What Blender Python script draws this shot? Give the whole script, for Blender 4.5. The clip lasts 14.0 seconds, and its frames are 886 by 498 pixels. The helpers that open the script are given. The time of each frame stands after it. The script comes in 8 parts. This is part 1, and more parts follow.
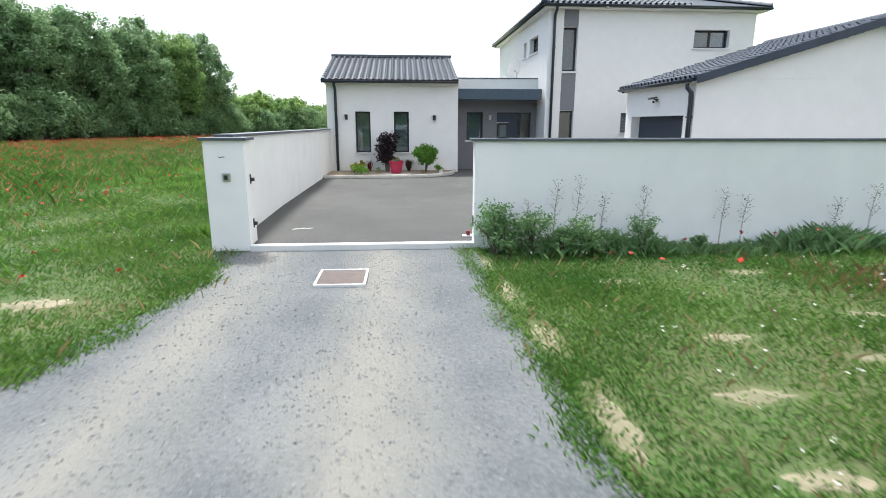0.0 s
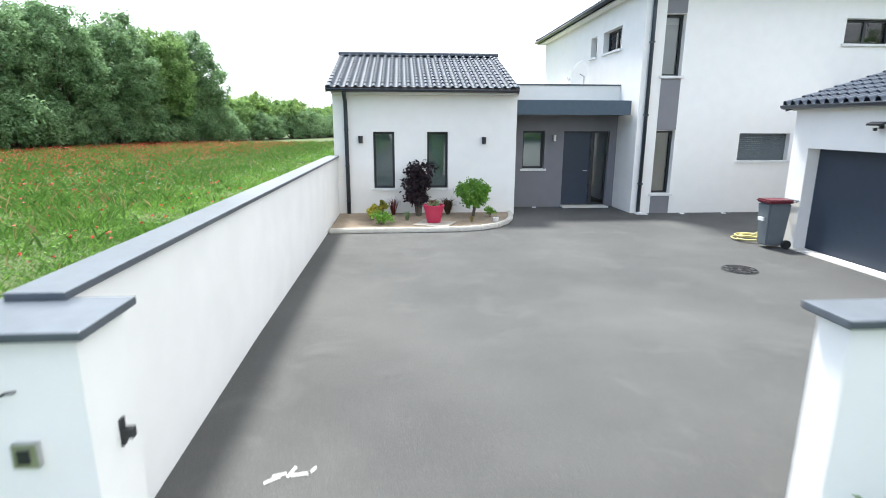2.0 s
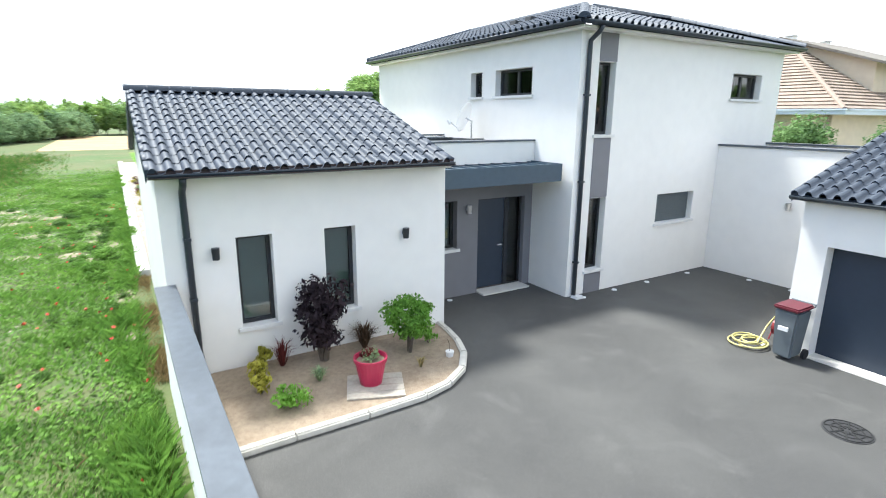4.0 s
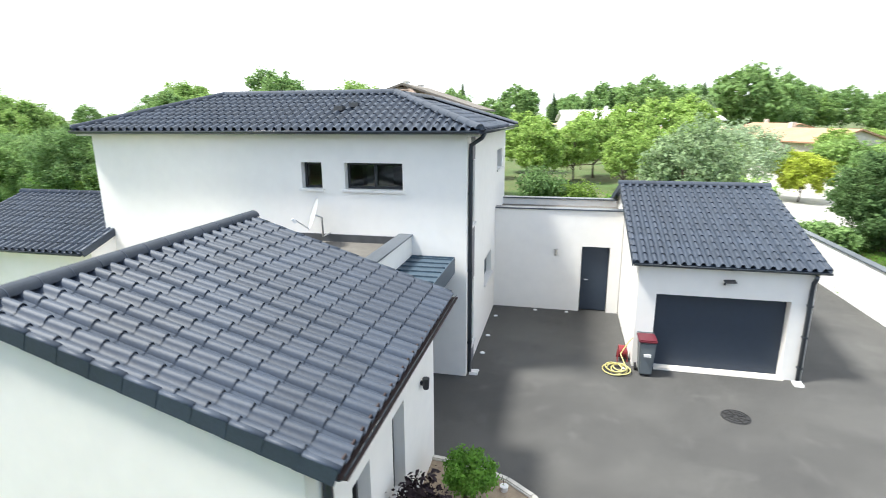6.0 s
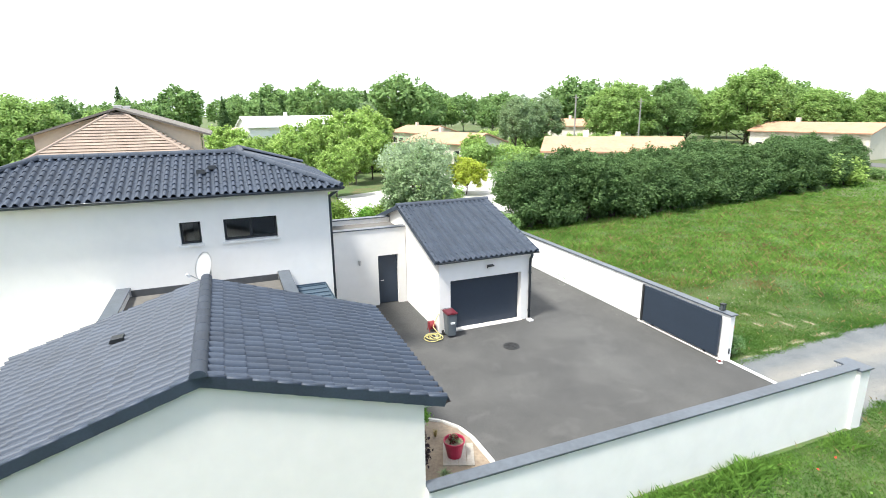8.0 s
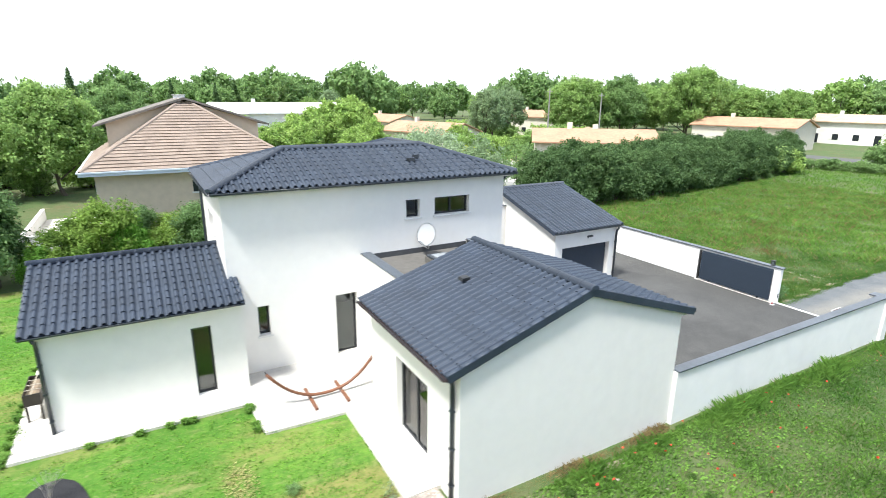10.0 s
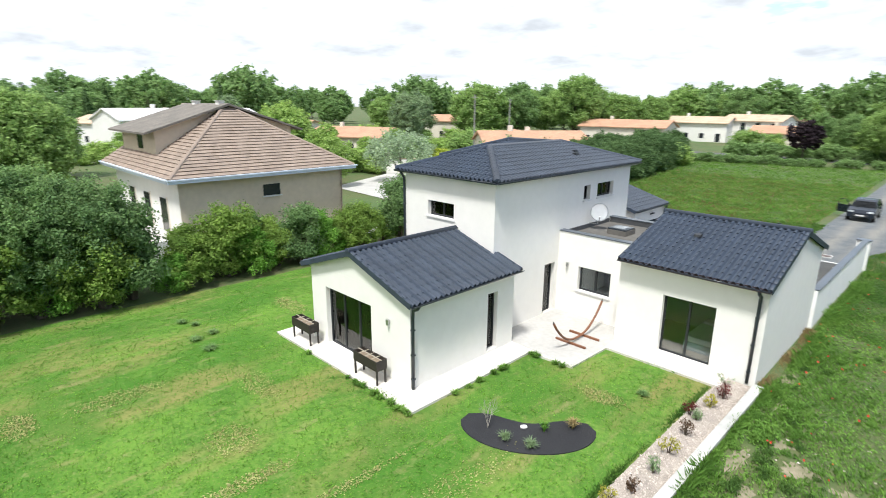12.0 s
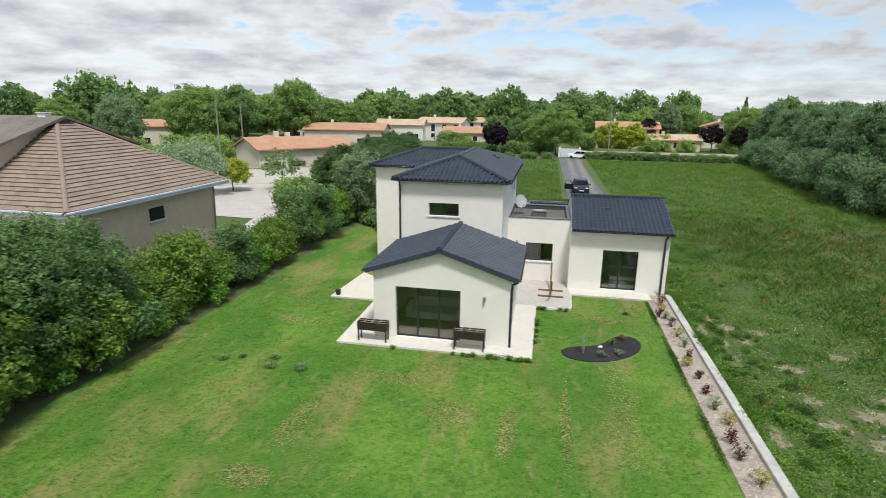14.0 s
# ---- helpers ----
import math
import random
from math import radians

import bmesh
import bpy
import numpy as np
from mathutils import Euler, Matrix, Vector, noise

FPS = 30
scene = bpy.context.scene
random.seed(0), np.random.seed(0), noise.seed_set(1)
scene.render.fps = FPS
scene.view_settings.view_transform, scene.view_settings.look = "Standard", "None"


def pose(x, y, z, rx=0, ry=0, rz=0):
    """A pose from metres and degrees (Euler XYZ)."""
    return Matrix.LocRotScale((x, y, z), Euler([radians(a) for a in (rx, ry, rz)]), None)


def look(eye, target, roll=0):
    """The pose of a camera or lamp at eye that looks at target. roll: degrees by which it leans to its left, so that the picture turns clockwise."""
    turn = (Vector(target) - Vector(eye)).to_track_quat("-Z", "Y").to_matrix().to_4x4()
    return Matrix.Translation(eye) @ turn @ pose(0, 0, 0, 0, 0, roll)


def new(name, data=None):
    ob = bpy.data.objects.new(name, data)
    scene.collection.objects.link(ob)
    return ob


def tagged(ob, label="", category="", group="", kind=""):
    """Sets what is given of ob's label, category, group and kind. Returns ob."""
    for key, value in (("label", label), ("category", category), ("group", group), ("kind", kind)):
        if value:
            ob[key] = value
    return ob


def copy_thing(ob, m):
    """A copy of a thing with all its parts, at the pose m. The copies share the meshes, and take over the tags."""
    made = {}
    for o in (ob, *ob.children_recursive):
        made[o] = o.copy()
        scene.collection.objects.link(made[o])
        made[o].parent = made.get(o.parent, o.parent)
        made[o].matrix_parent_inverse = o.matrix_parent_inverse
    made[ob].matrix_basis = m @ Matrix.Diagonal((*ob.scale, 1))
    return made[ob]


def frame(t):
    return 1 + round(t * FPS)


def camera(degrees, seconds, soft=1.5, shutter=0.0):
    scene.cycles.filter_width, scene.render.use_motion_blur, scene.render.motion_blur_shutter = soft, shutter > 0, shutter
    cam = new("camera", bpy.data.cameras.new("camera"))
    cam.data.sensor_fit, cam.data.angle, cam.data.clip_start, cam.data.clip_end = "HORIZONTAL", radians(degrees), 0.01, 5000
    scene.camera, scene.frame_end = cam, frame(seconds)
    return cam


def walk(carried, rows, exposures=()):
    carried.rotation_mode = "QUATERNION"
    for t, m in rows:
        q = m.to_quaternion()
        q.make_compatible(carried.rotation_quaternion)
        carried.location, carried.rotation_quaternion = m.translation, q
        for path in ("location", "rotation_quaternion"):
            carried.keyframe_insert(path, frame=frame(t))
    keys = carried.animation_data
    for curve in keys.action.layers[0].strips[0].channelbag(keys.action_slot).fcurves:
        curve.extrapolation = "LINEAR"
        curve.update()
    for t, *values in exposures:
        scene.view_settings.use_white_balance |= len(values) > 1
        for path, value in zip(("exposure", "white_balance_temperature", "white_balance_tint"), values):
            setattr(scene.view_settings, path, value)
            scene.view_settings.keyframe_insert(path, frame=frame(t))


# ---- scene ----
cam = camera(79.6, 14.0, soft=0.8, shutter=0.3)
PATH = [
    (0, (2.691, -20.04, 1.694), (2.838, -18.098, 1.238), 0.1),
    (0.5, (2.501, -18.57, 1.73), (2.651, -16.629, 1.274), 0.2),
    (1, (2.353, -17.116, 1.849), (2.488, -15.174, 1.392), 0.2),
    (1.5, (2.09, -15.637, 2.068), (2.215, -13.694, 1.613), 0.2),
    (2, (1.748, -14.126, 2.338), (1.896, -12.185, 1.882), 0.2),
    (4.5, (-1.174, -6.929, 4.464), (0.133, -5.495, 3.979), 0.3),
    (5, (-2.036, -5.379, 4.972), (-0.465, -4.238, 4.493), 0.1),
    (5.5, (-2.944, -3.758, 5.484), (-1.175, -2.951, 5.015), -0.1),
    (6, (-3.69, -2.104, 6.108), (-1.797, -1.674, 5.627), -0.3),
    (6.5, (-4.493, -0.479, 6.632), (-2.553, -0.435, 6.146), -0.2),
    (7, (-5.561, 0.737, 7.119), (-3.641, 0.459, 6.634), -0.4),
    (7.5, (-7.068, 1.503, 7.555), (-5.205, 0.958, 7.073), -0.6),
    (10, (-8.038, 11.619, 8.398), (-6.363, 10.672, 7.854), 0.5),
    (10.5, (-7.347, 14.539, 8.162), (-5.677, 13.565, 7.648), 0.4),
    (11, (-6.447, 17.769, 8.184), (-4.796, 16.766, 7.667), 0.3),
    (11.5, (-5.241, 20.932, 8.237), (-3.668, 19.81, 7.719), 0.0),
    (12, (-3.727, 23.983, 8.361), (-2.355, 22.626, 7.837), 0.4),
    (12.5, (-1.886, 26.844, 8.434), (-0.861, 25.208, 7.909), 0.7),
    (13, (0.423, 29.471, 8.512), (1.1, 27.662, 7.992), 0.8),
    (13.5, (3.196, 31.828, 8.739), (3.638, 29.947, 8.224), 0.9),
    (14, (6.06, 33.616, 8.957), (6.432, 31.718, 8.447), 0.7),
]
EXPOSURES = [(0, 1.2, 6200, 8), (2, 1.65, 6100, 7), (4.5, 1.62, 6100, 6), (6, 1.45, 6350, 7), (7.5, 1.41, 6350, 8), (10, 1.24, 6150, 8), (11, 0.93, 6150, 8), (12.5, 0.68, 6250, 8), (14, 0.15, 6350, 8)]
walk(cam, [(t, look(eye, target, roll)) for t, eye, target, roll in PATH], EXPOSURES)

# ---- world and sun ----
SUN_AZ, SUN_EL = -23.0, 62.0         # degrees from +y towards +x, and above the horizon
world = bpy.data.worlds.new("world")
scene.world = world
world.use_nodes = True
wn = world.node_tree.nodes
wl = world.node_tree.links
wn.clear()
w_out = wn.new("ShaderNodeOutputWorld")
w_bg = wn.new("ShaderNodeBackground")
w_sky = wn.new("ShaderNodeTexSky")
w_sky.sky_type = 'NISHITA'
w_sky.sun_disc = False
w_sky.sun_elevation = radians(SUN_EL)
w_sky.sun_rotation = radians(SUN_AZ)
w_sky.air_density, w_sky.dust_density, w_sky.ozone_density = 1.0, 1.5, 1.0
w_tc = wn.new("ShaderNodeTexCoord")
w_sep = wn.new("ShaderNodeSeparateXYZ")
w_div = wn.new("ShaderNodeMath")
w_div.operation = 'ADD'
w_div.inputs[1].default_value = 0.22
w_vec = wn.new("ShaderNodeVectorMath")
w_vec.operation = 'DIVIDE'
w_comb = wn.new("ShaderNodeCombineXYZ")
w_noise = wn.new("ShaderNodeTexNoise")
w_noise.inputs["Scale"].default_value = 2.9
w_noise.inputs["Detail"].default_value = 7.0
w_noise.inputs["Roughness"].default_value = 0.54
w_ramp = wn.new("ShaderNodeValToRGB")
w_ramp.color_ramp.elements[0].position, w_ramp.color_ramp.elements[1].position = 0.33, 0.43
w_ramp2 = wn.new("ShaderNodeValToRGB")
w_ramp2.color_ramp.elements[0].position, w_ramp2.color_ramp.elements[1].position = 0.36, 0.68
w_ramp2.color_ramp.elements[0].color = (6.1, 6.15, 6.25, 1)
w_ramp2.color_ramp.elements[1].color = (3.3, 3.4, 3.55, 1)
w_mix = wn.new("ShaderNodeMix")
w_mix.data_type = 'RGBA'
wl.new(w_tc.outputs["Generated"], w_sep.inputs[0])
wl.new(w_sep.outputs["Z"], w_div.inputs[0])
for k in "XYZ":
    wl.new(w_div.outputs[0], w_comb.inputs[k])
wl.new(w_tc.outputs["Generated"], w_vec.inputs[0])
wl.new(w_comb.outputs[0], w_vec.inputs[1])
wl.new(w_vec.outputs[0], w_noise.inputs["Vector"])
# the cloud bank is closed on one side of the sky and broken on the other
w_bank = wn.new("ShaderNodeMath")
w_bank.operation = 'ADD'
w_dot = wn.new("ShaderNodeVectorMath")
w_dot.operation = 'DOT_PRODUCT'
w_dot.inputs[1].default_value = (0.15, 0.09, 0.0)
wl.new(w_tc.outputs["Generated"], w_dot.inputs[0])
wl.new(w_dot.outputs["Value"], w_bank.inputs[0])
wl.new(w_noise.outputs["Fac"], w_bank.inputs[1])
wl.new(w_bank.outputs[0], w_ramp.inputs[0])
wl.new(w_noise.outputs["Fac"], w_ramp2.inputs[0])
w_gain = wn.new("ShaderNodeVectorMath")
w_gain.operation = 'MULTIPLY'
w_gain.inputs[1].default_value = (1.0, 1.06, 1.15)
wl.new(w_sky.outputs[0], w_gain.inputs[0])
w_sat = wn.new("ShaderNodeHueSaturation")
w_sat.inputs["Saturation"].default_value = 1.0
wl.new(w_gain.outputs[0], w_sat.inputs["Color"])
wl.new(w_sat.outputs[0], w_mix.inputs["A"])
# thin haze closes the gaps between the clouds towards the horizon
w_haze = wn.new("ShaderNodeMapRange")
w_haze.inputs["From Min"].default_value, w_haze.inputs["From Max"].default_value = 0.02, 0.16
w_haze.inputs["To Min"].default_value, w_haze.inputs["To Max"].default_value = 0.9, 0.0
w_max = wn.new("ShaderNodeMath")
w_max.operation = 'MAXIMUM'
wl.new(w_sep.outputs["Z"], w_haze.inputs["Value"])
wl.new(w_haze.outputs[0], w_max.inputs[1])
wl.new(w_ramp.outputs[0], w_max.inputs[0])
wl.new(w_max.outputs[0], w_mix.inputs["Factor"])
wl.new(w_ramp2.outputs[0], w_mix.inputs["B"])
wl.new(w_mix.outputs["Result"], w_bg.inputs["Color"])
w_bg.inputs["Strength"].default_value = 0.14
wl.new(w_bg.outputs[0], w_out.inputs["Surface"])

sun_data = bpy.data.lights.new("sun", 'SUN')
sun_data.energy, sun_data.angle, sun_data.color = 3.0, radians(9.0), (1.0, 0.96, 0.9)
sun = new("sun", sun_data)
_az, _el = radians(SUN_AZ), radians(SUN_EL)
sun.matrix_world = look((60 * math.sin(_az), 60 * math.cos(_az), 60), (60 * math.sin(_az) - math.sin(_az) * math.cos(_el), 60 * math.cos(_az) - math.cos(_az) * math.cos(_el), 60 - math.sin(_el)))


# ---- materials ----
def material(name, base, rough=0.7, metal=0.0, dark=None, grain=8.0, patch=0.6, mix=0.35, bump=0.0, bump_scale=60.0, spec=0.5, random_amount=0.0, island=False, stretch=None, span=(0.7, 1.3)):
    """Base colour varied at two scales, with a fine bump."""
    m = bpy.data.materials.new(name)
    m.use_nodes = True
    nt = m.node_tree
    p = nt.nodes["Principled BSDF"]
    p.inputs["Roughness"].default_value, p.inputs["Metallic"].default_value = rough, metal
    p.inputs["Specular IOR Level"].default_value = spec
    tc = nt.nodes.new("ShaderNodeTexCoord")
    geo = nt.nodes.new("ShaderNodeNewGeometry")
    n1, n2 = nt.nodes.new("ShaderNodeTexNoise"), nt.nodes.new("ShaderNodeTexNoise")
    n1.inputs["Scale"].default_value, n2.inputs["Scale"].default_value = grain, patch
    n1.inputs["Detail"].default_value, n2.inputs["Detail"].default_value = 6.0, 4.0
    vec = geo.outputs["Position"]
    if stretch:
        mp = nt.nodes.new("ShaderNodeMapping")
        mp.inputs["Scale"].default_value = stretch
        nt.links.new(vec, mp.inputs["Vector"])
        vec = mp.outputs[0]
    for n in (n1, n2):
        nt.links.new(vec, n.inputs["Vector"])
    add = nt.nodes.new("ShaderNodeMath")
    add.operation = 'ADD'
    nt.links.new(n1.outputs["Fac"], add.inputs[0])
    nt.links.new(n2.outputs["Fac"], add.inputs[1])
    ramp = nt.nodes.new("ShaderNodeMapRange")
    ramp.inputs["From Min"].default_value, ramp.inputs["From Max"].default_value = span
    ramp.inputs["To Min"].default_value, ramp.inputs["To Max"].default_value = 0.0, 1.0
    nt.links.new(add.outputs[0], ramp.inputs["Value"])
    mx = nt.nodes.new("ShaderNodeMix")
    mx.data_type = 'RGBA'
    dark = dark or tuple(c * (1 - mix) for c in base)
    mx.inputs["A"].default_value, mx.inputs["B"].default_value = (*dark, 1), (*base, 1)
    nt.links.new(ramp.outputs[0], mx.inputs["Factor"])
    last = mx.outputs["Result"]
    if random_amount:
        if island:
            rnd = geo.outputs["Random Per Island"]
        else:
            rnd = nt.nodes.new("ShaderNodeObjectInfo").outputs["Random"]
        mr = nt.nodes.new("ShaderNodeMapRange")
        mr.inputs["To Min"].default_value, mr.inputs["To Max"].default_value = 1 - random_amount, 1 + random_amount
        nt.links.new(rnd, mr.inputs["Value"])
        hs = nt.nodes.new("ShaderNodeHueSaturation")
        nt.links.new(mr.outputs[0], hs.inputs["Value"])
        nt.links.new(last, hs.inputs["Color"])
        last = hs.outputs[0]
    nt.links.new(last, p.inputs["Base Color"])
    if bump:
        n3 = nt.nodes.new("ShaderNodeTexNoise")
        n3.inputs["Scale"].default_value, n3.inputs["Detail"].default_value = bump_scale, 5.0
        nt.links.new(geo.outputs["Position"], n3.inputs["Vector"])
        b = nt.nodes.new("ShaderNodeBump")
        b.inputs["Strength"].default_value, b.inputs["Distance"].default_value = min(1.0, bump), 0.02
        nt.links.new(n3.outputs["Fac"], b.inputs["Height"])
        nt.links.new(b.outputs[0], p.inputs["Normal"])
    return m


def glass(name, tint=(0.75, 0.8, 0.8)):
    m = bpy.data.materials.new(name)
    m.use_nodes = True
    nt = m.node_tree
    nt.nodes.clear()
    out = nt.nodes.new("ShaderNodeOutputMaterial")
    mixer, tr, gl, fr = (nt.nodes.new(k) for k in ("ShaderNodeMixShader", "ShaderNodeBsdfTransparent", "ShaderNodeBsdfGlossy", "ShaderNodeFresnel"))
    tr.inputs["Color"].default_value = (*tint, 1)
    gl.inputs["Roughness"].default_value = 0.02
    fr.inputs["IOR"].default_value = 1.75
    nt.links.new(fr.outputs[0], mixer.inputs[0])
    nt.links.new(tr.outputs[0], mixer.inputs[1])
    nt.links.new(gl.outputs[0], mixer.inputs[2])
    nt.links.new(mixer.outputs[0], out.inputs["Surface"])
    return m


def foliage(name, base, dark, back=0.25):
    """Leaves: colour by leaf, by tree and by place, with some light let through."""
    m = material(name, base, rough=0.65, dark=dark, grain=1.5, patch=0.35, random_amount=0.3, island=True, spec=0.15)
    nt = m.node_tree
    p = nt.nodes["Principled BSDF"]
    src = p.inputs["Base Color"].links[0].from_socket
    tl = nt.nodes.new("ShaderNodeBsdfTranslucent")
    mixer = nt.nodes.new("ShaderNodeMixShader")
    mixer.inputs[0].default_value = back
    nt.links.new(src, tl.inputs["Color"])
    nt.links.new(p.outputs[0], mixer.inputs[1])
    nt.links.new(tl.outputs[0], mixer.inputs[2])
    nt.links.new(mixer.outputs[0], nt.nodes["Material Output"].inputs["Surface"])
    return m


def gravel_material():
    """Blue-grey crushed stone with two pale dusty wheel tracks."""
    m = material("grey_gravel", (0.165, 0.172, 0.175), 0.95, dark=(0.082, 0.093, 0.10), grain=26, patch=1.1, bump=1.0, bump_scale=45)
    nt = m.node_tree
    p = nt.nodes["Principled BSDF"]
    src = p.inputs["Base Color"].links[0].from_socket
    geo, sep, ns, add = (nt.nodes.new(q) for q in ("ShaderNodeNewGeometry", "ShaderNodeSeparateXYZ", "ShaderNodeTexNoise", "ShaderNodeMath"))
    mp = nt.nodes.new("ShaderNodeMapping")
    mp.inputs["Scale"].default_value = (1.3, 0.5, 1)
    ns.inputs["Scale"].default_value, ns.inputs["Detail"].default_value, ns.inputs["Roughness"].default_value = 1.0, 9.0, 0.7
    nt.links.new(geo.outputs["Position"], mp.inputs["Vector"])
    nt.links.new(mp.outputs[0], ns.inputs["Vector"])
    nt.links.new(geo.outputs["Position"], sep.inputs[0])
    tracks = []
    for x in (0.75, 2.4):
        off, ab, fall = (nt.nodes.new(q) for q in ("ShaderNodeMath", "ShaderNodeMath", "ShaderNodeMapRange"))
        off.operation, ab.operation = 'SUBTRACT', 'ABSOLUTE'
        off.inputs[1].default_value = x
        fall.inputs["From Min"].default_value, fall.inputs["From Max"].default_value = 0.05, 0.75
        fall.inputs["To Min"].default_value, fall.inputs["To Max"].default_value = 0.5, 0.0
        nt.links.new(sep.outputs["X"], off.inputs[0])
        nt.links.new(off.outputs[0], ab.inputs[0])
        nt.links.new(ab.outputs[0], fall.inputs["Value"])
        tracks.append(fall)
    add.operation = 'ADD'
    nt.links.new(tracks[0].outputs[0], add.inputs[0])
    nt.links.new(tracks[1].outputs[0], add.inputs[1])
    tot, rng_, mx = (nt.nodes.new(q) for q in ("ShaderNodeMath", "ShaderNodeMapRange", "ShaderNodeMix"))
    nt.links.new(add.outputs[0], tot.inputs[0])
    nt.links.new(ns.outputs["Fac"], tot.inputs[1])
    rng_.inputs["From Min"].default_value, rng_.inputs["From Max"].default_value, rng_.inputs["To Max"].default_value = 0.55, 1.05, 0.85
    nt.links.new(tot.outputs[0], rng_.inputs["Value"])
    mx.data_type = 'RGBA'
    mx.inputs["B"].default_value = (0.225, 0.214, 0.188, 1)
    nt.links.new(rng_.outputs[0], mx.inputs["Factor"])
    nt.links.new(src, mx.inputs["A"])
    nt.links.new(mx.outputs["Result"], p.inputs["Base Color"])
    return m


def field_material():
    """Rough ground of the meadow: green, with rusty and bleached drifts."""
    m = material("meadow", (0.11, 0.11, 0.045), 0.95, dark=(0.05, 0.1, 0.022), grain=2.6, patch=0.16, bump=0.9, bump_scale=14)
    nt = m.node_tree
    p = nt.nodes["Principled BSDF"]
    src = p.inputs["Base Color"].links[0].from_socket
    geo = nt.nodes.new("ShaderNodeNewGeometry")
    for scale, lo, hi, amount, colour in ((0.23, 0.56, 0.7, 0.7, (0.14, 0.085, 0.04)), (0.55, 0.62, 0.74, 0.8, (0.26, 0.22, 0.13)), (0.09, 0.5, 0.66, 0.6, (0.06, 0.13, 0.025))):
        ns, mr, mx = (nt.nodes.new(q) for q in ("ShaderNodeTexNoise", "ShaderNodeMapRange", "ShaderNodeMix"))
        ns.inputs["Scale"].default_value, ns.inputs["Detail"].default_value, ns.inputs["Roughness"].default_value = scale, 9.0, 0.68
        mr.inputs["From Min"].default_value, mr.inputs["From Max"].default_value, mr.inputs["To Max"].default_value = lo, hi, amount
        mx.data_type = 'RGBA'
        mx.inputs["B"].default_value = (*colour, 1)
        nt.links.new(geo.outputs["Position"], ns.inputs["Vector"])
        nt.links.new(ns.outputs["Fac"], mr.inputs["Value"])
        nt.links.new(mr.outputs[0], mx.inputs["Factor"])
        nt.links.new(src, mx.inputs["A"])
        src = mx.outputs["Result"]
    nt.links.new(src, p.inputs["Base Color"])
    return m


def asphalt_material():
    """Dark asphalt with fine stone speckle, pale dust drifts and darker patches."""
    m = material("asphalt", (0.071, 0.069, 0.065), 0.85, dark=(0.05, 0.049, 0.047), grain=1.1, patch=0.25, bump=0.5, bump_scale=110)
    nt = m.node_tree
    p = nt.nodes["Principled BSDF"]
    src = p.inputs["Base Color"].links[0].from_socket
    geo = nt.nodes.new("ShaderNodeNewGeometry")
    for scale, detail, twist, lo, hi, amount, colour in ((0.3, 6.0, 0.5, 0.48, 0.7, 0.5, (0.112, 0.109, 0.103)), (0.42, 6.0, 0.5, 0.5, 0.7, 0.6, (0.044, 0.043, 0.042)), (1.4, 8.0, 0.7, 0.57, 0.72, 0.3, (0.125, 0.121, 0.115)), (130.0, 2.0, 0.0, 0.55, 0.75, 0.6, (0.17, 0.165, 0.16)), (95.0, 2.0, 0.0, 0.58, 0.75, 0.6, (0.035, 0.035, 0.035))):
        ns, mr, mx = (nt.nodes.new(q) for q in ("ShaderNodeTexNoise", "ShaderNodeMapRange", "ShaderNodeMix"))
        ns.inputs["Scale"].default_value, ns.inputs["Detail"].default_value, ns.inputs["Distortion"].default_value = scale, detail, twist
        mr.inputs["From Min"].default_value, mr.inputs["From Max"].default_value, mr.inputs["To Max"].default_value = lo, hi, amount
        mx.data_type = 'RGBA'
        mx.inputs["B"].default_value = (*colour, 1)
        nt.links.new(geo.outputs["Position"], ns.inputs["Vector"])
        nt.links.new(ns.outputs["Fac"], mr.inputs["Value"])
        nt.links.new(mr.outputs[0], mx.inputs["Factor"])
        nt.links.new(src, mx.inputs["A"])
        src = mx.outputs["Result"]
    nt.links.new(src, p.inputs["Base Color"])
    return m


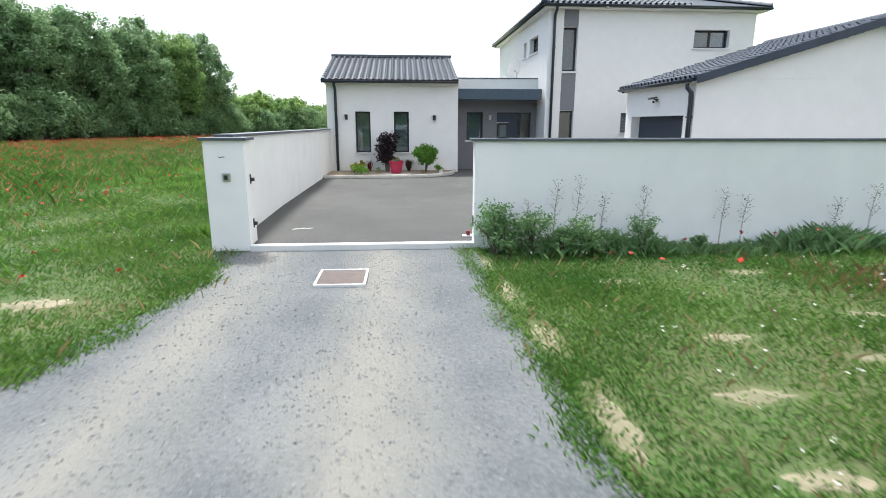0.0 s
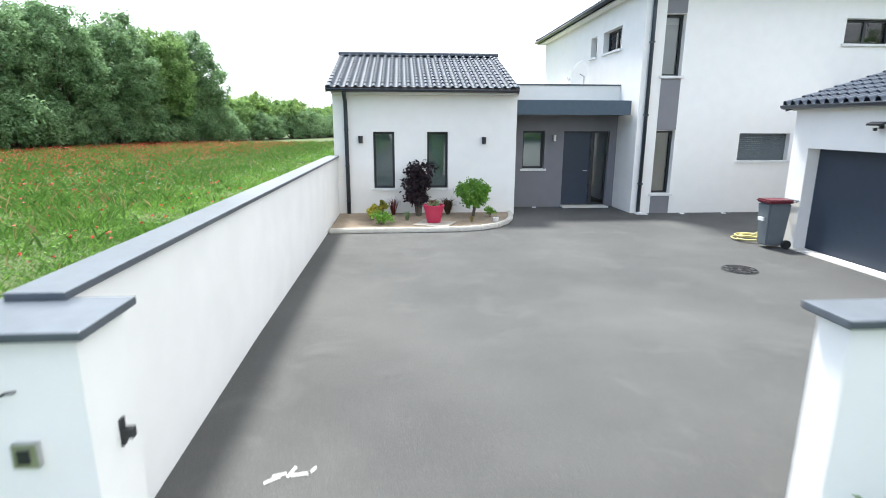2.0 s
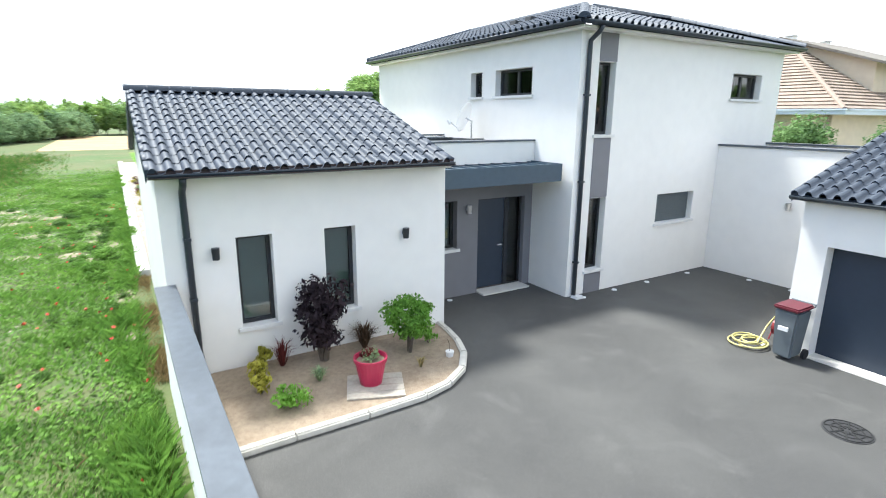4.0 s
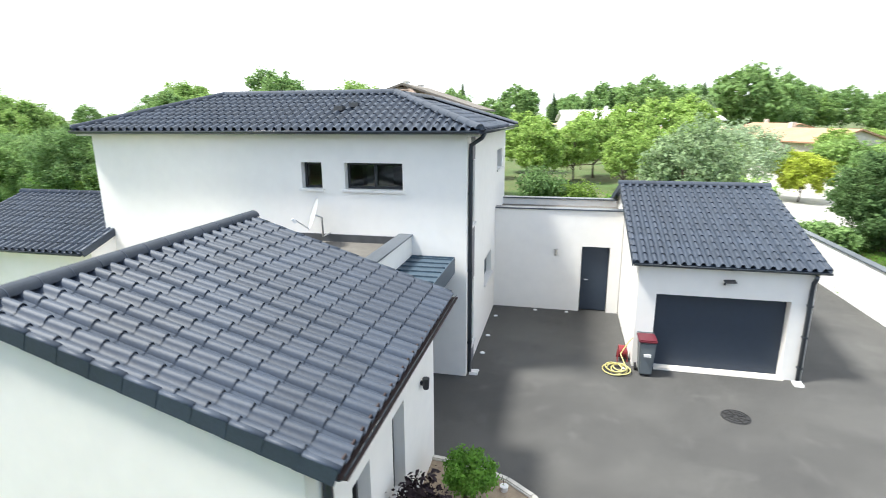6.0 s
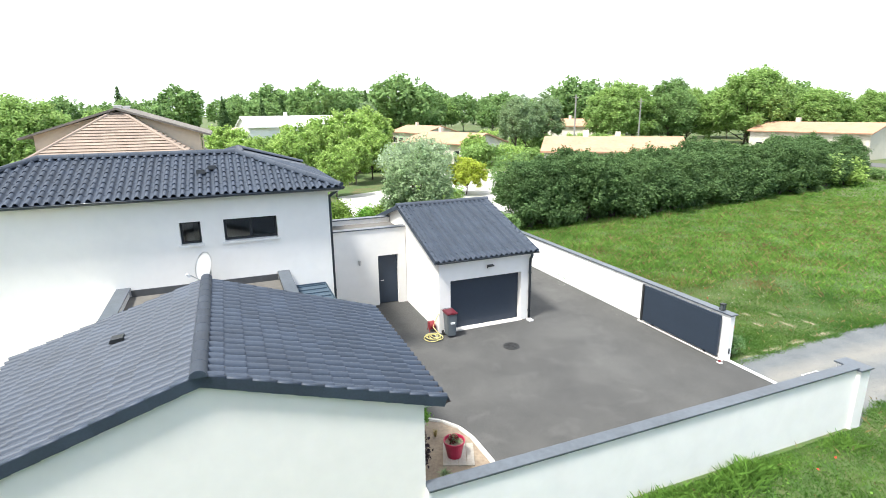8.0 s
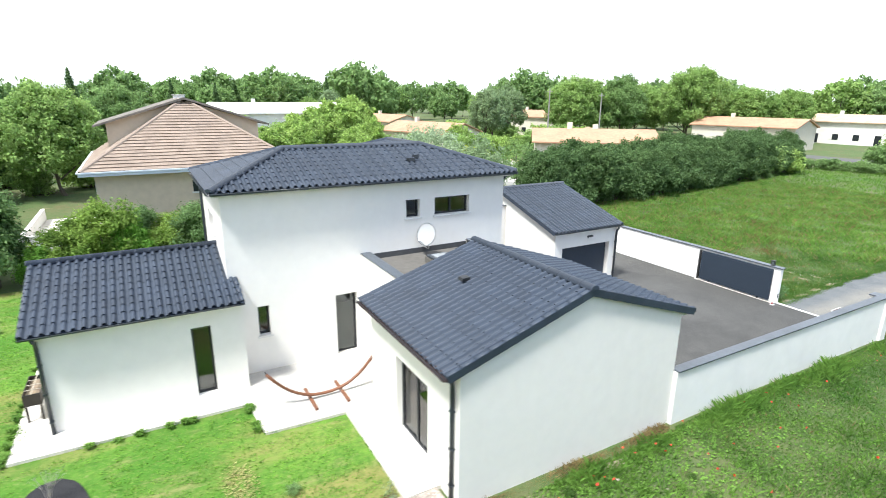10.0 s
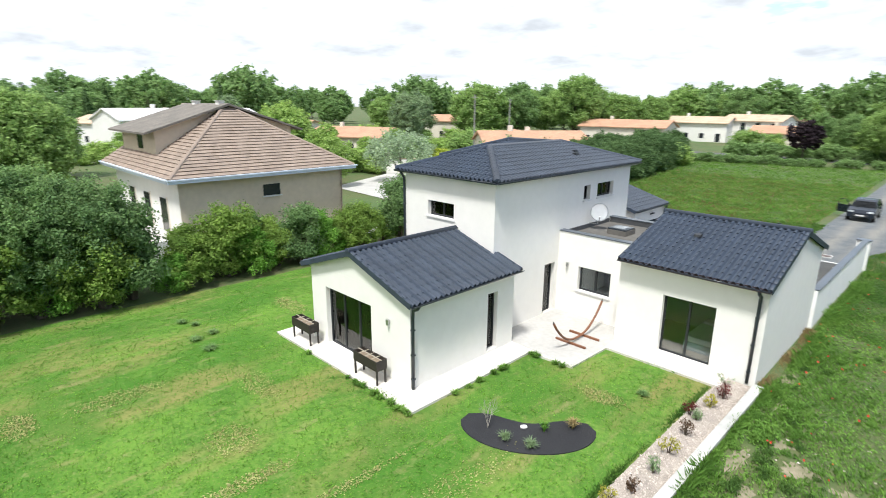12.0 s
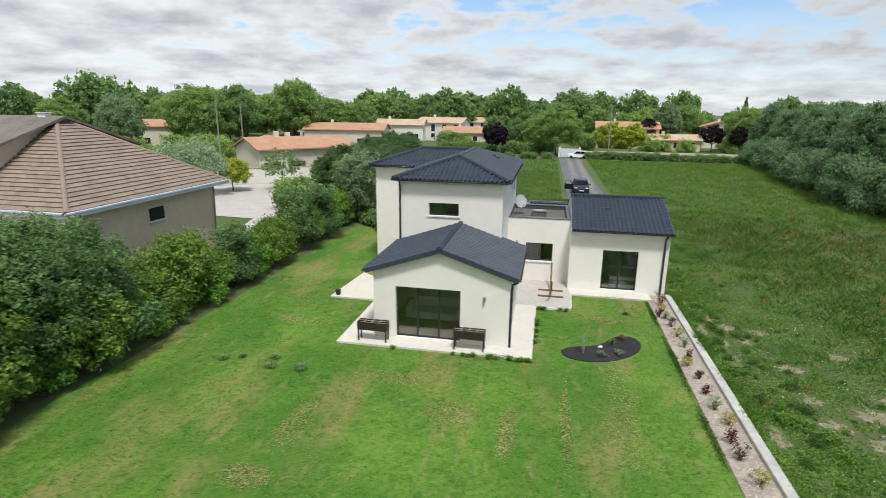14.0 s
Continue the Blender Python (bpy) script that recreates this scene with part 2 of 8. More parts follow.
def lawn_material():
    """Mown grass: two greens, straw streaks along the mowing and small bleached patches."""
    m = material("mown_lawn", (0.13, 0.25, 0.035), 0.95, dark=(0.07, 0.165, 0.022), grain=7.0, patch=0.35, bump=1.0, bump_scale=45, span=(0.8, 1.2), spec=0.2)
    nt = m.node_tree
    p = nt.nodes["Principled BSDF"]
    src = p.inputs["Base Color"].links[0].from_socket
    geo = nt.nodes.new("ShaderNodeNewGeometry")
    for (sx, sy), scale, lo, hi, amount, colour in (((1.0, 0.22), 0.6, 0.47, 0.62, 0.9, (0.225, 0.21, 0.07)), ((0.8, 0.6), 0.3, 0.46, 0.58, 0.8, (0.055, 0.16, 0.016)), ((1.0, 0.35), 2.3, 0.57, 0.72, 0.55, (0.28, 0.24, 0.11)), ((1.0, 1.0), 7.0, 0.5, 0.64, 0.45, (0.045, 0.12, 0.016)), ((1.0, 1.0), 5.0, 0.6, 0.72, 0.35, (0.3, 0.28, 0.13)), ((1.0, 1.0), 15.0, 0.55, 0.66, 0.4, (0.25, 0.24, 0.08))):
        mp, ns, mr, mx = (nt.nodes.new(q) for q in ("ShaderNodeMapping", "ShaderNodeTexNoise", "ShaderNodeMapRange", "ShaderNodeMix"))
        mp.inputs["Scale"].default_value = (sx, sy, 1)
        mp.inputs["Location"].default_value = (scale * 3.1, scale * 1.7, 0)
        ns.inputs["Scale"].default_value, ns.inputs["Detail"].default_value, ns.inputs["Roughness"].default_value = scale, 8.0, 0.58
        mr.inputs["From Min"].default_value, mr.inputs["From Max"].default_value, mr.inputs["To Max"].default_value = lo, hi, amount
        mx.data_type = 'RGBA'
        mx.inputs["B"].default_value = (*colour, 1)
        nt.links.new(geo.outputs["Position"], mp.inputs["Vector"])
        nt.links.new(mp.outputs[0], ns.inputs["Vector"])
        nt.links.new(ns.outputs["Fac"], mr.inputs["Value"])
        nt.links.new(mr.outputs[0], mx.inputs["Factor"])
        nt.links.new(src, mx.inputs["A"])
        src = mx.outputs["Result"]
    nt.links.new(src, p.inputs["Base Color"])
    return m


M_WHITE = material("white_render", (0.80, 0.775, 0.73), 0.9, grain=3.0, patch=0.25, mix=0.06, bump=0.12, bump_scale=220)
M_WALLW = material("white_wall_render", (0.86, 0.845, 0.82), 0.9, grain=2.0, patch=0.4, mix=0.08, bump=0.12, bump_scale=200)
M_GREYR = material("grey_render", (0.20, 0.195, 0.205), 0.9, grain=3.0, patch=0.4, mix=0.1, bump=0.12, bump_scale=200)
M_TILE = material("charcoal_tile", (0.039, 0.053, 0.079), 0.56, grain=25, patch=1.2, mix=0.3, bump=0.12, bump_scale=120, random_amount=0.1)
M_TILEJ = material("charcoal_tile_joined", (0.039, 0.053, 0.079), 0.56, grain=25, patch=1.2, mix=0.3, bump=0.12, bump_scale=120, random_amount=0.1, island=True)
M_ANTH = material("anthracite_metal", (0.032, 0.04, 0.05), 0.28, 0.0, mix=0.15)
M_COMB = material("dark_red_strip", (0.042, 0.025, 0.024), 0.7, mix=0.4, grain=14)
M_CANOPY = material("blue_grey_sheet", (0.055, 0.085, 0.115), 0.5, mix=0.2)
M_COPING = material("blue_grey_coping", (0.095, 0.11, 0.13), 0.32, grain=10, patch=1.0, mix=0.35, bump=0.05)
M_DOOR = material("anthracite_panel", (0.025, 0.037, 0.057), 0.5, mix=0.12)
M_FRAME = material("dark_frame", (0.02, 0.022, 0.025), 0.45, mix=0.1)
M_SILL = material("pale_sill", (0.72, 0.71, 0.69), 0.8, mix=0.12)
M_GLASS = glass("window_glass")
M_BLIND = material("grey_blind", (0.3, 0.36, 0.37), 0.8, mix=0.1)
M_SHUT = material("grey_shutter", (0.1, 0.118, 0.125), 0.6, mix=0.1)
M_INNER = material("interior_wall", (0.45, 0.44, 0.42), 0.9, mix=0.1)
M_INFLOOR = material("interior_floor", (0.25, 0.2, 0.16), 0.5, mix=0.2)
M_MEMBRANE = material("dark_bitumen_membrane", (0.075, 0.078, 0.083), 0.5, mix=0.3, grain=6, bump=0.1)
M_FLATROOF = material("grey_roof_membrane", (0.145, 0.135, 0.12), 0.9, grain=5, patch=0.8, mix=0.3, bump=0.1)
M_ASPHALT = asphalt_material()
M_GRAVEL = gravel_material()
M_PEBBLE = material("grey_pebbles", (0.2, 0.205, 0.205), 0.95, mix=0.25, random_amount=0.3, island=True)
M_GROUND = field_material()
M_LAWN = lawn_material()
M_CONC = material("pale_concrete", (0.66, 0.62, 0.56), 0.9, grain=5, patch=0.7, mix=0.14, bump=0.2, bump_scale=80)
M_SLAB = material("grey_terrace_slab", (0.5, 0.48, 0.45), 0.9, grain=6, patch=0.8, mix=0.2, bump=0.2, bump_scale=80)
M_EDGE = material("weathered_edging", (0.52, 0.51, 0.48), 0.9, grain=4, patch=0.9, mix=0.3, bump=0.2, bump_scale=60)
M_KERB = material("kerb_stone", (0.62, 0.59, 0.53), 0.9, grain=9, patch=1.0, mix=0.25, bump=0.3, bump_scale=60)
M_STRIP = material("pinkish_gravel", (0.46, 0.40, 0.345), 0.95, dark=(0.24, 0.205, 0.175), grain=28, patch=2.0, bump=1.0, bump_scale=40)
M_SOIL = material("sandy_soil", (0.34, 0.27, 0.195), 0.95, dark=(0.22, 0.165, 0.115), grain=14, patch=1.4, bump=0.6, bump_scale=45)
M_BARK = material("dark_mulch", (0.028, 0.028, 0.032), 0.95, grain=30, mix=0.5, bump=0.9, bump_scale=50)
M_TRUNK = material("tree_bark", (0.13, 0.105, 0.08), 0.9, grain=12, mix=0.4, bump=0.5, bump_scale=25)
M_WOOD = material("red_brown_wood", (0.22, 0.09, 0.045), 0.5, grain=15, mix=0.4)
M_LEAF_DARK = foliage("oak_leaves", (0.28, 0.41, 0.15), (0.16, 0.27, 0.095), 0.5)
# leaf green of the wood lifted and blued, distance haze painted into the colour
M_LEAF_WOOD = foliage("hazed_wood_leaves", (0.275, 0.395, 0.2), (0.14, 0.24, 0.12), 0.55)
M_LEAF_DEEP = foliage("laurel_leaves", (0.15, 0.24, 0.088), (0.075, 0.138, 0.05), 0.42)
M_LEAF_MID = foliage("hedge_leaves", (0.36, 0.5, 0.16), (0.19, 0.31, 0.09), 0.5)
M_LEAF_LIGHT = foliage("spring_leaves", (0.42, 0.56, 0.16), (0.25, 0.38, 0.1), 0.48)
M_LEAF_GREY = foliage("silver_leaves", (0.33, 0.43, 0.235), (0.2, 0.29, 0.14), 0.5)
M_LEAF_HEDGE = foliage("boundary_hedge_leaves", (0.28, 0.4, 0.085), (0.12, 0.21, 0.04), 0.45)
M_LEAF_OLIVE = foliage("dark_olive_leaves", (0.2, 0.31, 0.115), (0.1, 0.18, 0.065), 0.42)
M_LEAF_SILVER = foliage("pale_silver_leaves", (0.42, 0.52, 0.33), (0.27, 0.36, 0.21), 0.4)
M_LEAF_LIME = foliage("lime_green_leaves", (0.52, 0.58, 0.1), (0.36, 0.44, 0.06), 0.48)
M_LEAF_PURPLE = foliage("purple_leaves", (0.035, 0.022, 0.026), (0.018, 0.013, 0.017), 0.1)
M_LEAF_BRIGHT = foliage("bright_leaves", (0.218, 0.414, 0.069), (0.115, 0.265, 0.04), 0.42)
M_LEAF_BOX = foliage("clipped_shrub_leaves", (0.17, 0.34, 0.055), (0.085, 0.21, 0.03), 0.4)
M_LEAF_YELLOW = foliage("yellow_leaves", (0.42, 0.38, 0.06), (0.25, 0.26, 0.04))


# ---- building helpers ----
def gz(y):
    """The ground falls slightly from the house to the gate."""
    return -0.2 + 0.12 * min(1.0, max(0.0, (y + 12.0) / 8.0))


def box(bm, x0, y0, z0, x1, y1, z1):
    v = [bm.verts.new((x, y, z)) for z in (z0, z1) for x, y in ((x0, y0), (x1, y0), (x1, y1), (x0, y1))]
    for f in ((3, 2, 1, 0), (4, 5, 6, 7), (0, 1, 5, 4), (1, 2, 6, 5), (2, 3, 7, 6), (3, 0, 4, 7)):
        bm.faces.new([v[i] for i in f])
    return v


def mesh_of(bm, name, mat, smooth=False):
    me = bpy.data.meshes.new(name)
    bmesh.ops.recalc_face_normals(bm, faces=bm.faces)
    if smooth:
        for f in bm.faces:
            f.smooth = True
    bm.to_mesh(me)
    bm.free()
    me.materials.append(mat)
    return me


def part(name, bm, mat, parent=None, label="", smooth=False):
    ob = new(name, mesh_of(bm, name, mat, smooth))
    ob.parent = parent
    if label:
        tagged(ob, label)
    return ob


def boxpart(name, dims, mat, parent=None, label="", bevel=0.0):
    bm = bmesh.new()
    box(bm, *dims)
    if bevel:
        bmesh.ops.bevel(bm, geom=bm.edges[:], offset=bevel, segments=2, affect='EDGES', profile=0.6)
    return part(name, bm, mat, parent, label)


def thing(name, label, category, group="", kind="", at=None):
    ob = new(name)
    if at:
        ob.location = at
    return tagged(ob, label, category, group, kind)


def wall_with_holes(bm, along, p0, p1, u0, u1, z0, z1, holes=()):
    """A wall slab from p0 to p1 across its thickness, from u0 to u1 along x or y, with holes (u0, u1, z0, z1) right through it."""
    us = sorted({u0, u1, *(h[0] for h in holes), *(h[1] for h in holes)})
    zs = sorted({z0, z1, *(h[2] for h in holes), *(h[3] for h in holes)})
    us, zs = [u for u in us if u0 <= u <= u1], [z for z in zs if z0 <= z <= z1]

    def solid(i, j):
        if not (0 <= i < len(us) - 1 and 0 <= j < len(zs) - 1):
            return False
        u, z = (us[i] + us[i + 1]) / 2, (zs[j] + zs[j + 1]) / 2
        return not any(a < u < b and c < z < d for a, b, c, d in holes)

    made = {}

    def vert(i, j, k):
        if (i, j, k) not in made:
            u, z, p = us[i], zs[j], (p0, p1)[k]
            made[i, j, k] = bm.verts.new((u, p, z) if along == "x" else (p, u, z))
        return made[i, j, k]

    for i in range(len(us) - 1):
        for j in range(len(zs) - 1):
            if not solid(i, j):
                continue
            for k in (0, 1):
                bm.faces.new([vert(i, j, k), vert(i + 1, j, k), vert(i + 1, j + 1, k), vert(i, j + 1, k)])
            for di, dj, a, b in ((-1, 0, (i, j), (i, j + 1)), (1, 0, (i + 1, j), (i + 1, j + 1)), (0, -1, (i, j), (i + 1, j)), (0, 1, (i, j + 1), (i + 1, j + 1))):
                if not solid(i + di, j + dj):
                    bm.faces.new([vert(*a, 0), vert(*b, 0), vert(*b, 1), vert(*a, 1)])


def prism(bm, pts, axis, a, b):
    """A flat outline of (u, z) pulled from a to b along x or y."""
    put = (lambda u, z, p: (p, u, z)) if axis == "x" else (lambda u, z, p: (u, p, z))
    lo, hi = [bm.verts.new(put(u, z, a)) for u, z in pts], [bm.verts.new(put(u, z, b)) for u, z in pts]
    bm.faces.new(lo)
    bm.faces.new(hi[::-1])
    for i in range(len(pts)):
        j = (i + 1) % len(pts)
        bm.faces.new([lo[i], lo[j], hi[j], hi[i]])


def tube(bm, pts, r, n=8, r_end=None):
    """A pipe along points, of radius r (to r_end)."""
    pts = [Vector(p) for p in pts]
    rings, side = [], None
    for i, p in enumerate(pts):
        d = (pts[min(i + 1, len(pts) - 1)] - pts[max(i - 1, 0)]).normalized()
        side = d.orthogonal() if side is None else side - d * side.dot(d)
        side = side.normalized()
        up = side.cross(d)
        rr = r if r_end is None else r + (r_end - r) * i / (len(pts) - 1)
        rings.append([bm.verts.new(p + rr * (math.cos(2 * math.pi * k / n) * side + math.sin(2 * math.pi * k / n) * up)) for k in range(n)])
    for a, b in zip(rings, rings[1:]):
        for k in range(n):
            bm.faces.new([a[k], a[(k + 1) % n], b[(k + 1) % n], b[k]])
    bm.faces.new(rings[0][::-1])
    bm.faces.new(rings[-1])


def cone(bm, x, y, z0, z1, r0, r1, n=20):
    lo = [bm.verts.new((x + r0 * math.cos(2 * math.pi * k / n), y + r0 * math.sin(2 * math.pi * k / n), z0)) for k in range(n)]
    hi = [bm.verts.new((x + r1 * math.cos(2 * math.pi * k / n), y + r1 * math.sin(2 * math.pi * k / n), z1)) for k in range(n)]
    for k in range(n):
        bm.faces.new([lo[k], lo[(k + 1) % n], hi[(k + 1) % n], hi[k]])
    bm.faces.new(lo[::-1])
    bm.faces.new(hi)


def sheet(name, outline, z, mat, label, category, thick=0.0):
    """A flat piece of ground."""
    bm = bmesh.new()
    f = bm.faces.new([bm.verts.new((x, y, z)) for x, y in outline])
    if thick:
        r = bmesh.ops.extrude_face_region(bm, geom=[f])
        for v in [g for g in r["geom"] if isinstance(g, bmesh.types.BMVert)]:
            v.co.z -= thick
    ob = part(name, bm, mat)
    return tagged(ob, label, category, kind="structure")

# ---- setting ----
bm = bmesh.new()
gx = [-1600, -400, -120, -50, -20, -6, 0, 4, 12, 25, 60, 140, 400, 1600]
gy = [-1600, -400, -140, -80, -40, -24, -16, -12, -8, -4, 4, 12, 30, 70, 160, 400, 1600]
grid = [[bm.verts.new((x, y, gz(y))) for x in gx] for y in gy]
for r0, r1 in zip(grid, grid[1:]):
    for a0, a1, b0, b1 in zip(r0, r0[1:], r1, r1[1:]):
        bm.faces.new([a0, a1, b1, b0])
ground = tagged(part("ground", bm, M_GROUND), "rough green meadow grass with dry patches", "meadow", kind="structure")

sheet("driveway_gravel", [(-0.1, -76), (4.3, -76), (4.1, -60), (3.9, -40), (3.85, -24), (3.9, -18.5), (3.85, -16.5), (3.75, -14.5), (3.8, -11.98), (-0.25, -11.9), (0.2, -13.0), (0.05, -14.6), (-0.35, -15.9), (-0.9, -17.5), (-1.2, -20), (-0.4, -26), (0.1, -40), (0.3, -60)], -0.19, M_GRAVEL, "grey compacted gravel track leading to the gate", "driveway")
bm = bmesh.new()
house_side = [(20.0, -8.3), (20.0, -7.9), (13.5, -7.9), (13.5, 0.1), (8.1, 0.1), (8.1, 1.45), (4.6, 1.45), (4.6, 0.1), (0.06, 0.1), (0.06, -8.3)]
high = [bm.verts.new((x, y, -0.035)) for x, y in house_side]
bm.faces.new(high)
bm.faces.new([high[0], high[-1], bm.verts.new((0.06, -11.86, -0.11)), bm.verts.new((20.0, -11.86, -0.11))])
tagged(part("yard_asphalt", bm, M_ASPHALT), "dark grey asphalt courtyard with pale worn patches", "courtyard", kind="structure")
sheet("lawn", [(0.9, 6.5), (15.8, 6.0), (15.9, -3.2), (18.2, -3.9), (20.9, -6.5), (20.6, 12), (20.9, 24), (22, 60), (0.9, 60)], -0.06, M_LAWN, "mown green lawn with yellowed dry patches", "lawn")
sheet("terrace", [(13.9, 15.35), (6.25, 15.3), (6.25, 9.85), (4.62, 9.7), (4.55, 7.55), (0.75, 7.55), (0.75, 6.5), (4.0, 5.4), (8.4, 5.3), (12.6, 9.0), (15.9, 6.4), (16.2, 10.5), (13.9, 10.5)], 0.02, M_CONC, "pale concrete terrace around the rear of the house", "terrace", 0.15)
sheet("hammock_terrace", [(4.66, 9.64), (4.6, 7.6), (4.85, 5.68), (7.97, 5.68), (7.97, 9.56), (6.3, 9.6)], 0.028, M_SLAB, "grey concrete terrace slab beside the link", "terrace", 0.02)
sheet("gravel_strip", [(0.0, 6.75), (0.9, 6.75), (0.95, 45), (0.0, 45)], -0.02, M_STRIP, "strip of pale gravel with small shrubs", "flower bed", 0.05)
tagged(boxpart("strip_kerb", (-0.28, 6.75, -0.1, 0.0, 45, 0.1), M_EDGE, bevel=0.015), "low white concrete edging along the gravel strip", "kerb", kind="structure")

# ---- roof pieces ----
TW, TL, TLAP = 0.426, 0.345, 0.05


def tile_mesh(mat):
    """A double-roll tile: two half-round rolls with flat pans between them, and a proud lower lip."""
    bm = bmesh.new()
    one = [(0.0, 0.0), (0.06, 0.03), (0.17, 0.054), (0.29, 0.062), (0.41, 0.054), (0.52, 0.03), (0.58, 0.0), (0.79, -0.008)]
    prof = [((k + f) / 2 * TW, h) for k in (0, 1) for f, h in one] + [(TW, 0.0)]
    lip = [h * 1.15 + 0.024 if h > 0.01 else h + 0.013 for _, h in prof]
    low = [bm.verts.new((u, 0.0, z)) for (u, _), z in zip(prof, lip)]
    top = [bm.verts.new((u, TL + TLAP, h + 0.004)) for u, h in prof]
    rim = [bm.verts.new((u, 0.0, z)) for (u, _), z in zip(prof, lip)]
    edge = [bm.verts.new((u, 0.012, h + 0.006)) for u, h in prof]
    for i in range(len(prof) - 1):
        bm.faces.new([low[i], low[i + 1], top[i + 1], top[i]]).smooth = True
        bm.faces.new([edge[i], edge[i + 1], rim[i + 1], rim[i]])
    me = bpy.data.meshes.new("roof_tile")
    bm.to_mesh(me)
    bm.free()
    me.materials.append(mat)
    return me


def ridge_mesh(mat):
    bm = bmesh.new()
    n = 9
    rows = []
    for y, r in ((0.0, 0.122), (0.02, 0.1215), (0.02, 0.1205), (0.40, 0.1195)):
        rows.append([bm.verts.new((r * math.cos(math.pi * k / n), y, r * 0.9 * math.sin(math.pi * k / n))) for k in range(n + 1)])
    for a, b in zip(rows, rows[1:]):
        for k in range(n):
            bm.faces.new([a[k], a[k + 1], b[k + 1], b[k]]).smooth = True
    bm.faces.new(rows[0])
    bm.faces.new(rows[-1][::-1])
    bmesh.ops.recalc_face_normals(bm, faces=bm.faces)
    me = bpy.data.meshes.new("ridge_tile")
    bm.to_mesh(me)
    bm.free()
    me.materials.append(mat)
    return me


TILE, RIDGE = tile_mesh(M_TILE), ridge_mesh(M_TILE)
TILE_CO = np.array([v.co[:] for v in TILE.vertices])
TILE_FACES = [tuple(p.vertices) for p in TILE.polygons]


def basis(p0, p1, z0, k):
    """Place and axes of a roof plane: along the eave, up the slope, and its normal."""
    u = Vector((p1[0] - p0[0], p1[1] - p0[1], 0)).normalized()
    n = Vector((-u.y, u.x, 0))
    v = (n + Vector((0, 0, k))).normalized()
    w = u.cross(v)
    return Matrix(((u.x, v.x, w.x, p0[0]), (u.y, v.y, w.y, p0[1]), (u.z, v.z, w.z, z0), (0, 0, 0, 1)))


def slope(roof, deck_bm, poly, z0, k, limit, rest, tw=TW):
    """Tiles one roof plane, whose outline poly starts with its eave. Up to limit whole tiles are pieces of the roof; the others go into rest."""
    m = basis(poly[0], poly[1], z0, k)
    inv = m.inverted()
    uv = []
    for x, y in poly:
        d = (Vector((x, y, 0)) - Vector((poly[0][0], poly[0][1], 0)))
        n = Vector((-m[1][0], m[0][0], 0))
        q = inv @ Vector((x, y, z0 + k * d.dot(n)))
        uv.append((q.x, q.y))
    top = [deck_bm.verts.new(m @ Vector((u, v, 0.0))) for u, v in uv]
    bot = [deck_bm.verts.new(m @ Vector((u, v, -0.06))) for u, v in uv]
    deck_bm.faces.new(top)
    deck_bm.faces.new(bot[::-1])
    for i in range(len(uv)):
        j = (i + 1) % len(uv)
        deck_bm.faces.new([bot[i], bot[j], top[j], top[i]])
    umin, umax, vmax = min(u for u, _ in uv), max(u for u, _ in uv), max(v for _, v in uv)
    count = max(1, round((umax - umin) / tw))
    w = (umax - umin) / count
    edges = [(uv[i], uv[(i + 1) % len(uv)]) for i in range(len(uv))]

    def side(u, v, e):
        (a, b), (c, d) = e
        return ((c - a) * (v - b) - (d - b) * (u - a)) / math.hypot(c - a, d - b)

    made, cut = 0, []
    rows = int(math.ceil((vmax + 0.0) / TL))
    tl = vmax / rows if rows and abs(vmax / rows - TL) < 0.06 else TL
    for r in range(rows):
        for c in range(count):
            u, v = umin + c * w, r * tl - (0.05 if r == 0 else 0.0)
            box_pts = [(u + 0.02, r * tl + 0.01), (u + w - 0.02, r * tl + 0.01), (u + w - 0.02, r * tl + tl - 0.02), (u + 0.02, r * tl + tl - 0.02)]
            worst = min(side(a, b, e) for a, b in box_pts for e in edges)
            best = min(max(side(a, b, e) for a, b in box_pts) for e in edges)
            if best < 0.02:
                continue
            place = m @ Matrix.Translation((u, v, 0.0)) @ Matrix.Diagonal((w / TW, tl / TL, 1, 1))
            if worst > 0.0 and made < limit:
                ob = new("roof_tile", TILE)
                ob.parent = roof
                ob.matrix_local = place
                made += 1
            else:
                cut.append((place, worst < 0.0))
    for place, crossing in cut:
        co = [place @ Vector(c) for c in TILE_CO.tolist()]
        if not crossing:
            rest.append((co, None))
        else:
            rest.append((co, [(m @ Vector((a[0], a[1], 0)), m @ Vector((b[0], b[1], 0))) for a, b in edges[1:]]))
    return made


def joined_tiles(roof, rest):
    bm = bmesh.new()
    for co, clips in rest:
        one = bmesh.new()
        vs = [one.verts.new(c) for c in co]
        for f in TILE_FACES:
            one.faces.new([vs[i] for i in f]).smooth = True
        for a, b in clips or ():
            d = b - a
            flat = Vector((d.x, d.y, 0))
            if flat.length < 1e-4:
                continue
            n = Vector((d.y, -d.x, 0)).normalized()
            geom = one.verts[:] + one.edges[:] + one.faces[:]
            bmesh.ops.bisect_plane(one, geom=geom, plane_co=a, plane_no=n, clear_outer=True)
        one.verts.index_update()
        new_vs = [bm.verts.new(v.co) for v in one.verts]
        for f in one.faces:
            bm.faces.new([new_vs[v.index] for v in f.verts]).smooth = f.smooth
        one.free()
    me = bpy.data.meshes.new("roof_tiles")
    bm.to_mesh(me)
    bm.free()
    me.materials.append(M_TILEJ)
    ob = new("roof_tiles", me)
    ob.parent = roof
    ob["kind"] = "stuff"


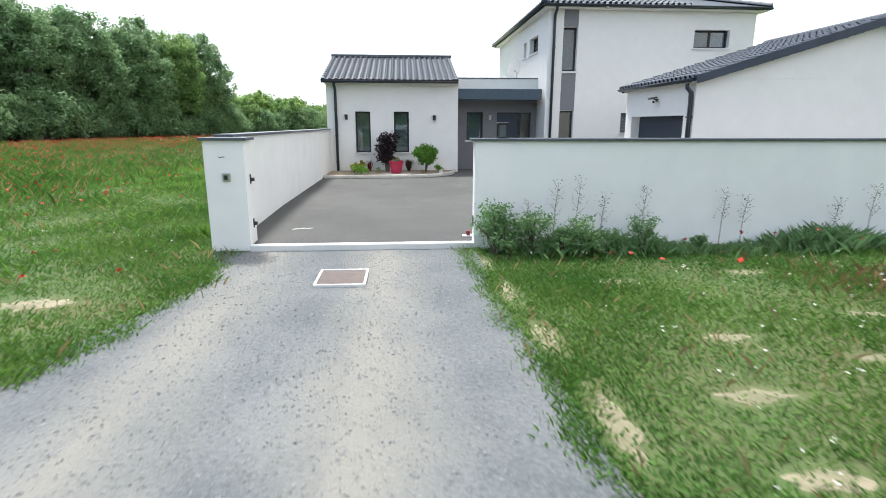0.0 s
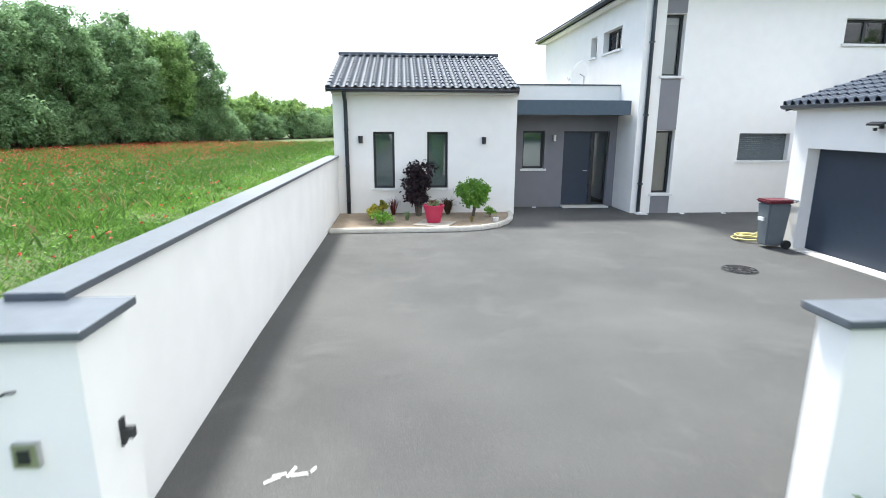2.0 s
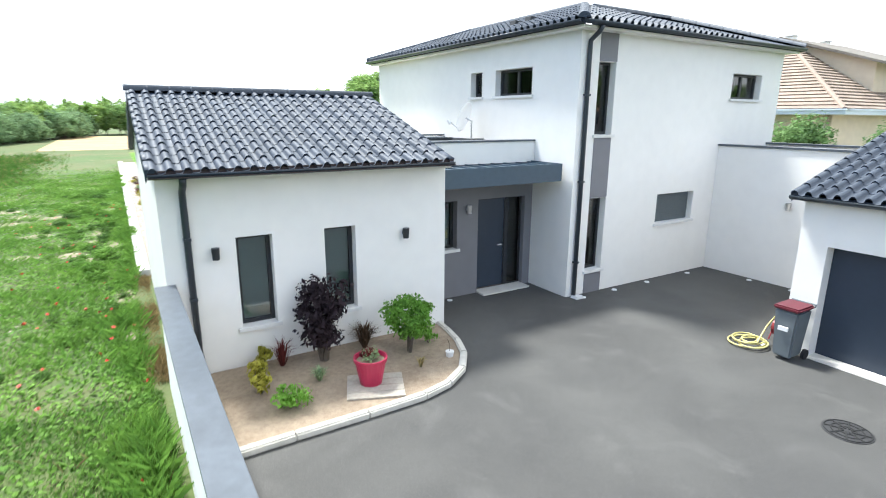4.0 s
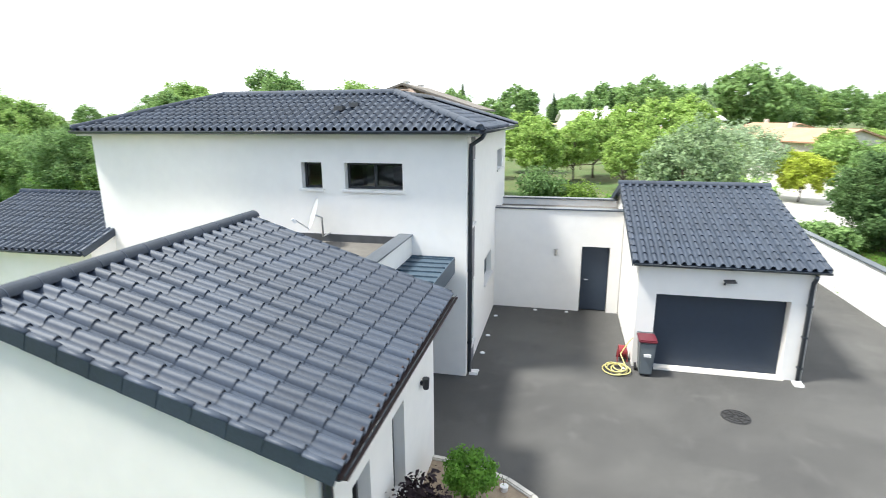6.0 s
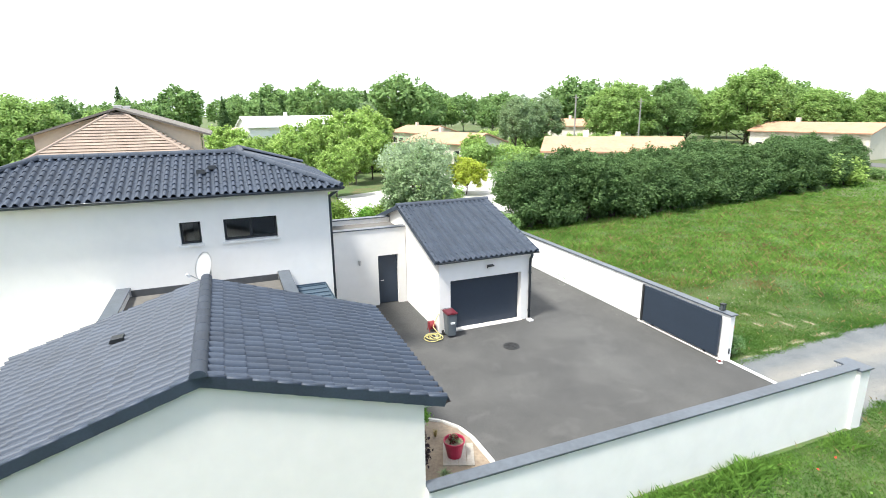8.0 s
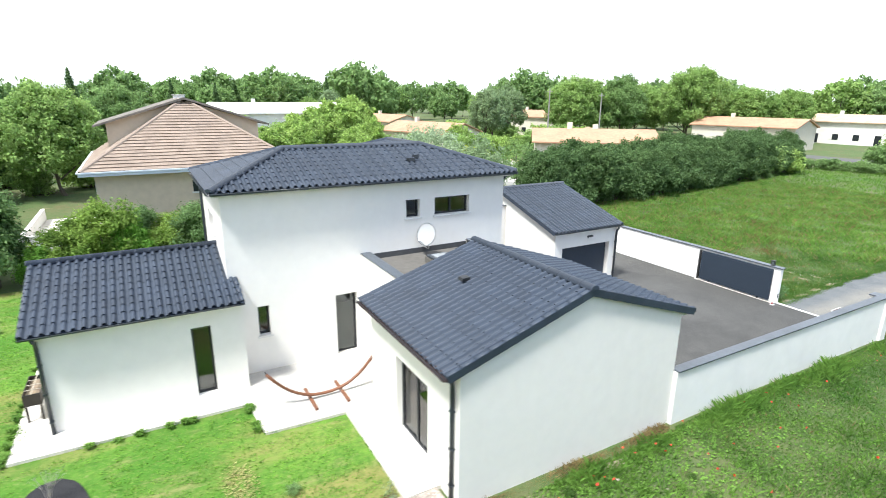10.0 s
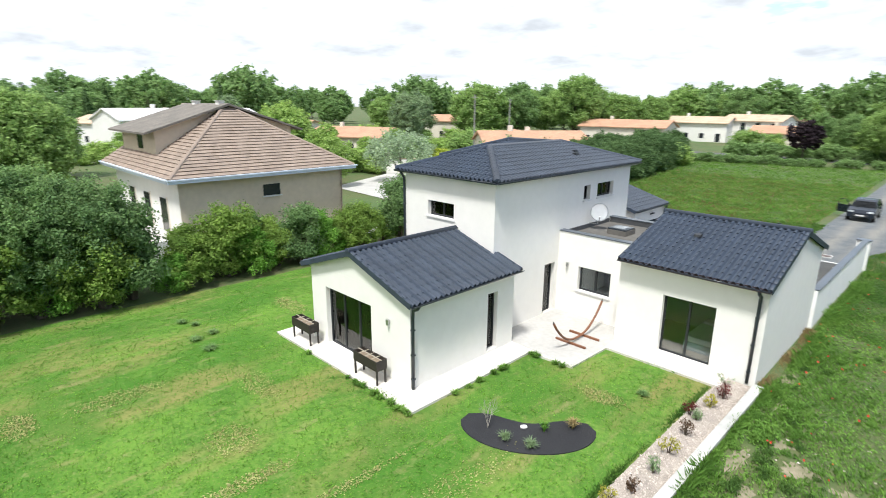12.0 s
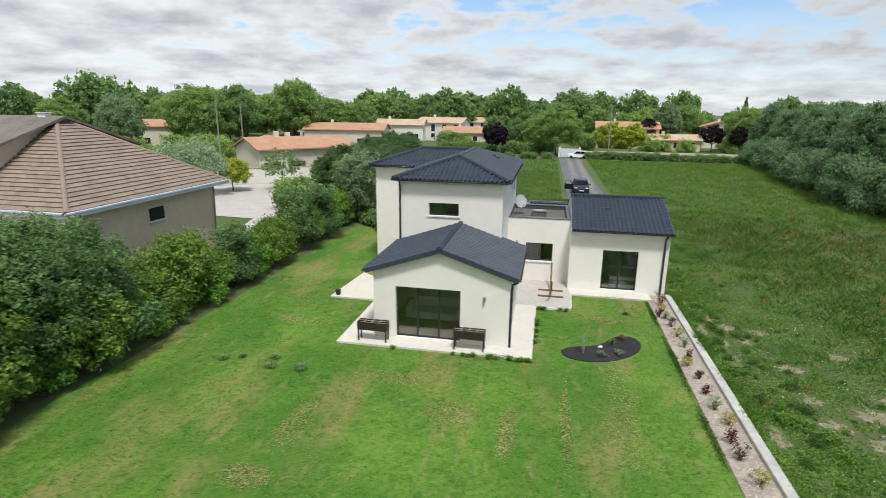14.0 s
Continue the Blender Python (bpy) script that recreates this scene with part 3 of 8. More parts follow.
def ridge_line(roof, a, b, lift=0.0):
    """Half-round ridge tiles from a to b."""
    a, b = Vector(a), Vector(b)
    length = (b - a).length
    n = max(1, round(length / 0.37))
    d = (b - a).normalized()
    side = d.cross(Vector((0, 0, 1))).normalized()
    up = side.cross(d)
    for i in range(n):
        p = a + d * (length * i / n) + up * lift
        ob = new("ridge_tile", RIDGE)
        ob.parent = roof
        s = length / n / 0.37
        ob.matrix_local = Matrix(((side.x, d.x * s, up.x, p.x), (side.y, d.y * s, up.y, p.y), (side.z, d.z * s, up.z, p.z), (0, 0, 0, 1)))


def verge_mesh():
    bm = bmesh.new()
    outer = [(-0.02, -0.14), (-0.024, 0.03), (-0.016, 0.046), (0.0, 0.052), (0.07, 0.05), (0.09, 0.04), (0.1, 0.02)]
    rows = []
    for y, lift in ((0.0, 0.01), (0.40, 0.0)):
        rows.append([bm.verts.new((u - (0.004 if lift else 0.0), y, h + lift)) for u, h in outer] + [bm.verts.new((u, y, h - 0.014 + lift)) for u, h in ((0.09, 0.012), (0.0, 0.012), (-0.008, -0.106))])
    for k in range(len(rows[0])):
        kk = (k + 1) % len(rows[0])
        bm.faces.new([rows[0][k], rows[0][kk], rows[1][kk], rows[1][k]]).smooth = 0 < k < 6
    bm.faces.new(rows[0])
    bm.faces.new(rows[1][::-1])
    me = mesh_of(bm, "verge_tile", M_TILE)
    return me


VERGE = verge_mesh()


def verge_line(roof, low, high, inward):
    """Edge tiles up a gable, from low to high; inward is the way to the roof's middle."""
    a, b, inward = Vector(low), Vector(high), Vector(inward)
    d = (b - a).normalized()
    up = inward.cross(d)
    if up.z < 0:
        up = -up
    length = (b - a).length
    n = max(1, round(length / 0.36))
    for i in range(n):
        p = a + d * (length * i / n)
        ob = new("verge_tile", VERGE)
        ob.parent = roof
        s = length / n / 0.36
        ob.matrix_local = Matrix(((inward.x, d.x * s, up.x, p.x), (inward.y, d.y * s, up.y, p.y), (inward.z, d.z * s, up.z, p.z), (0, 0, 0, 1)))


def gutter(house, a, b, r=0.075):
    """An open half-round gutter from a to b."""
    a, b = Vector(a), Vector(b)
    d = (b - a).normalized()
    side = d.cross(Vector((0, 0, 1))).normalized()
    bm = bmesh.new()
    n = 8
    loops = []
    for rr in (r, r - 0.008):
        for p in (a, b):
            loops.append([bm.verts.new(p + side * rr * math.cos(math.pi + math.pi * k / n) + Vector((0, 0, rr * math.sin(math.pi + math.pi * k / n)))) for k in range(n + 1)])
    for i in (0, 2):
        for k in range(n):
            bm.faces.new([loops[i][k], loops[i][k + 1], loops[i + 1][k + 1], loops[i + 1][k]])
    for k in (0, n):
        bm.faces.new([loops[0][k], loops[1][k], loops[3][k], loops[2][k]])
    for i, j in ((0, 2), (1, 3)):
        for k in range(n):
            bm.faces.new([loops[i][k], loops[i][k + 1], loops[j][k + 1], loops[j][k]])
    part("gutter", bm, M_ANTH, house, "dark anthracite rain gutter", True)


def eave_strip(house, a, b, inward):
    """The dark red comb under the first tiles and the lining of the gutter."""
    (ax, ay, az), (ix, iy) = a, inward
    for off, wide, lo, hi in ((0.015, 0.016, -0.03, 0.045), (-0.04, 0.11, -0.055, -0.045)):
        xs = sorted((ax + ix * (off - wide / 2 if ix else 0), b[0] + ix * (off + wide / 2 if ix else 0)))
        ys = sorted((ay + iy * (off - wide / 2 if iy else 0), b[1] + iy * (off + wide / 2 if iy else 0)))
        boxpart("eave_strip", (xs[0], ys[0], az + lo, xs[1], ys[1], az + hi), M_COMB, house, "dark red eave strip under the tiles")


def downpipe(house, pts, foot=True):
    bm = bmesh.new()
    tube(bm, pts, 0.05, 10)
    p = part("downpipe", bm, M_ANTH, house, "dark anthracite downpipe", True)
    x, y, z = pts[-1]
    for f in (0.15, 0.5, 0.85):
        za = pts[-2][2] + (z - pts[-2][2]) * f
        boxpart("pipe_clip", (x - 0.055, y - 0.055, za - 0.02, x + 0.055, y + 0.055, za + 0.02), M_ANTH, p)
    return p


def bx(along, u0, u1, p0, p1, z0, z1):
    p0, p1 = min(p0, p1), max(p0, p1)
    return (u0, p0, z0, u1, p1, z1) if along == "x" else (p0, u0, z0, p1, u1, z1)


def window(house, along, face, out, u0, u1, z0, z1, panes=1, sill=True, blind=None, recess=0.17, bar=0.06, shutter=False, label="dark-framed window set deep in the wall"):
    """A window in an opening of the wall whose outside lies at face and looks along out (+1 or -1)."""
    a, b = face - out * recess, face - out * (recess + 0.07)
    bm = bmesh.new()
    e = 0.002
    holes = []
    for i in range(panes):
        ua = u0 + (u1 - u0) * i / panes + bar * (0.6 if i else 1.0)
        ub = u0 + (u1 - u0) * (i + 1) / panes - bar * (0.6 if i < panes - 1 else 1.0)
        holes.append((ua, ub, z0 + bar, z1 - bar))
    wall_with_holes(bm, along, min(a, b), max(a, b), u0 + e, u1 - e, z0 + e, z1 - e, holes)
    win = part("window", bm, M_FRAME, house, label)
    for i in range(panes):
        ua, ub = u0 + (u1 - u0) * i / panes + bar * 0.6, u0 + (u1 - u0) * (i + 1) / panes - bar * 0.6
        p = face - out * (recess + 0.035)
        g = boxpart("pane", bx(along, ua, ub, p - 0.004, p + 0.004, z0 + bar * 0.9, z1 - bar * 0.9), M_GLASS, win)
        g.visible_shadow = False
    if sill:
        s0, s1 = face + out * 0.05, face - out * recess
        boxpart("sill", bx(along, u0 - 0.06, u1 + 0.06, s0, s0 - out * 0.048, z0 - 0.06, z0 - 0.001), M_SILL, win, "pale projecting sill")
        boxpart("sill", bx(along, u0 + 0.002, u1 - 0.002, face + out * 0.001, s1, z0 - 0.05, z0 + 0.001), M_SILL, win, "pale projecting sill")
    if shutter:
        p = face - out * (recess - 0.02)
        slats = int((z1 - z0) / 0.055)
        for k in range(slats):
            za = z0 + (z1 - z0) * k / slats
            boxpart("slat", bx(along, u0 + 0.01, u1 - 0.01, p - 0.006, p + 0.006, za + 0.003, za + (z1 - z0) / slats - 0.003), M_SHUT, win)
    if blind is not None:
        p = face - out * (recess + 0.11)
        boxpart("blind", bx(along, u0 + 0.01, u1 - 0.01, p - 0.008, p + 0.008, z0 + (z1 - z0) * (1 - blind) + 0.01, z1 - 0.01), M_BLIND, win, "grey blind behind the glass")
    return win


def wall_lamp(x, y, z, out, up=True, label="small dark metal wall lamp on white render", mat=None):
    """A short cylinder on a bracket; out is the way off the wall."""
    ob = thing("wall_lamp", label, "wall lamp", "lamps on the walls", at=(x, y, z))
    ox, oy = out
    bm = bmesh.new()
    cone(bm, ox * 0.09, oy * 0.09, -0.09, 0.09, 0.05, 0.06, 16)
    part("shade", bm, mat or M_FRAME, ob)
    boxpart("bracket", (min(0, ox * 0.06) - abs(oy) * 0.03, min(0, oy * 0.06) - abs(ox) * 0.03, -0.03, max(0, ox * 0.06) + abs(oy) * 0.03, max(0, oy * 0.06) + abs(ox) * 0.03, 0.03), mat or M_FRAME, ob)
    return ob


# ---- the house ----
house = thing("house", "white rendered modern house with charcoal tiled roofs", "house")

# annex with the two narrow windows
AX1, AY1 = 4.75, 6.65
bm = bmesh.new()
wall_with_holes(bm, "x", 0.0, 0.25, 0.0, AX1, -0.1, 3.2, [(1.0, 1.55, 0.68, 2.15), (2.4, 2.95, 0.68, 2.15)])
part("wall", bm, M_WHITE, house, "smooth white rendered annex walls")
bm = bmesh.new()
wall_with_holes(bm, "x", AY1 - 0.25, AY1, 0.0, AX1, -0.1, 3.2, [(1.40, 3.12, 0.1, 2.17)])
part("wall", bm, M_WHITE, house, "smooth white rendered annex walls")
bm = bmesh.new()
wall_with_holes(bm, "y", 0.0, 0.25, 0.25, AY1 - 0.25, -0.1, 3.2)
part("wall", bm, M_WHITE, house, "smooth white rendered annex walls")
bm = bmesh.new()
wall_with_holes(bm, "y", AX1 - 0.25, AX1, 0.25, AY1 - 0.25, -0.1, 3.2)
part("wall", bm, M_WHITE, house, "smooth white rendered annex walls")
for xa in (0.0, AX1 - 0.25):
    bm = bmesh.new()
    prism(bm, [(0.0, 3.2), (AY1, 3.2), (3.32, 4.275)], "x", xa, xa + 0.25)
    part("gable", bm, M_WHITE, house, "smooth white rendered annex walls")
boxpart("floor_slab", (0.25, 0.25, -0.1, 4.5, 6.4, 0.05), M_INFLOOR, house)
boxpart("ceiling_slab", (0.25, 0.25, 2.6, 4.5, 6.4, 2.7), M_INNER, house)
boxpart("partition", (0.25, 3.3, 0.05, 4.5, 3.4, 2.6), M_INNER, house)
window(house, "x", 0.0, -1, 1.0, 1.55, 0.68, 2.15, blind=1.0, label="tall narrow dark-framed window with a drawn grey blind")
window(house, "x", 0.0, -1, 2.4, 2.95, 0.68, 2.15, blind=1.0, label="tall narrow dark-framed window with a drawn grey blind")
window(house, "x", AY1, 1, 1.40, 3.12, 0.1, 2.17, panes=2, sill=False, label="dark-framed sliding glass door to the garden")
K = 0.322
L0, L1, E0, E1, RY = -0.09, 4.70, -0.33, 6.97, 3.32

def gable_roof(owner, outlines, z0, k, limit, ridge, verges, label):
    """Roof planes, ridge and verge tiles under one roof part."""
    dbm, others = bmesh.new(), []
    roof_ob = new("roof", bpy.data.meshes.new("roof"))
    roof_ob.parent = owner
    tagged(roof_ob, label)
    left = limit
    for outline in outlines:
        left -= slope(roof_ob, dbm, outline, z0, k, left, others)
    bmesh.ops.recalc_face_normals(dbm, faces=dbm.faces)
    dbm.to_mesh(roof_ob.data)
    dbm.free()
    roof_ob.data.materials.append(M_TILEJ)
    if others:
        joined_tiles(roof_ob, others)
    for a, b in ridge:
        ridge_line(roof_ob, a, b, 0.02)
    for low, high, inward in verges:
        verge_line(roof_ob, low, high, inward)
    return roof_ob


ZA = 3.2 + K * (RY - E0)
gable_roof(house, [[(L0, E0), (L1, E0), (L1, RY), (L0, RY)], [(L1, E1), (L0, E1), (L0, RY), (L1, RY)]], 3.2, K, 300,
           [((L0 - 0.06, RY, ZA), (L1 + 0.05, RY, ZA))],
           [((L0, E0 - 0.04, 3.2), (L0, RY, ZA), (1, 0, 0)), ((L0, E1 + 0.04, 3.2), (L0, RY, ZA), (1, 0, 0)), ((L1, E0, 3.2), (L1, RY, ZA), (-1, 0, 0)), ((L1, E1, 3.2), (L1, RY, ZA), (-1, 0, 0))],
           "low gable roof of charcoal interlocking tiles")
boxpart("soffit", (0.0, -0.26, 3.07, AX1, -0.002, 3.14), M_WHITE, house)
boxpart("soffit", (0.0, AY1 + 0.002, 3.07, AX1, AY1 + 0.26, 3.14), M_WHITE, house)
gutter(house, (L0, E0 - 0.03, 3.19), (L1, E0 - 0.03, 3.19))
eave_strip(house, (L0, E0 - 0.03, 3.19), (L1, E0 - 0.03, 3.19), (0, 1))
eave_strip(house, (L0, E1 + 0.03, 3.19), (L1, E1 + 0.03, 3.19), (0, -1))
gutter(house, (L0, E1 + 0.03, 3.19), (L1, E1 + 0.03, 3.19))
downpipe(house, [(0.33, -0.36, 3.12), (0.33, -0.3, 3.02), (0.33, -0.06, 2.9), (0.33, -0.055, 2.6), (0.33, -0.055, -0.03)])
downpipe(house, [(0.22, 7.0, 3.12), (0.22, 6.95, 3.02), (0.22, 6.72, 2.9), (0.22, 6.705, 2.6), (0.22, 6.705, 0.03)])

# flat-roofed entrance link
bm = bmesh.new()
wall_with_holes(bm, "x", 1.3, 1.55, AX1, 8.0, -0.1, 2.95, [(5.23, 5.87, 1.09, 2.17), (6.43, 7.78, -0.1, 2.16)])
part("wall", bm, M_GREYR, house, "grey rendered entrance wall")
bm = bmesh.new()
box(bm, AX1, 1.3, 2.952, 8.0, 1.55, 3.42)
part("wall", bm, M_WHITE, house, "white rendered parapet walls")
bm = bmesh.new()
wall_with_holes(bm, "x", 5.4, 5.65, AX1, 8.0, -0.1, 3.42, [(5.6, 7.02, 1.1, 2.1)])
part("wall", bm, M_WHITE, house, "white rendered parapet walls")
boxpart("flat_roof", (AX1, 1.55, 3.1, 8.0, 5.4, 3.2), M_FLATROOF, house, "grey membrane flat roof")
for d in ((AX1, 1.27, 3.425, 8.0, 1.6, 3.46), (AX1, 5.35, 3.425, 8.0, 5.68, 3.46), (AX1, 1.6, 3.3, AX1 + 0.2, 5.35, 3.46)):
    boxpart("coping", d, M_COPING, house, "dark grey metal coping")
boxpart("upstand", (7.965, 1.602, 3.2, 7.998, 5.348, 3.38), M_MEMBRANE, house, "dark membrane upstand against the wall")
boxpart("upstand", (AX1 + 0.202, 1.552, 3.2, 7.963, 1.575, 3.42), M_MEMBRANE, house, "dark membrane upstand against the wall")
boxpart("floor_slab", (AX1, 1.55, -0.1, 8.0, 5.4, 0.04), M_INFLOOR, house)
window(house, "x", 1.3, -1, 5.23, 5.87, 1.09, 2.17, blind=1.0)
window(house, "x", 5.65, 1, 5.6, 7.02, 1.1, 2.1, panes=2)
door = boxpart("door", (6.45, 1.45, 0.02, 7.28, 1.51, 2.12), M_DOOR, house, "anthracite front door with a tall glazed sidelight")
bm = bmesh.new()
wall_with_holes(bm, "x", 1.42, 1.44, 6.432, 7.778, 0.0, 2.158, [(6.47, 7.28, 0.0, 2.12), (7.38, 7.74, 0.04, 2.12)])
part("door_frame", bm, M_FRAME, door)
p = boxpart("sidelight", (7.38, 1.46, 0.02, 7.74, 1.47, 2.12), M_GLASS, door)
p.visible_shadow = False
bm = bmesh.new()
tube(bm, [(7.2, 1.44, 1.02), (7.2, 1.39, 1.02), (7.08, 1.39, 1.02)], 0.012, 8)
part("door_handle", bm, M_SILL, door, "pale metal lever handle")
boxpart("threshold", (6.43, 1.0, -0.04, 7.78, 1.42, 0.0), M_CONC, house)
bm = bmesh.new()
box(bm, AX1 + 0.002, 0.27, 2.62, 7.9, 1.298, 2.93)
canopy = part("canopy", bm, M_CANOPY, house, "blue-grey sheet metal entrance canopy")
for i in range(9):
    xa = AX1 + 0.25 + i * 0.35
    boxpart("seam", (xa - 0.012, 0.30, 2.93, xa + 0.012, 1.29, 2.965), M_CANOPY, canopy)
boxpart("rim", (AX1 + 0.002, 0.25, 2.6, 7.91, 0.268, 2.98), M_CANOPY, canopy)
boxpart("rim", (7.902, 0.27, 2.6, 7.92, 1.29, 2.98), M_CANOPY, canopy)

# two-storey block
ZM = 5.74
bm = bmesh.new()
wall_with_holes(bm, "x", 0.0, 0.25, 8.0, 15.75, -0.1, ZM, [(8.55, 9.08, 0.51, 2.2), (8.55, 9.08, 3.6, 5.12), (13.45, 14.8, 4.46, 5.09), (10.9, 12.35, 1.4, 2.13)])
part("wall", bm, M_WHITE, house, "smooth white rendered two-storey walls")
bm = bmesh.new()
wall_with_holes(bm, "y", 8.0, 8.25, 0.25, 9.6, -0.1, ZM, [(3.48, 4.0, 4.47, 5.09), (1.49, 2.9, 4.47, 5.09), (8.73, 9.08, 1.22, 2.19), (5.87, 6.6, 0.0, 2.13)])
part("wall", bm, M_WHITE, house, "smooth white rendered two-storey walls")
bm = bmesh.new()
wall_with_holes(bm, "x", 9.6, 9.85, 8.0, 12.75, -0.1, ZM, [(10.0, 11.41, 4.15, 4.75)])
part("wall", bm, M_WHITE, house, "smooth white rendered two-storey walls")
bm = bmesh.new()
wall_with_holes(bm, "y", 12.5, 12.75, 4.4, 9.6, -0.1, ZM)
part("wall", bm, M_WHITE, house, "smooth white rendered two-storey walls")
bm = bmesh.new()
wall_with_holes(bm, "x", 4.15, 4.4, 12.75, 15.75, -0.1, ZM)
part("wall", bm, M_WHITE, house, "smooth white rendered two-storey walls")
bm = bmesh.new()
wall_with_holes(bm, "y", 15.5, 15.75, 0.25, 4.15, -0.1, ZM)
part("wall", bm, M_WHITE, house, "smooth white rendered two-storey walls")
for z in (-0.06, 2.6, 5.6):
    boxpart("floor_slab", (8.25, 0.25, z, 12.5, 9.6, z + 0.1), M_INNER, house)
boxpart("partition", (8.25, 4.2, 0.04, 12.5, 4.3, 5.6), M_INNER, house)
for za, zb in ((-0.05, 0.44), (2.21, 3.53), (5.13, 5.7)):
    boxpart("render_panel", (8.55, -0.012, za, 9.08, -0.002, zb), M_GREYR, house, "grey rendered strip between the stair windows")
window(house, "x", 0.0, -1, 8.55, 9.08, 0.51, 2.2)
window(house, "x", 0.0, -1, 8.55, 9.08, 3.6, 5.12)
window(house, "x", 0.0, -1, 13.45, 14.8, 4.46, 5.09, panes=2)
window(house, "x", 0.0, -1, 10.9, 12.35, 1.4, 2.13, shutter=True, label="dark-framed window with its grey shutter down")
window(house, "y", 8.0, -1, 3.48, 4.0, 4.47, 5.09)
window(house, "y", 8.0, -1, 1.49, 2.9, 4.47, 5.09, panes=2)
window(house, "y", 8.0, -1, 8.73, 9.08, 1.22, 2.19)
window(house, "y", 8.0, -1, 5.87, 6.6, 0.0, 2.13, sill=False, label="narrow dark-framed glass door")
window(house, "x", 9.85, 1, 10.0, 11.41, 4.15, 4.75, panes=2)
RX0, RX1, RX2, RY0, RY1, RY2, ZE, KM = 7.7, 13.05, 16.05, -0.33, 10.12, 4.7, 5.84, 0.33
H1, H2 = (RX1 - RX0) / 2, (RY2 - RY0) / 2
cx, cy = RX0 + H1, RY0 + H2
ZR1, ZR2 = ZE + KM * H1, ZE + KM * H2
j = (cx + (H1 - H2), cy)
main_roof = gable_roof(house, [
    [(RX0, RY1), (RX0, RY0), (cx, RY0 + H1), (cx, RY1 - H1)],
    [(RX1, RY1), (RX0, RY1), (cx, RY1 - H1)],
    [(RX0, RY0), (RX2, RY0), (RX2 - H2, cy), (j[0], cy), (cx, RY0 + H1)],
    [(RX2, RY0), (RX2, RY2), (RX2 - H2, cy)],
    [(RX2, RY2), (RX1, RY2), (j[0], cy), (RX2 - H2, cy)],
    [(RX1, RY2), (RX1, RY1), (cx, RY1 - H1), (cx, RY0 + H1)]], ZE, KM, 300,
    [((cx, RY0 + H1, ZR1), (cx, RY1 - H1, ZR1)), ((j[0], cy, ZR2), (RX2 - H2, cy, ZR2)),
     ((RX0, RY0, ZE), (cx, RY0 + H1, ZR1)), ((RX0, RY1, ZE), (cx, RY1 - H1, ZR1)), ((RX1, RY1, ZE), (cx, RY1 - H1, ZR1)),
     ((RX2, RY0, ZE), (RX2 - H2, cy, ZR2)), ((RX2, RY2, ZE), (RX2 - H2, cy, ZR2))], [], "hipped roof of charcoal interlocking tiles")
for d in ((RX0 + 0.06, RY0 + 0.06, RX2 - 0.06, -0.002), (RX0 + 0.06, 0.002, 7.998, RY1 - 0.06), (8.0, 9.852, RX1 - 0.06, RY1 - 0.06), (12.752, 4.402, RX1 - 0.06, 9.848), (RX1 - 0.058, 4.402, RX2 - 0.06, RY2 - 0.06), (15.752, 0.002, RX2 - 0.06, 4.398)):
    boxpart("soffit", (d[0], d[1], 5.70, d[2], d[3], 5.75), M_WHITE, house)
for a, b in (((RX0, RY0 - 0.04), (RX2, RY0 - 0.04)), ((RX0 - 0.04, RY1), (RX0 - 0.04, RY0)), ((RX1, RY1 + 0.04), (RX0, RY1 + 0.04)), ((RX1 + 0.04, RY2), (RX1 + 0.04, RY1)), ((RX2 + 0.04, RY0), (RX2 + 0.04, RY2)), ((RX2, RY2 + 0.04), (RX1, RY2 + 0.04))):
    gutter(house, (*a, ZE - 0.015), (*b, ZE - 0.015))
downpipe(house, [(8.2, -0.36, 5.76), (8.2, -0.3, 5.66), (8.2, -0.06, 5.5), (8.2, -0.055, 5.2), (8.2, -0.055, 0.0)])
downpipe(house, [(12.75, 10.12, 5.76), (12.75, 10.05, 5.66), (12.78, 9.92, 5.5), (12.78, 9.90, 5.2), (12.78, 9.90, 0.0)])

# rear wing
bm = bmesh.new()
wall_with_holes(bm, "x", 14.25, 14.5, 7.2, 12.6, -0.1, 2.86, [(9.1, 11.7, 0.05, 2.19)])
part("wall", bm, M_WHITE, house, "smooth white rendered garden wing walls")
bm = bmesh.new()
wall_with_holes(bm, "y", 7.2, 7.45, 9.62, 14.25, -0.1, 2.86, [(10.5, 11.02, 0.1, 2.2)])
part("wall", bm, M_WHITE, house, "smooth white rendered garden wing walls")
bm = bmesh.new()
wall_with_holes(bm, "y", 12.35, 12.6, 9.86, 14.25, -0.1, 2.86)
part("wall", bm, M_WHITE, house, "smooth white rendered garden wing walls")
bm = bmesh.new()
box(bm, 7.45, 9.62, -0.1, 7.998, 9.84, 2.86)
part("wall", bm, M_WHITE, house, "smooth white rendered garden wing walls")
bm = bmesh.new()
prism(bm, [(7.2, 2.862), (12.6, 2.862), (9.9, 3.72)], "y", 14.25, 14.5)
part("gable", bm, M_WHITE, house, "smooth white rendered garden wing walls")
bm = bmesh.new()
prism(bm, [(7.2, 2.862), (7.998, 2.862), (7.998, 3.11)], "y", 9.62, 9.84)
part("gable", bm, M_WHITE, house, "smooth white rendered garden wing walls")
boxpart("floor_slab", (7.45, 9.86, -0.1, 12.35, 14.25, 0.04), M_INFLOOR, house)
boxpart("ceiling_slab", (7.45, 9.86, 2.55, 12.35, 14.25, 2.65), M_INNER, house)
window(house, "x", 14.5, 1, 9.1, 11.7, 0.05, 2.19, panes=3, sill=False, label="wide dark-framed sliding glass doors")
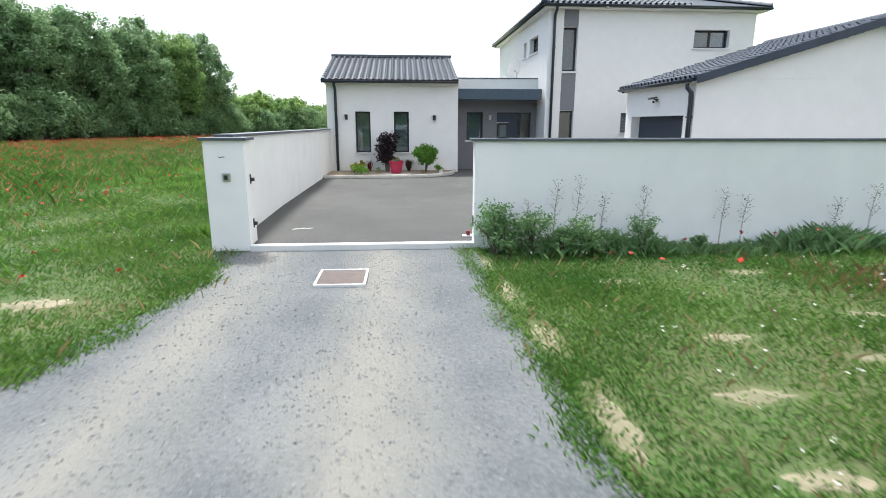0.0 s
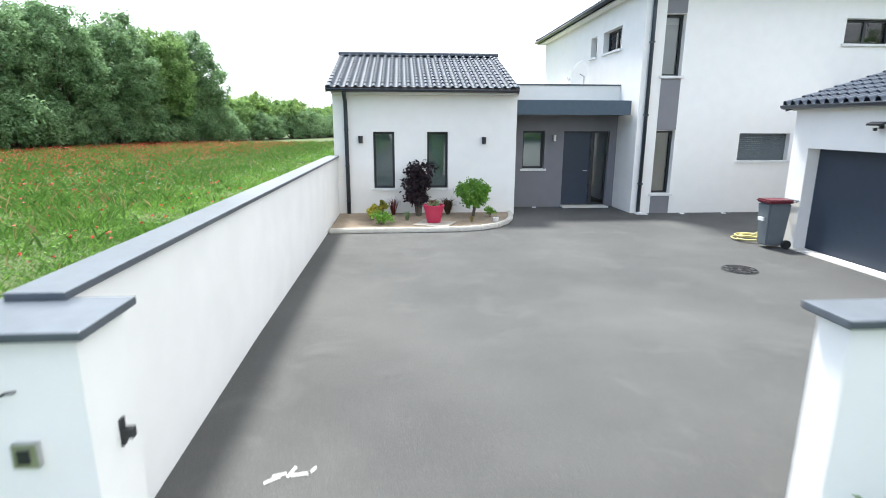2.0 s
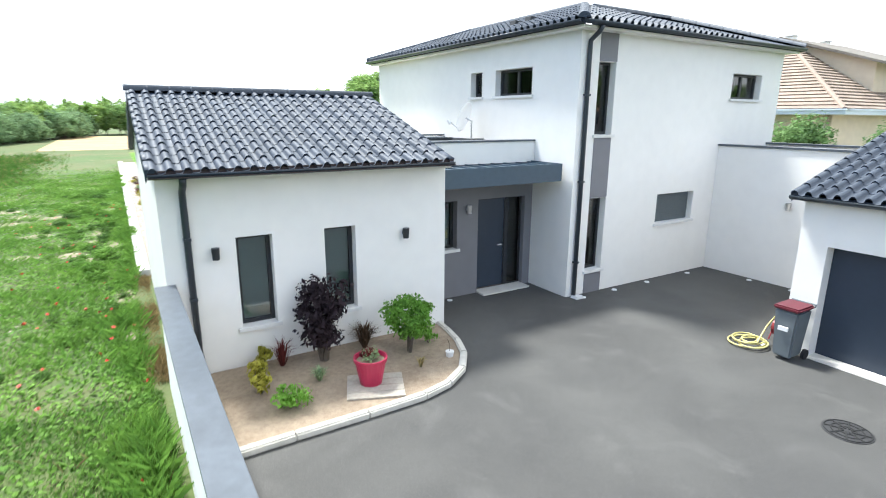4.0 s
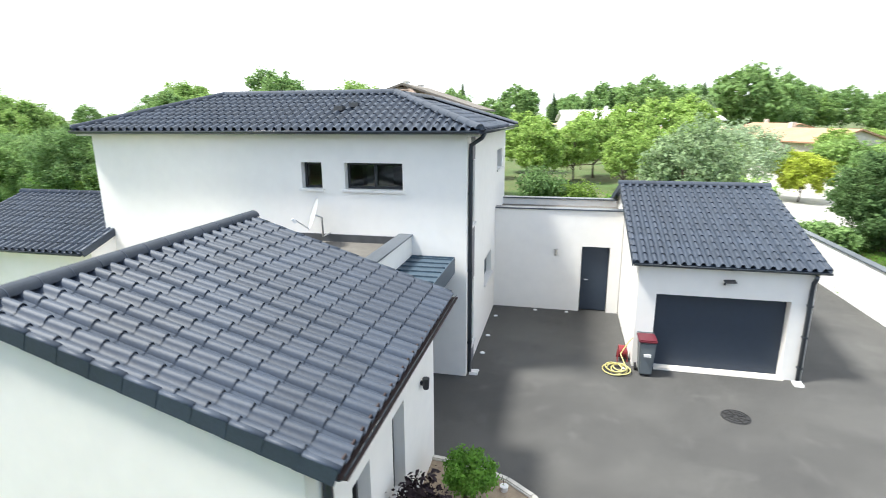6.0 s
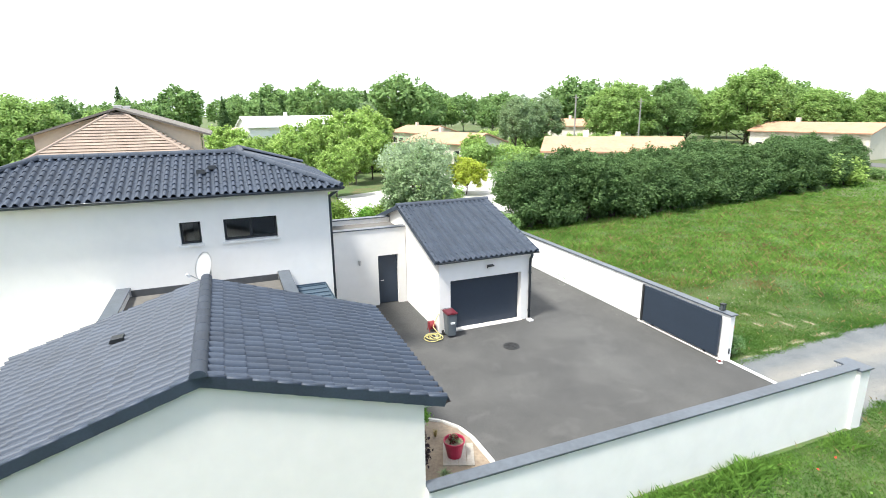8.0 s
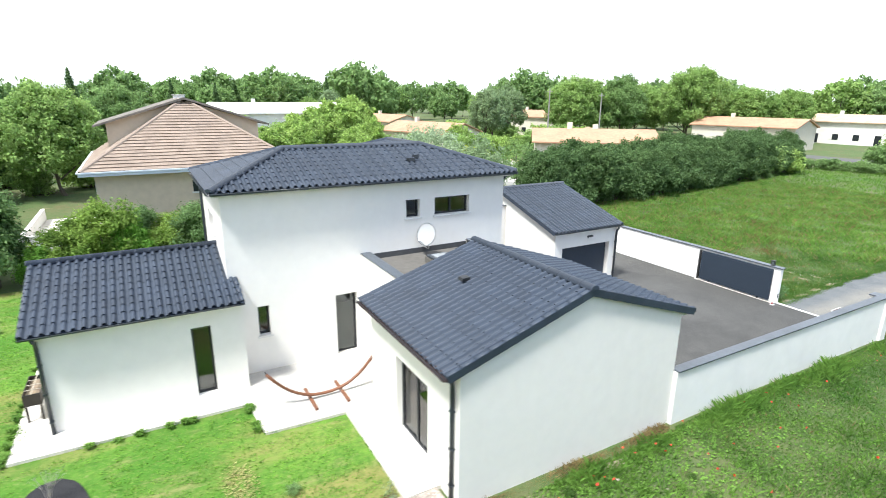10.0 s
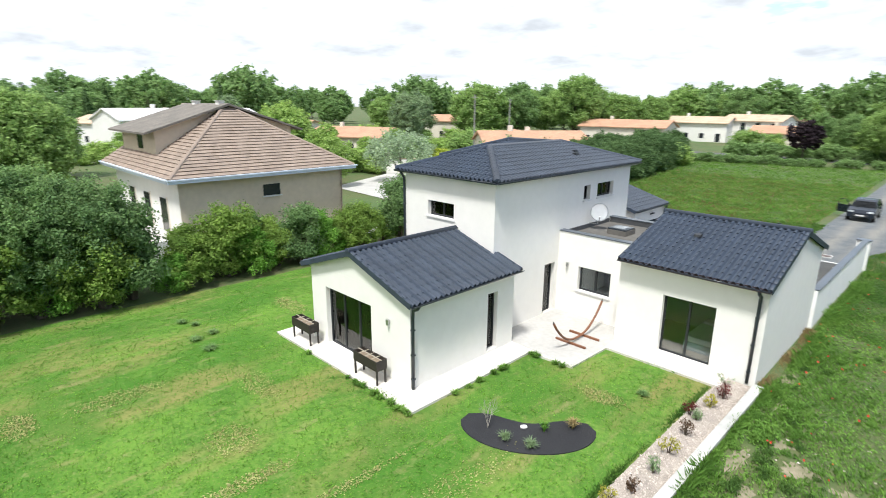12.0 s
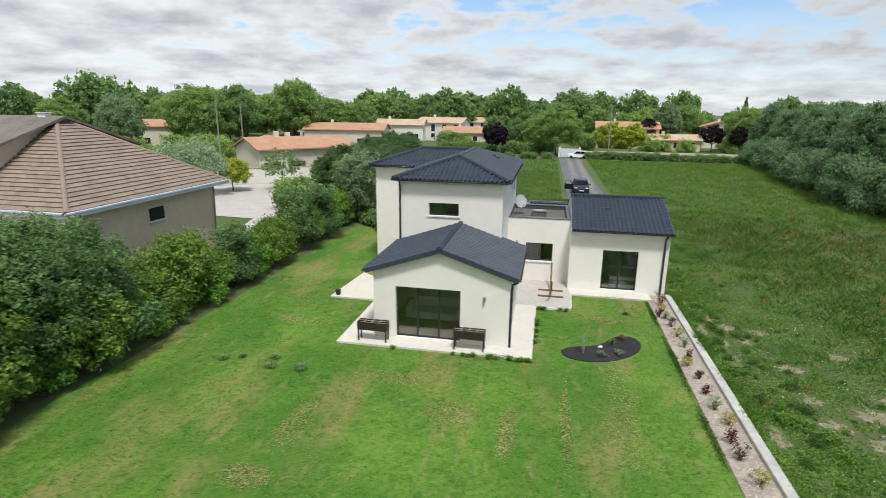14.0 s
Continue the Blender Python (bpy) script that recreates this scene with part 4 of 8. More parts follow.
window(house, "y", 7.2, -1, 10.5, 11.02, 0.1, 2.2, sill=False, label="narrow dark-framed glass door")
WZ, WK = 2.85, 0.33
WR = WZ + WK * 3.0
gable_roof(house, [[(6.9, 14.72), (6.9, 9.6), (9.9, 9.7), (9.9, 14.72)], [(12.9, 9.87), (12.9, 14.72), (9.9, 14.72), (9.9, 9.87)]], WZ, WK, 300,
           [((9.9, 14.78, WR), (9.9, 9.86, WR))],
           [((6.9, 14.72, WZ), (9.9, 14.72, WR), (0, -1, 0)), ((12.9, 14.72, WZ), (9.9, 14.72, WR), (0, -1, 0)), ((6.9, 9.6, WZ), (7.99, 9.6, WZ + 1.09 * WK), (0, 1, 0))], "low gable roof of charcoal interlocking tiles")
gutter(house, (6.86, 14.72, WZ - 0.01), (6.86, 9.6, WZ - 0.01))
gutter(house, (12.94, 9.87, WZ - 0.01), (12.94, 14.72, WZ - 0.01))
boxpart("soffit", (6.95, 9.64, 2.74, 7.198, 14.48, 2.79), M_WHITE, house)
boxpart("soffit", (12.602, 9.88, 2.74, 12.86, 14.48, 2.79), M_WHITE, house)
downpipe(house, [(6.86, 14.45, 2.78), (6.92, 14.45, 2.68), (7.12, 14.45, 2.58), (7.145, 14.45, 2.3), (7.145, 14.45, 0.03)])

# link to the garage
bm = bmesh.new()
wall_with_holes(bm, "y", 13.2, 13.45, -3.98, -0.002, -0.1, 3.26, [(-3.63, -2.77, -0.1, 2.12)])
part("wall", bm, M_WHITE, house, "white rendered link wall")
bm = bmesh.new()
wall_with_holes(bm, "y", 15.5, 15.75, -3.98, -0.002, -0.1, 3.26)
part("wall", bm, M_WHITE, house, "white rendered link wall")
boxpart("flat_roof", (13.45, -3.98, 2.95, 15.5, -0.002, 3.05), M_FLATROOF, house, "grey membrane flat roof")
boxpart("coping", (13.16, -3.98, 3.265, 13.5, -0.004, 3.31), M_COPING, house, "dark grey metal coping")
boxpart("coping", (15.45, -3.98, 3.265, 15.79, -0.004, 3.31), M_COPING, house, "dark grey metal coping")
side_door = boxpart("side_door", (13.33, -3.61, 0.0, 13.38, -2.79, 2.10), M_DOOR, house, "plain anthracite side door")
bm = bmesh.new()
tube(bm, [(13.33, -2.9, 1.02), (13.28, -2.9, 1.02), (13.28, -3.02, 1.02)], 0.012, 8)
part("door_handle", bm, M_SILL, side_door)

# ---- garage ----
garage = thing("garage", "white rendered garage with an anthracite sectional door", "garage")
bm = bmesh.new()
wall_with_holes(bm, "y", 9.42, 9.7, -7.83, -4.0, -0.1, 2.74, [(-7.38, -4.44, -0.1, 1.92)])
part("wall", bm, M_WHITE, garage, "smooth white rendered walls")
bm = bmesh.new()
wall_with_holes(bm, "x", -7.83, -7.58, 9.7, 17.75, -0.1, 2.74)
part("wall", bm, M_WHITE, garage, "smooth white rendered walls")
bm = bmesh.new()
wall_with_holes(bm, "x", -4.25, -4.0, 9.7, 17.75, -0.1, 2.74)
part("wall", bm, M_WHITE, garage, "smooth white rendered walls")
bm = bmesh.new()
wall_with_holes(bm, "y", 17.75, 18.0, -7.83, -4.0, -0.1, 2.74)
part("wall", bm, M_WHITE, garage, "smooth white rendered walls")
for ya in (-7.83, -4.25):
    bm = bmesh.new()
    prism(bm, [(9.42, 2.742), (18.0, 2.742), (13.7, 4.0)], "y", ya, ya + 0.25)
    part("gable", bm, M_WHITE, garage, "smooth white rendered walls")
boxpart("garage_door", (9.662, -7.378, -0.02, 9.71, -4.442, 1.918), M_DOOR, garage, "smooth anthracite sectional garage door")
boxpart("threshold", (9.34, -7.44, -0.05, 9.662, -4.38, -0.02), M_CONC, garage)
GZ, GK = 2.73, 0.3
GR = GZ + GK * 4.42
gable_roof(garage, [[(9.28, -3.84), (9.28, -8.02), (13.7, -8.02), (13.7, -3.84)], [(18.12, -8.02), (18.12, -3.84), (13.7, -3.84), (13.7, -8.02)]], GZ, GK, 300,
           [((13.7, -8.06, GR), (13.7, -3.8, GR))],
           [((9.28, -8.02, GZ), (13.7, -8.02, GR), (0, 1, 0)), ((9.28, -3.84, GZ), (13.7, -3.84, GR), (0, -1, 0)), ((18.12, -8.02, GZ), (13.7, -8.02, GR), (0, 1, 0)), ((18.12, -3.84, GZ), (13.7, -3.84, GR), (0, -1, 0))], "low gable roof of charcoal interlocking tiles")
boxpart("soffit", (9.3, -7.82, 2.62, 9.418, -4.02, 2.67), M_WHITE, garage)
gutter(garage, (9.24, -3.84, GZ - 0.01), (9.24, -8.02, GZ - 0.01))
downpipe(garage, [(9.24, -7.74, 2.62), (9.26, -7.74, 2.52), (9.35, -7.74, 2.42), (9.365, -7.74, 2.2), (9.365, -7.74, 0.0)])

# ---- boundary walls and gate ----
wl_ = thing("boundary_wall", "white rendered boundary wall with grey metal coping", "wall", "boundary walls")
bm = bmesh.new()
box(bm, -0.12, -11.55, -0.3, 0.07, -0.002, 1.5)
part("wall_body", bm, M_WALLW, wl_)
boxpart("coping", (-0.17, -11.55, 1.502, 0.12, -0.004, 1.545), M_COPING, wl_, bevel=0.008)
pil = thing("gate_pillar", "white rendered gate pillar with grey metal coping", "pillar")
bm = bmesh.new()
box(bm, -0.21, -11.93, -0.35, 0.37, -11.552, 1.46)
part("pillar_body", bm, M_WALLW, pil)
boxpart("coping", (-0.26, -11.98, 1.462, 0.42, -11.5, 1.505), M_COPING, pil, bevel=0.008)
wr_ = thing("boundary_wall", "long white rendered front wall with grey metal coping", "wall", "boundary walls")
bm = bmesh.new()
box(bm, 3.78, -12.0, -0.35, 21.0, -11.8, 1.45)
part("wall_body", bm, M_WALLW, wr_)
boxpart("coping", (3.72, -12.05, 1.452, 21.0, -11.75, 1.495), M_COPING, wr_, bevel=0.008)
tagged(boxpart("gate_threshold", (0.37, -12.0, -0.35, 3.78, -11.85, -0.10), M_SILL, bevel=0.01), "white concrete threshold across the gateway", "threshold", kind="structure")

# ---- fittings on and round the house ----
M_POT = material("raspberry_plastic", (0.42, 0.02, 0.07), 0.4, mix=0.15)
M_BIN = material("grey_bin_plastic", (0.13, 0.15, 0.16), 0.5, mix=0.12)
M_LID = material("dark_red_plastic", (0.12, 0.016, 0.026), 0.45, mix=0.2)
M_RUBBER = material("black_rubber", (0.02, 0.02, 0.02), 0.8)
M_HOSE = material("yellow_hose", (0.62, 0.55, 0.22), 0.5, mix=0.15)
M_RED = material("red_plastic", (0.24, 0.022, 0.028), 0.45)
M_IRON = material("cast_iron", (0.05, 0.05, 0.052), 0.6, 0.3, mix=0.3, bump=0.3)
M_DISH = material("pale_dish", (0.72, 0.73, 0.74), 0.5, mix=0.06)
M_PLANT = material("dark_planter", (0.032, 0.025, 0.02), 0.6, mix=0.3)
M_LATH = material("pale_lath", (0.5, 0.45, 0.36), 0.8, mix=0.2)
M_PLANK = material("weathered_plank", (0.42, 0.38, 0.32), 0.9, grain=18, mix=0.3, bump=0.3)
M_SLABTOP = material("brown_concrete", (0.15, 0.118, 0.105), 0.9, grain=8, mix=0.3, bump=0.3)
M_PAINT = material("white_road_paint", (0.7, 0.7, 0.68), 0.8, mix=0.3)
M_BED = material("white_bedding", (0.75, 0.74, 0.72), 0.9, mix=0.1)
M_CHROME = material("brushed_metal", (0.6, 0.6, 0.6), 0.3, 0.9)
M_PETAL = material("red_petals", (0.62, 0.05, 0.02), 0.6, mix=0.25, grain=3, random_amount=0.3, island=True)
M_FLOWER = material("small_white_flowers", (0.75, 0.75, 0.68), 0.7)
M_BROWNLEAF = foliage("brown_leaves", (0.12, 0.075, 0.045), (0.06, 0.038, 0.025), 0.15)
M_SORREL = foliage("sorrel_stalks", (0.25, 0.165, 0.075), (0.15, 0.1, 0.045), 0.3)
M_REDLEAF = foliage("red_leaves", (0.16, 0.035, 0.03), (0.07, 0.02, 0.02), 0.15)
M_GRASS = foliage("grass_blades", (0.135, 0.235, 0.05), (0.06, 0.15, 0.027), 0.4)
M_STRAW = foliage("dry_grass", (0.36, 0.29, 0.13), (0.24, 0.17, 0.08), 0.2)
M_WEED = foliage("weed_leaves", (0.2, 0.35, 0.066), (0.108, 0.225, 0.04), 0.4)
M_WALLWEED = foliage("thistle_leaves", (0.24, 0.37, 0.16), (0.14, 0.25, 0.1), 0.45)

for x, y, z, o in ((0.69, 0.0, 1.95, (0, -1)), (3.88, 0.0, 1.93, (0, -1))):
    wall_lamp(x, y, z, o)
for x, y, z, o in ((6.13, 1.3, 1.97, (0, -1)), (13.2, -1.98, 1.93, (-1, 0)), (8.16, 14.5, 1.95, (0, 1)), (7.5, 5.65, 2.1, (0, 1))):
    wall_lamp(x, y, z, o, label="small pale metal wall lamp", mat=M_CHROME)
spot = thing("spotlight", "black movement-sensor spotlight above the garage door", "spotlight", at=(9.42, -5.95, 2.33))
boxpart("mount", (-0.03, -0.035, -0.035, 0, 0.035, 0.035), M_FRAME, spot)
bm = bmesh.new()
tube(bm, [(-0.03, 0, 0.0), (-0.12, -0.03, 0.03)], 0.014, 8)
part("arm", bm, M_FRAME, spot)
lamp_head = boxpart("lamp_head", (-0.06, -0.13, -0.012, 0.06, 0.13, 0.02), M_FRAME, spot, bevel=0.008)
lamp_head.matrix_local = pose(-0.15, -0.04, 0.04, 0, -18, 8)
boxpart("sensor", (-0.1, 0.03, -0.07, -0.05, 0.07, -0.02), M_FRAME, spot, bevel=0.008)

dish = thing("satellite_dish", "white satellite dish on a bracket beside the upper wall", "satellite dish", at=(7.5, 3.47, 3.95))
turn = Vector((-0.5, 0.8, 0.33)).to_track_quat('Z', 'Y').to_matrix().to_4x4()
bm = bmesh.new()
rings = []
for i in range(7):
    r = 0.37 * i / 6
    rings.append([bm.verts.new(turn @ Vector((r * math.cos(2 * math.pi * k / 24), r * math.sin(2 * math.pi * k / 24) * 1.08, 0.35 * r * r))) for k in range(24)] if i else [bm.verts.new((0, 0, 0))])
for k in range(24):
    bm.faces.new([rings[0][0], rings[1][k], rings[1][(k + 1) % 24]])
for a, b in zip(rings[1:], rings[2:]):
    for k in range(24):
        bm.faces.new([a[k], b[k], b[(k + 1) % 24], a[(k + 1) % 24]])
bmesh.ops.solidify(bm, geom=bm.faces[:], thickness=0.012)
part("reflector", bm, M_DISH, dish, smooth=True)
bm = bmesh.new()
tube(bm, [turn @ Vector((0, -0.37, 0.05)), turn @ Vector((0, -0.26, 0.38))], 0.014)
part("feed_arm", bm, M_CHROME, dish)
bm = bmesh.new()
tube(bm, [turn @ Vector((0, -0.31, 0.36)), turn @ Vector((0, -0.25, 0.46))], 0.035)
part("receiver", bm, M_DISH, dish)
bm = bmesh.new()
tube(bm, [(0, 0, -0.02), (0.1, -0.12, -0.1), (0.1, -0.12, -0.55), (0.5, -0.12, -0.55)], 0.022)
part("bracket", bm, M_CHROME, dish)

M_LIGHTGLASS = material("grey_acrylic", (0.33, 0.35, 0.36), 0.2)
sky = thing("skylight", "square dark-framed flat roof skylight with a grey dome", "skylight", at=(6.45, 3.45, 3.2))
boxpart("curb", (-0.42, -0.42, 0, 0.42, 0.42, 0.2), M_FLATROOF, sky, bevel=0.01)
bm = bmesh.new()
box(bm, -0.4, -0.4, 0.2, 0.4, 0.4, 0.26)
bmesh.ops.bevel(bm, geom=bm.edges[:], offset=0.015, segments=2, affect='EDGES')
part("frame", bm, M_ANTH, sky)
bm = bmesh.new()
box(bm, -0.27, -0.27, 0.25, 0.27, 0.27, 0.285)
bmesh.ops.bevel(bm, geom=bm.edges[:], offset=0.015, segments=3, affect='EDGES')
part("dome", bm, M_LIGHTGLASS, sky, "pale grey dome")

for n, (x, y, z, m_) in enumerate(((2.9, 4.8, 3.2 + K * (6.97 - 4.8), (0, -1)), (8.95, 3.35, ZE + KM * 1.25, (1, 0)), (9.2, 3.05, ZE + KM * 1.5, (1, 0)))):
    v = thing("roof_vent", "small dark tile vent on the roof", "roof vent", "roof vents", at=(x, y, z + 0.03))
    bm = bmesh.new()
    prism(bm, [(-0.12, 0.0), (0.13, 0.02), (0.1, 0.09), (-0.1, 0.11)], "y" if m_[0] else "x", -0.11, 0.11)
    part("hood", bm, M_FRAME, v)

# gate things
leaf = thing("sliding_gate", "anthracite solid sliding gate, open behind the front wall", "gate", at=(4.03, -11.69, -0.07))
boxpart("gate_frame", (0, -0.035, 0.06, 3.42, 0.035, 1.46), M_DOOR, leaf, bevel=0.006)
boxpart("panel", (0.06, 0.036, 0.13, 3.36, 0.042, 1.39), M_DOOR, leaf)
for x in (0.5, 2.9):
    bm = bmesh.new()
    tube(bm, [(x, -0.02, 0.03), (x, 0.02, 0.03)], 0.05, 14)
    part("wheel", bm, M_IRON, leaf)
tagged(boxpart("gate_rail", (3.8, -11.73, -0.12, 7.62, -11.64, -0.085), M_CONC), "pale ground rail for the sliding gate", "rail", kind="structure")
post = thing("gate_stop", "dark metal gate guide post inside the wall", "gate post", at=(7.55, -11.70, -0.106))
boxpart("post", (-0.04, -0.04, 0, 0.04, 0.04, 1.5), M_IRON, post)
boxpart("foot", (-0.12, -0.1, 0, 0.12, 0.1, 0.03), M_CONC, post)
motor = thing("gate_stop_block", "small red gate stop on a white foot", "gate stop", at=(3.75, -11.5, -0.102))
boxpart("block", (-0.03, -0.03, 0.02, 0.03, 0.03, 0.1), M_RED, motor, bevel=0.012)
boxpart("base", (-0.09, -0.06, 0, 0.07, 0.06, 0.022), M_SILL, motor)
bell = thing("intercom", "small square grey intercom on the gate pillar", "intercom", at=(0.1, -11.93, 0.93))
boxpart("housing", (-0.055, -0.03, -0.06, 0.055, 0, 0.06), M_CHROME, bell, bevel=0.006)
boxpart("button", (-0.03, -0.036, -0.035, 0.02, -0.03, 0.03), M_FRAME, bell)
hook = thing("wall_cable", "short loose cable end on the gate pillar", "cable", at=(0.09, -11.93, 1.22))
bm = bmesh.new()
tube(bm, [(0.0, 0, 0), (-0.02, -0.03, 0.01), (-0.05, -0.04, -0.005), (-0.07, -0.045, 0.01)], 0.006, 6)
part("wire", bm, M_IRON, hook)
for z in (0.88, 0.2):
    st = thing("gate_catch", "small black gate catch on the pillar", "gate catch", "gate catches", at=(0.37, -11.7, z))
    boxpart("plate", (0, -0.02, -0.07, 0.012, 0.02, 0.07), M_FRAME, st)
    boxpart("jaw", (0.012, -0.018, -0.03, 0.06, 0.018, 0.02), M_FRAME, st)
rc = thing("gate_catch", "small black gate catch on the pillar", "gate catch", "gate catches", at=(3.78, -11.9, 0.22))
boxpart("plate", (-0.012, -0.03, -0.09, 0, 0.03, 0.09), M_FRAME, rc)
lant = thing("wall_lantern", "small dark framed lantern standing on the wall coping", "lantern", at=(4.2, -11.9, 1.496))
boxpart("base", (-0.07, -0.07, 0, 0.07, 0.07, 0.02), M_FRAME, lant)
for sx in (-1, 1):
    for sy in (-1, 1):
        boxpart("bar", (sx * 0.06 - 0.008, sy * 0.06 - 0.008, 0.02, sx * 0.06 + 0.008, sy * 0.06 + 0.008, 0.2), M_FRAME, lant)
boxpart("lens", (-0.05, -0.05, 0.02, 0.05, 0.05, 0.19), M_SHUT, lant)
boxpart("cap", (-0.08, -0.08, 0.2, 0.08, 0.08, 0.23), M_FRAME, lant, bevel=0.01)

mh = thing("manhole_cover", "rectangular brown concrete cover in a white frame", "manhole", at=(1.92, -13.58, -0.19))
for d in ((-0.31, -0.35, 0.31, -0.32), (-0.31, 0.32, 0.31, 0.35), (-0.31, -0.32, -0.28, 0.32), (0.28, -0.32, 0.31, 0.32)):
    boxpart("frame", (d[0], d[1], -0.02, d[2], d[3], 0.035), M_SILL, mh)
boxpart("cover", (-0.28, -0.32, -0.02, 0.28, 0.32, 0.022), M_SLABTOP, mh)

dr = thing("drain_grate", "round cast iron drain grate in the asphalt", "drain", at=(7.4, -5.87, -0.034))
bm = bmesh.new()
cone(bm, 0, 0, 0, 0.008, 0.29, 0.29, 32)
part("rim", bm, M_IRON, dr)
for i in range(8):
    a = 2 * math.pi * i / 8
    bm = bmesh.new()
    tube(bm, [(0.05 * math.cos(a), 0.05 * math.sin(a), 0.012), (0.255 * math.cos(a + 0.35), 0.255 * math.sin(a + 0.35), 0.012)], 0.012, 6)
    part("bar", bm, M_RUBBER, dr)
for i, r in enumerate((0.1, 0.185, 0.265)):
    bm = bmesh.new()
    tube(bm, [(r * math.cos(2 * math.pi * k / 24), r * math.sin(2 * math.pi * k / 24), 0.011) for k in range(25)], 0.009, 5)
    part("ring", bm, M_RUBBER, dr)

for x, y, z in ((9.19, -7.69, -0.04), (8.2, -0.17, -0.04)):
    sb = thing("splash_block", "small white concrete block under the downpipe", "splash block", "splash blocks", at=(x, y, z))
    bm = bmesh.new()
    prism(bm, [(-0.11, 0), (0.11, 0), (0.09, 0.07), (0.04, 0.045), (-0.04, 0.045), (-0.09, 0.07)], "y", -0.1, 0.1)
    part("block", bm, M_SILL, sb)

mark = thing("paint_marks", "faded white paint scribble on the asphalt", "marking", at=(0.97, -10.75, -0.083))
for i, (x, y, lx, ly, a) in enumerate(((-0.12, 0, 0.05, 0.012, 20), (-0.04, 0.03, 0.06, 0.011, 70), (0.03, 0.0, 0.07, 0.012, 10), (0.1, 0.03, 0.05, 0.01, 60), (-0.16, -0.05, 0.06, 0.012, 35))):
    bm = bmesh.new()
    box(bm, -lx, -ly, 0, lx, ly, 0.002)
    o = part("stroke", bm, M_PAINT, mark)
    o.matrix_local = pose(x, y, 0, 0, 0, a)

for x, y in ((9.4, -0.2), (10.6, -0.18), (12.2, -0.2), (13.0, -1.4), (13.02, -2.4), (5.6, 1.15), (8.35, -0.22), (9.25, -3.8)):
    g = thing("ground_spot", "small white round ground light at the wall foot", "ground light", "ground lights", at=(x, y, -0.035))
    bm = bmesh.new()
    cone(bm, 0, 0, 0, 0.02, 0.065, 0.055, 14)
    part("lens", bm, M_DISH, g)

binn = thing("wheelie_bin", "grey wheelie bin with a dark red lid", "bin", at=(9.05, -4.26, -0.035))
bm = bmesh.new()
v = box(bm, -0.23, -0.19, 0.06, 0.23, 0.19, 0.9)
for q in v[:4]:
    q.co.x *= 0.78
    q.co.y *= 0.78
bmesh.ops.bevel(bm, geom=bm.edges[:], offset=0.03, segments=2, affect='EDGES')
part("body", bm, M_BIN, binn)
bm = bmesh.new()
box(bm, -0.26, -0.21, 0.9, 0.26, 0.21, 0.97)
bmesh.ops.bevel(bm, geom=bm.edges[:], offset=0.025, segments=2, affect='EDGES')
part("lid", bm, M_LID, binn, "dark red lid")
boxpart("label_plate", (-0.262, -0.08, 0.55, -0.235, 0.08, 0.62), M_SILL, binn)
for sy in (-1, 1):
    bm = bmesh.new()
    tube(bm, [(0.2, sy * 0.17, 0.09), (0.2, sy * 0.22, 0.09)], 0.09, 16)
    part("wheel", bm, M_RUBBER, binn)
bm = bmesh.new()
tube(bm, [(0.27, -0.2, 0.93), (0.33, -0.19, 0.95), (0.33, 0.19, 0.95), (0.27, 0.2, 0.93)], 0.014, 8)
part("handle", bm, M_BIN, binn)

hose = thing("garden_hose", "pale yellow garden hose lying in loose coils", "hose", at=(9.05, -3.62, -0.02))
bm = bmesh.new()
pts = []
for i in range(90):
    a = i * 0.33
    r = 0.34 + 0.07 * math.sin(i * 0.21) - 0.001 * i
    pts.append((0.05 * math.sin(i * 0.13) + r * math.cos(a) * 0.9, 0.06 * math.cos(i * 0.11) + r * math.sin(a) * 0.75, 0.016 + 0.0012 * i))
pts += [(0.34, -0.1, 0.3), (0.36, -0.25, 0.6), (0.38, -0.36, 0.75)]
tube(bm, pts, 0.016, 6)
part("coil", bm, M_HOSE, hose, smooth=True)
reel = thing("hose_reel", "small red hose reel beside the garage wall", "hose reel", at=(9.75, -3.8, -0.035))
bm = bmesh.new()
tube(bm, [(0, -0.1, 0.24), (0, 0.1, 0.24)], 0.16, 18)
part("drum", bm, M_RED, reel)
for sy in (-0.12, 0.12):
    bm = bmesh.new()
    tube(bm, [(-0.14, sy, 0), (0, sy, 0.26), (0.14, sy, 0)], 0.014, 6)
    part("stand", bm, M_RED, reel)

# planting bed in front of the annex
path = [(0.1, -2.36), (1.1, -2.34), (2.1, -2.33), (3.0, -2.3), (3.5, -2.17), (3.95, -1.87), (4.28, -1.42), (4.48, -0.9), (4.58, -0.4), (4.62, -0.02)]
sheet("planting_bed", [(0.08, -0.02)] + [(x, y + 0.01) for x, y in path], 0.03, M_SOIL, "sandy soil planting bed in front of the annex", "flower bed", 0.06)
kerb = tagged(new("kerb"), "rounded pale concrete kerb round the planting bed", "kerb", kind="structure")
for (xa, ya), (xb, yb) in zip(path, path[1:]):
    d = Vector((xb - xa, yb - ya, 0))
    bm = bmesh.new()
    box(bm, 0.006, -0.06, 0, d.length - 0.006 + 0.03, 0.06, 0.115)
    bmesh.ops.bevel(bm, geom=bm.edges[:], offset=0.022, segments=2, affect='EDGES')
    o = part("kerb_stone", bm, M_KERB, kerb)
    o.matrix_local = pose(xa, ya, -0.04, 0, 0, math.degrees(math.atan2(d.y, d.x)))

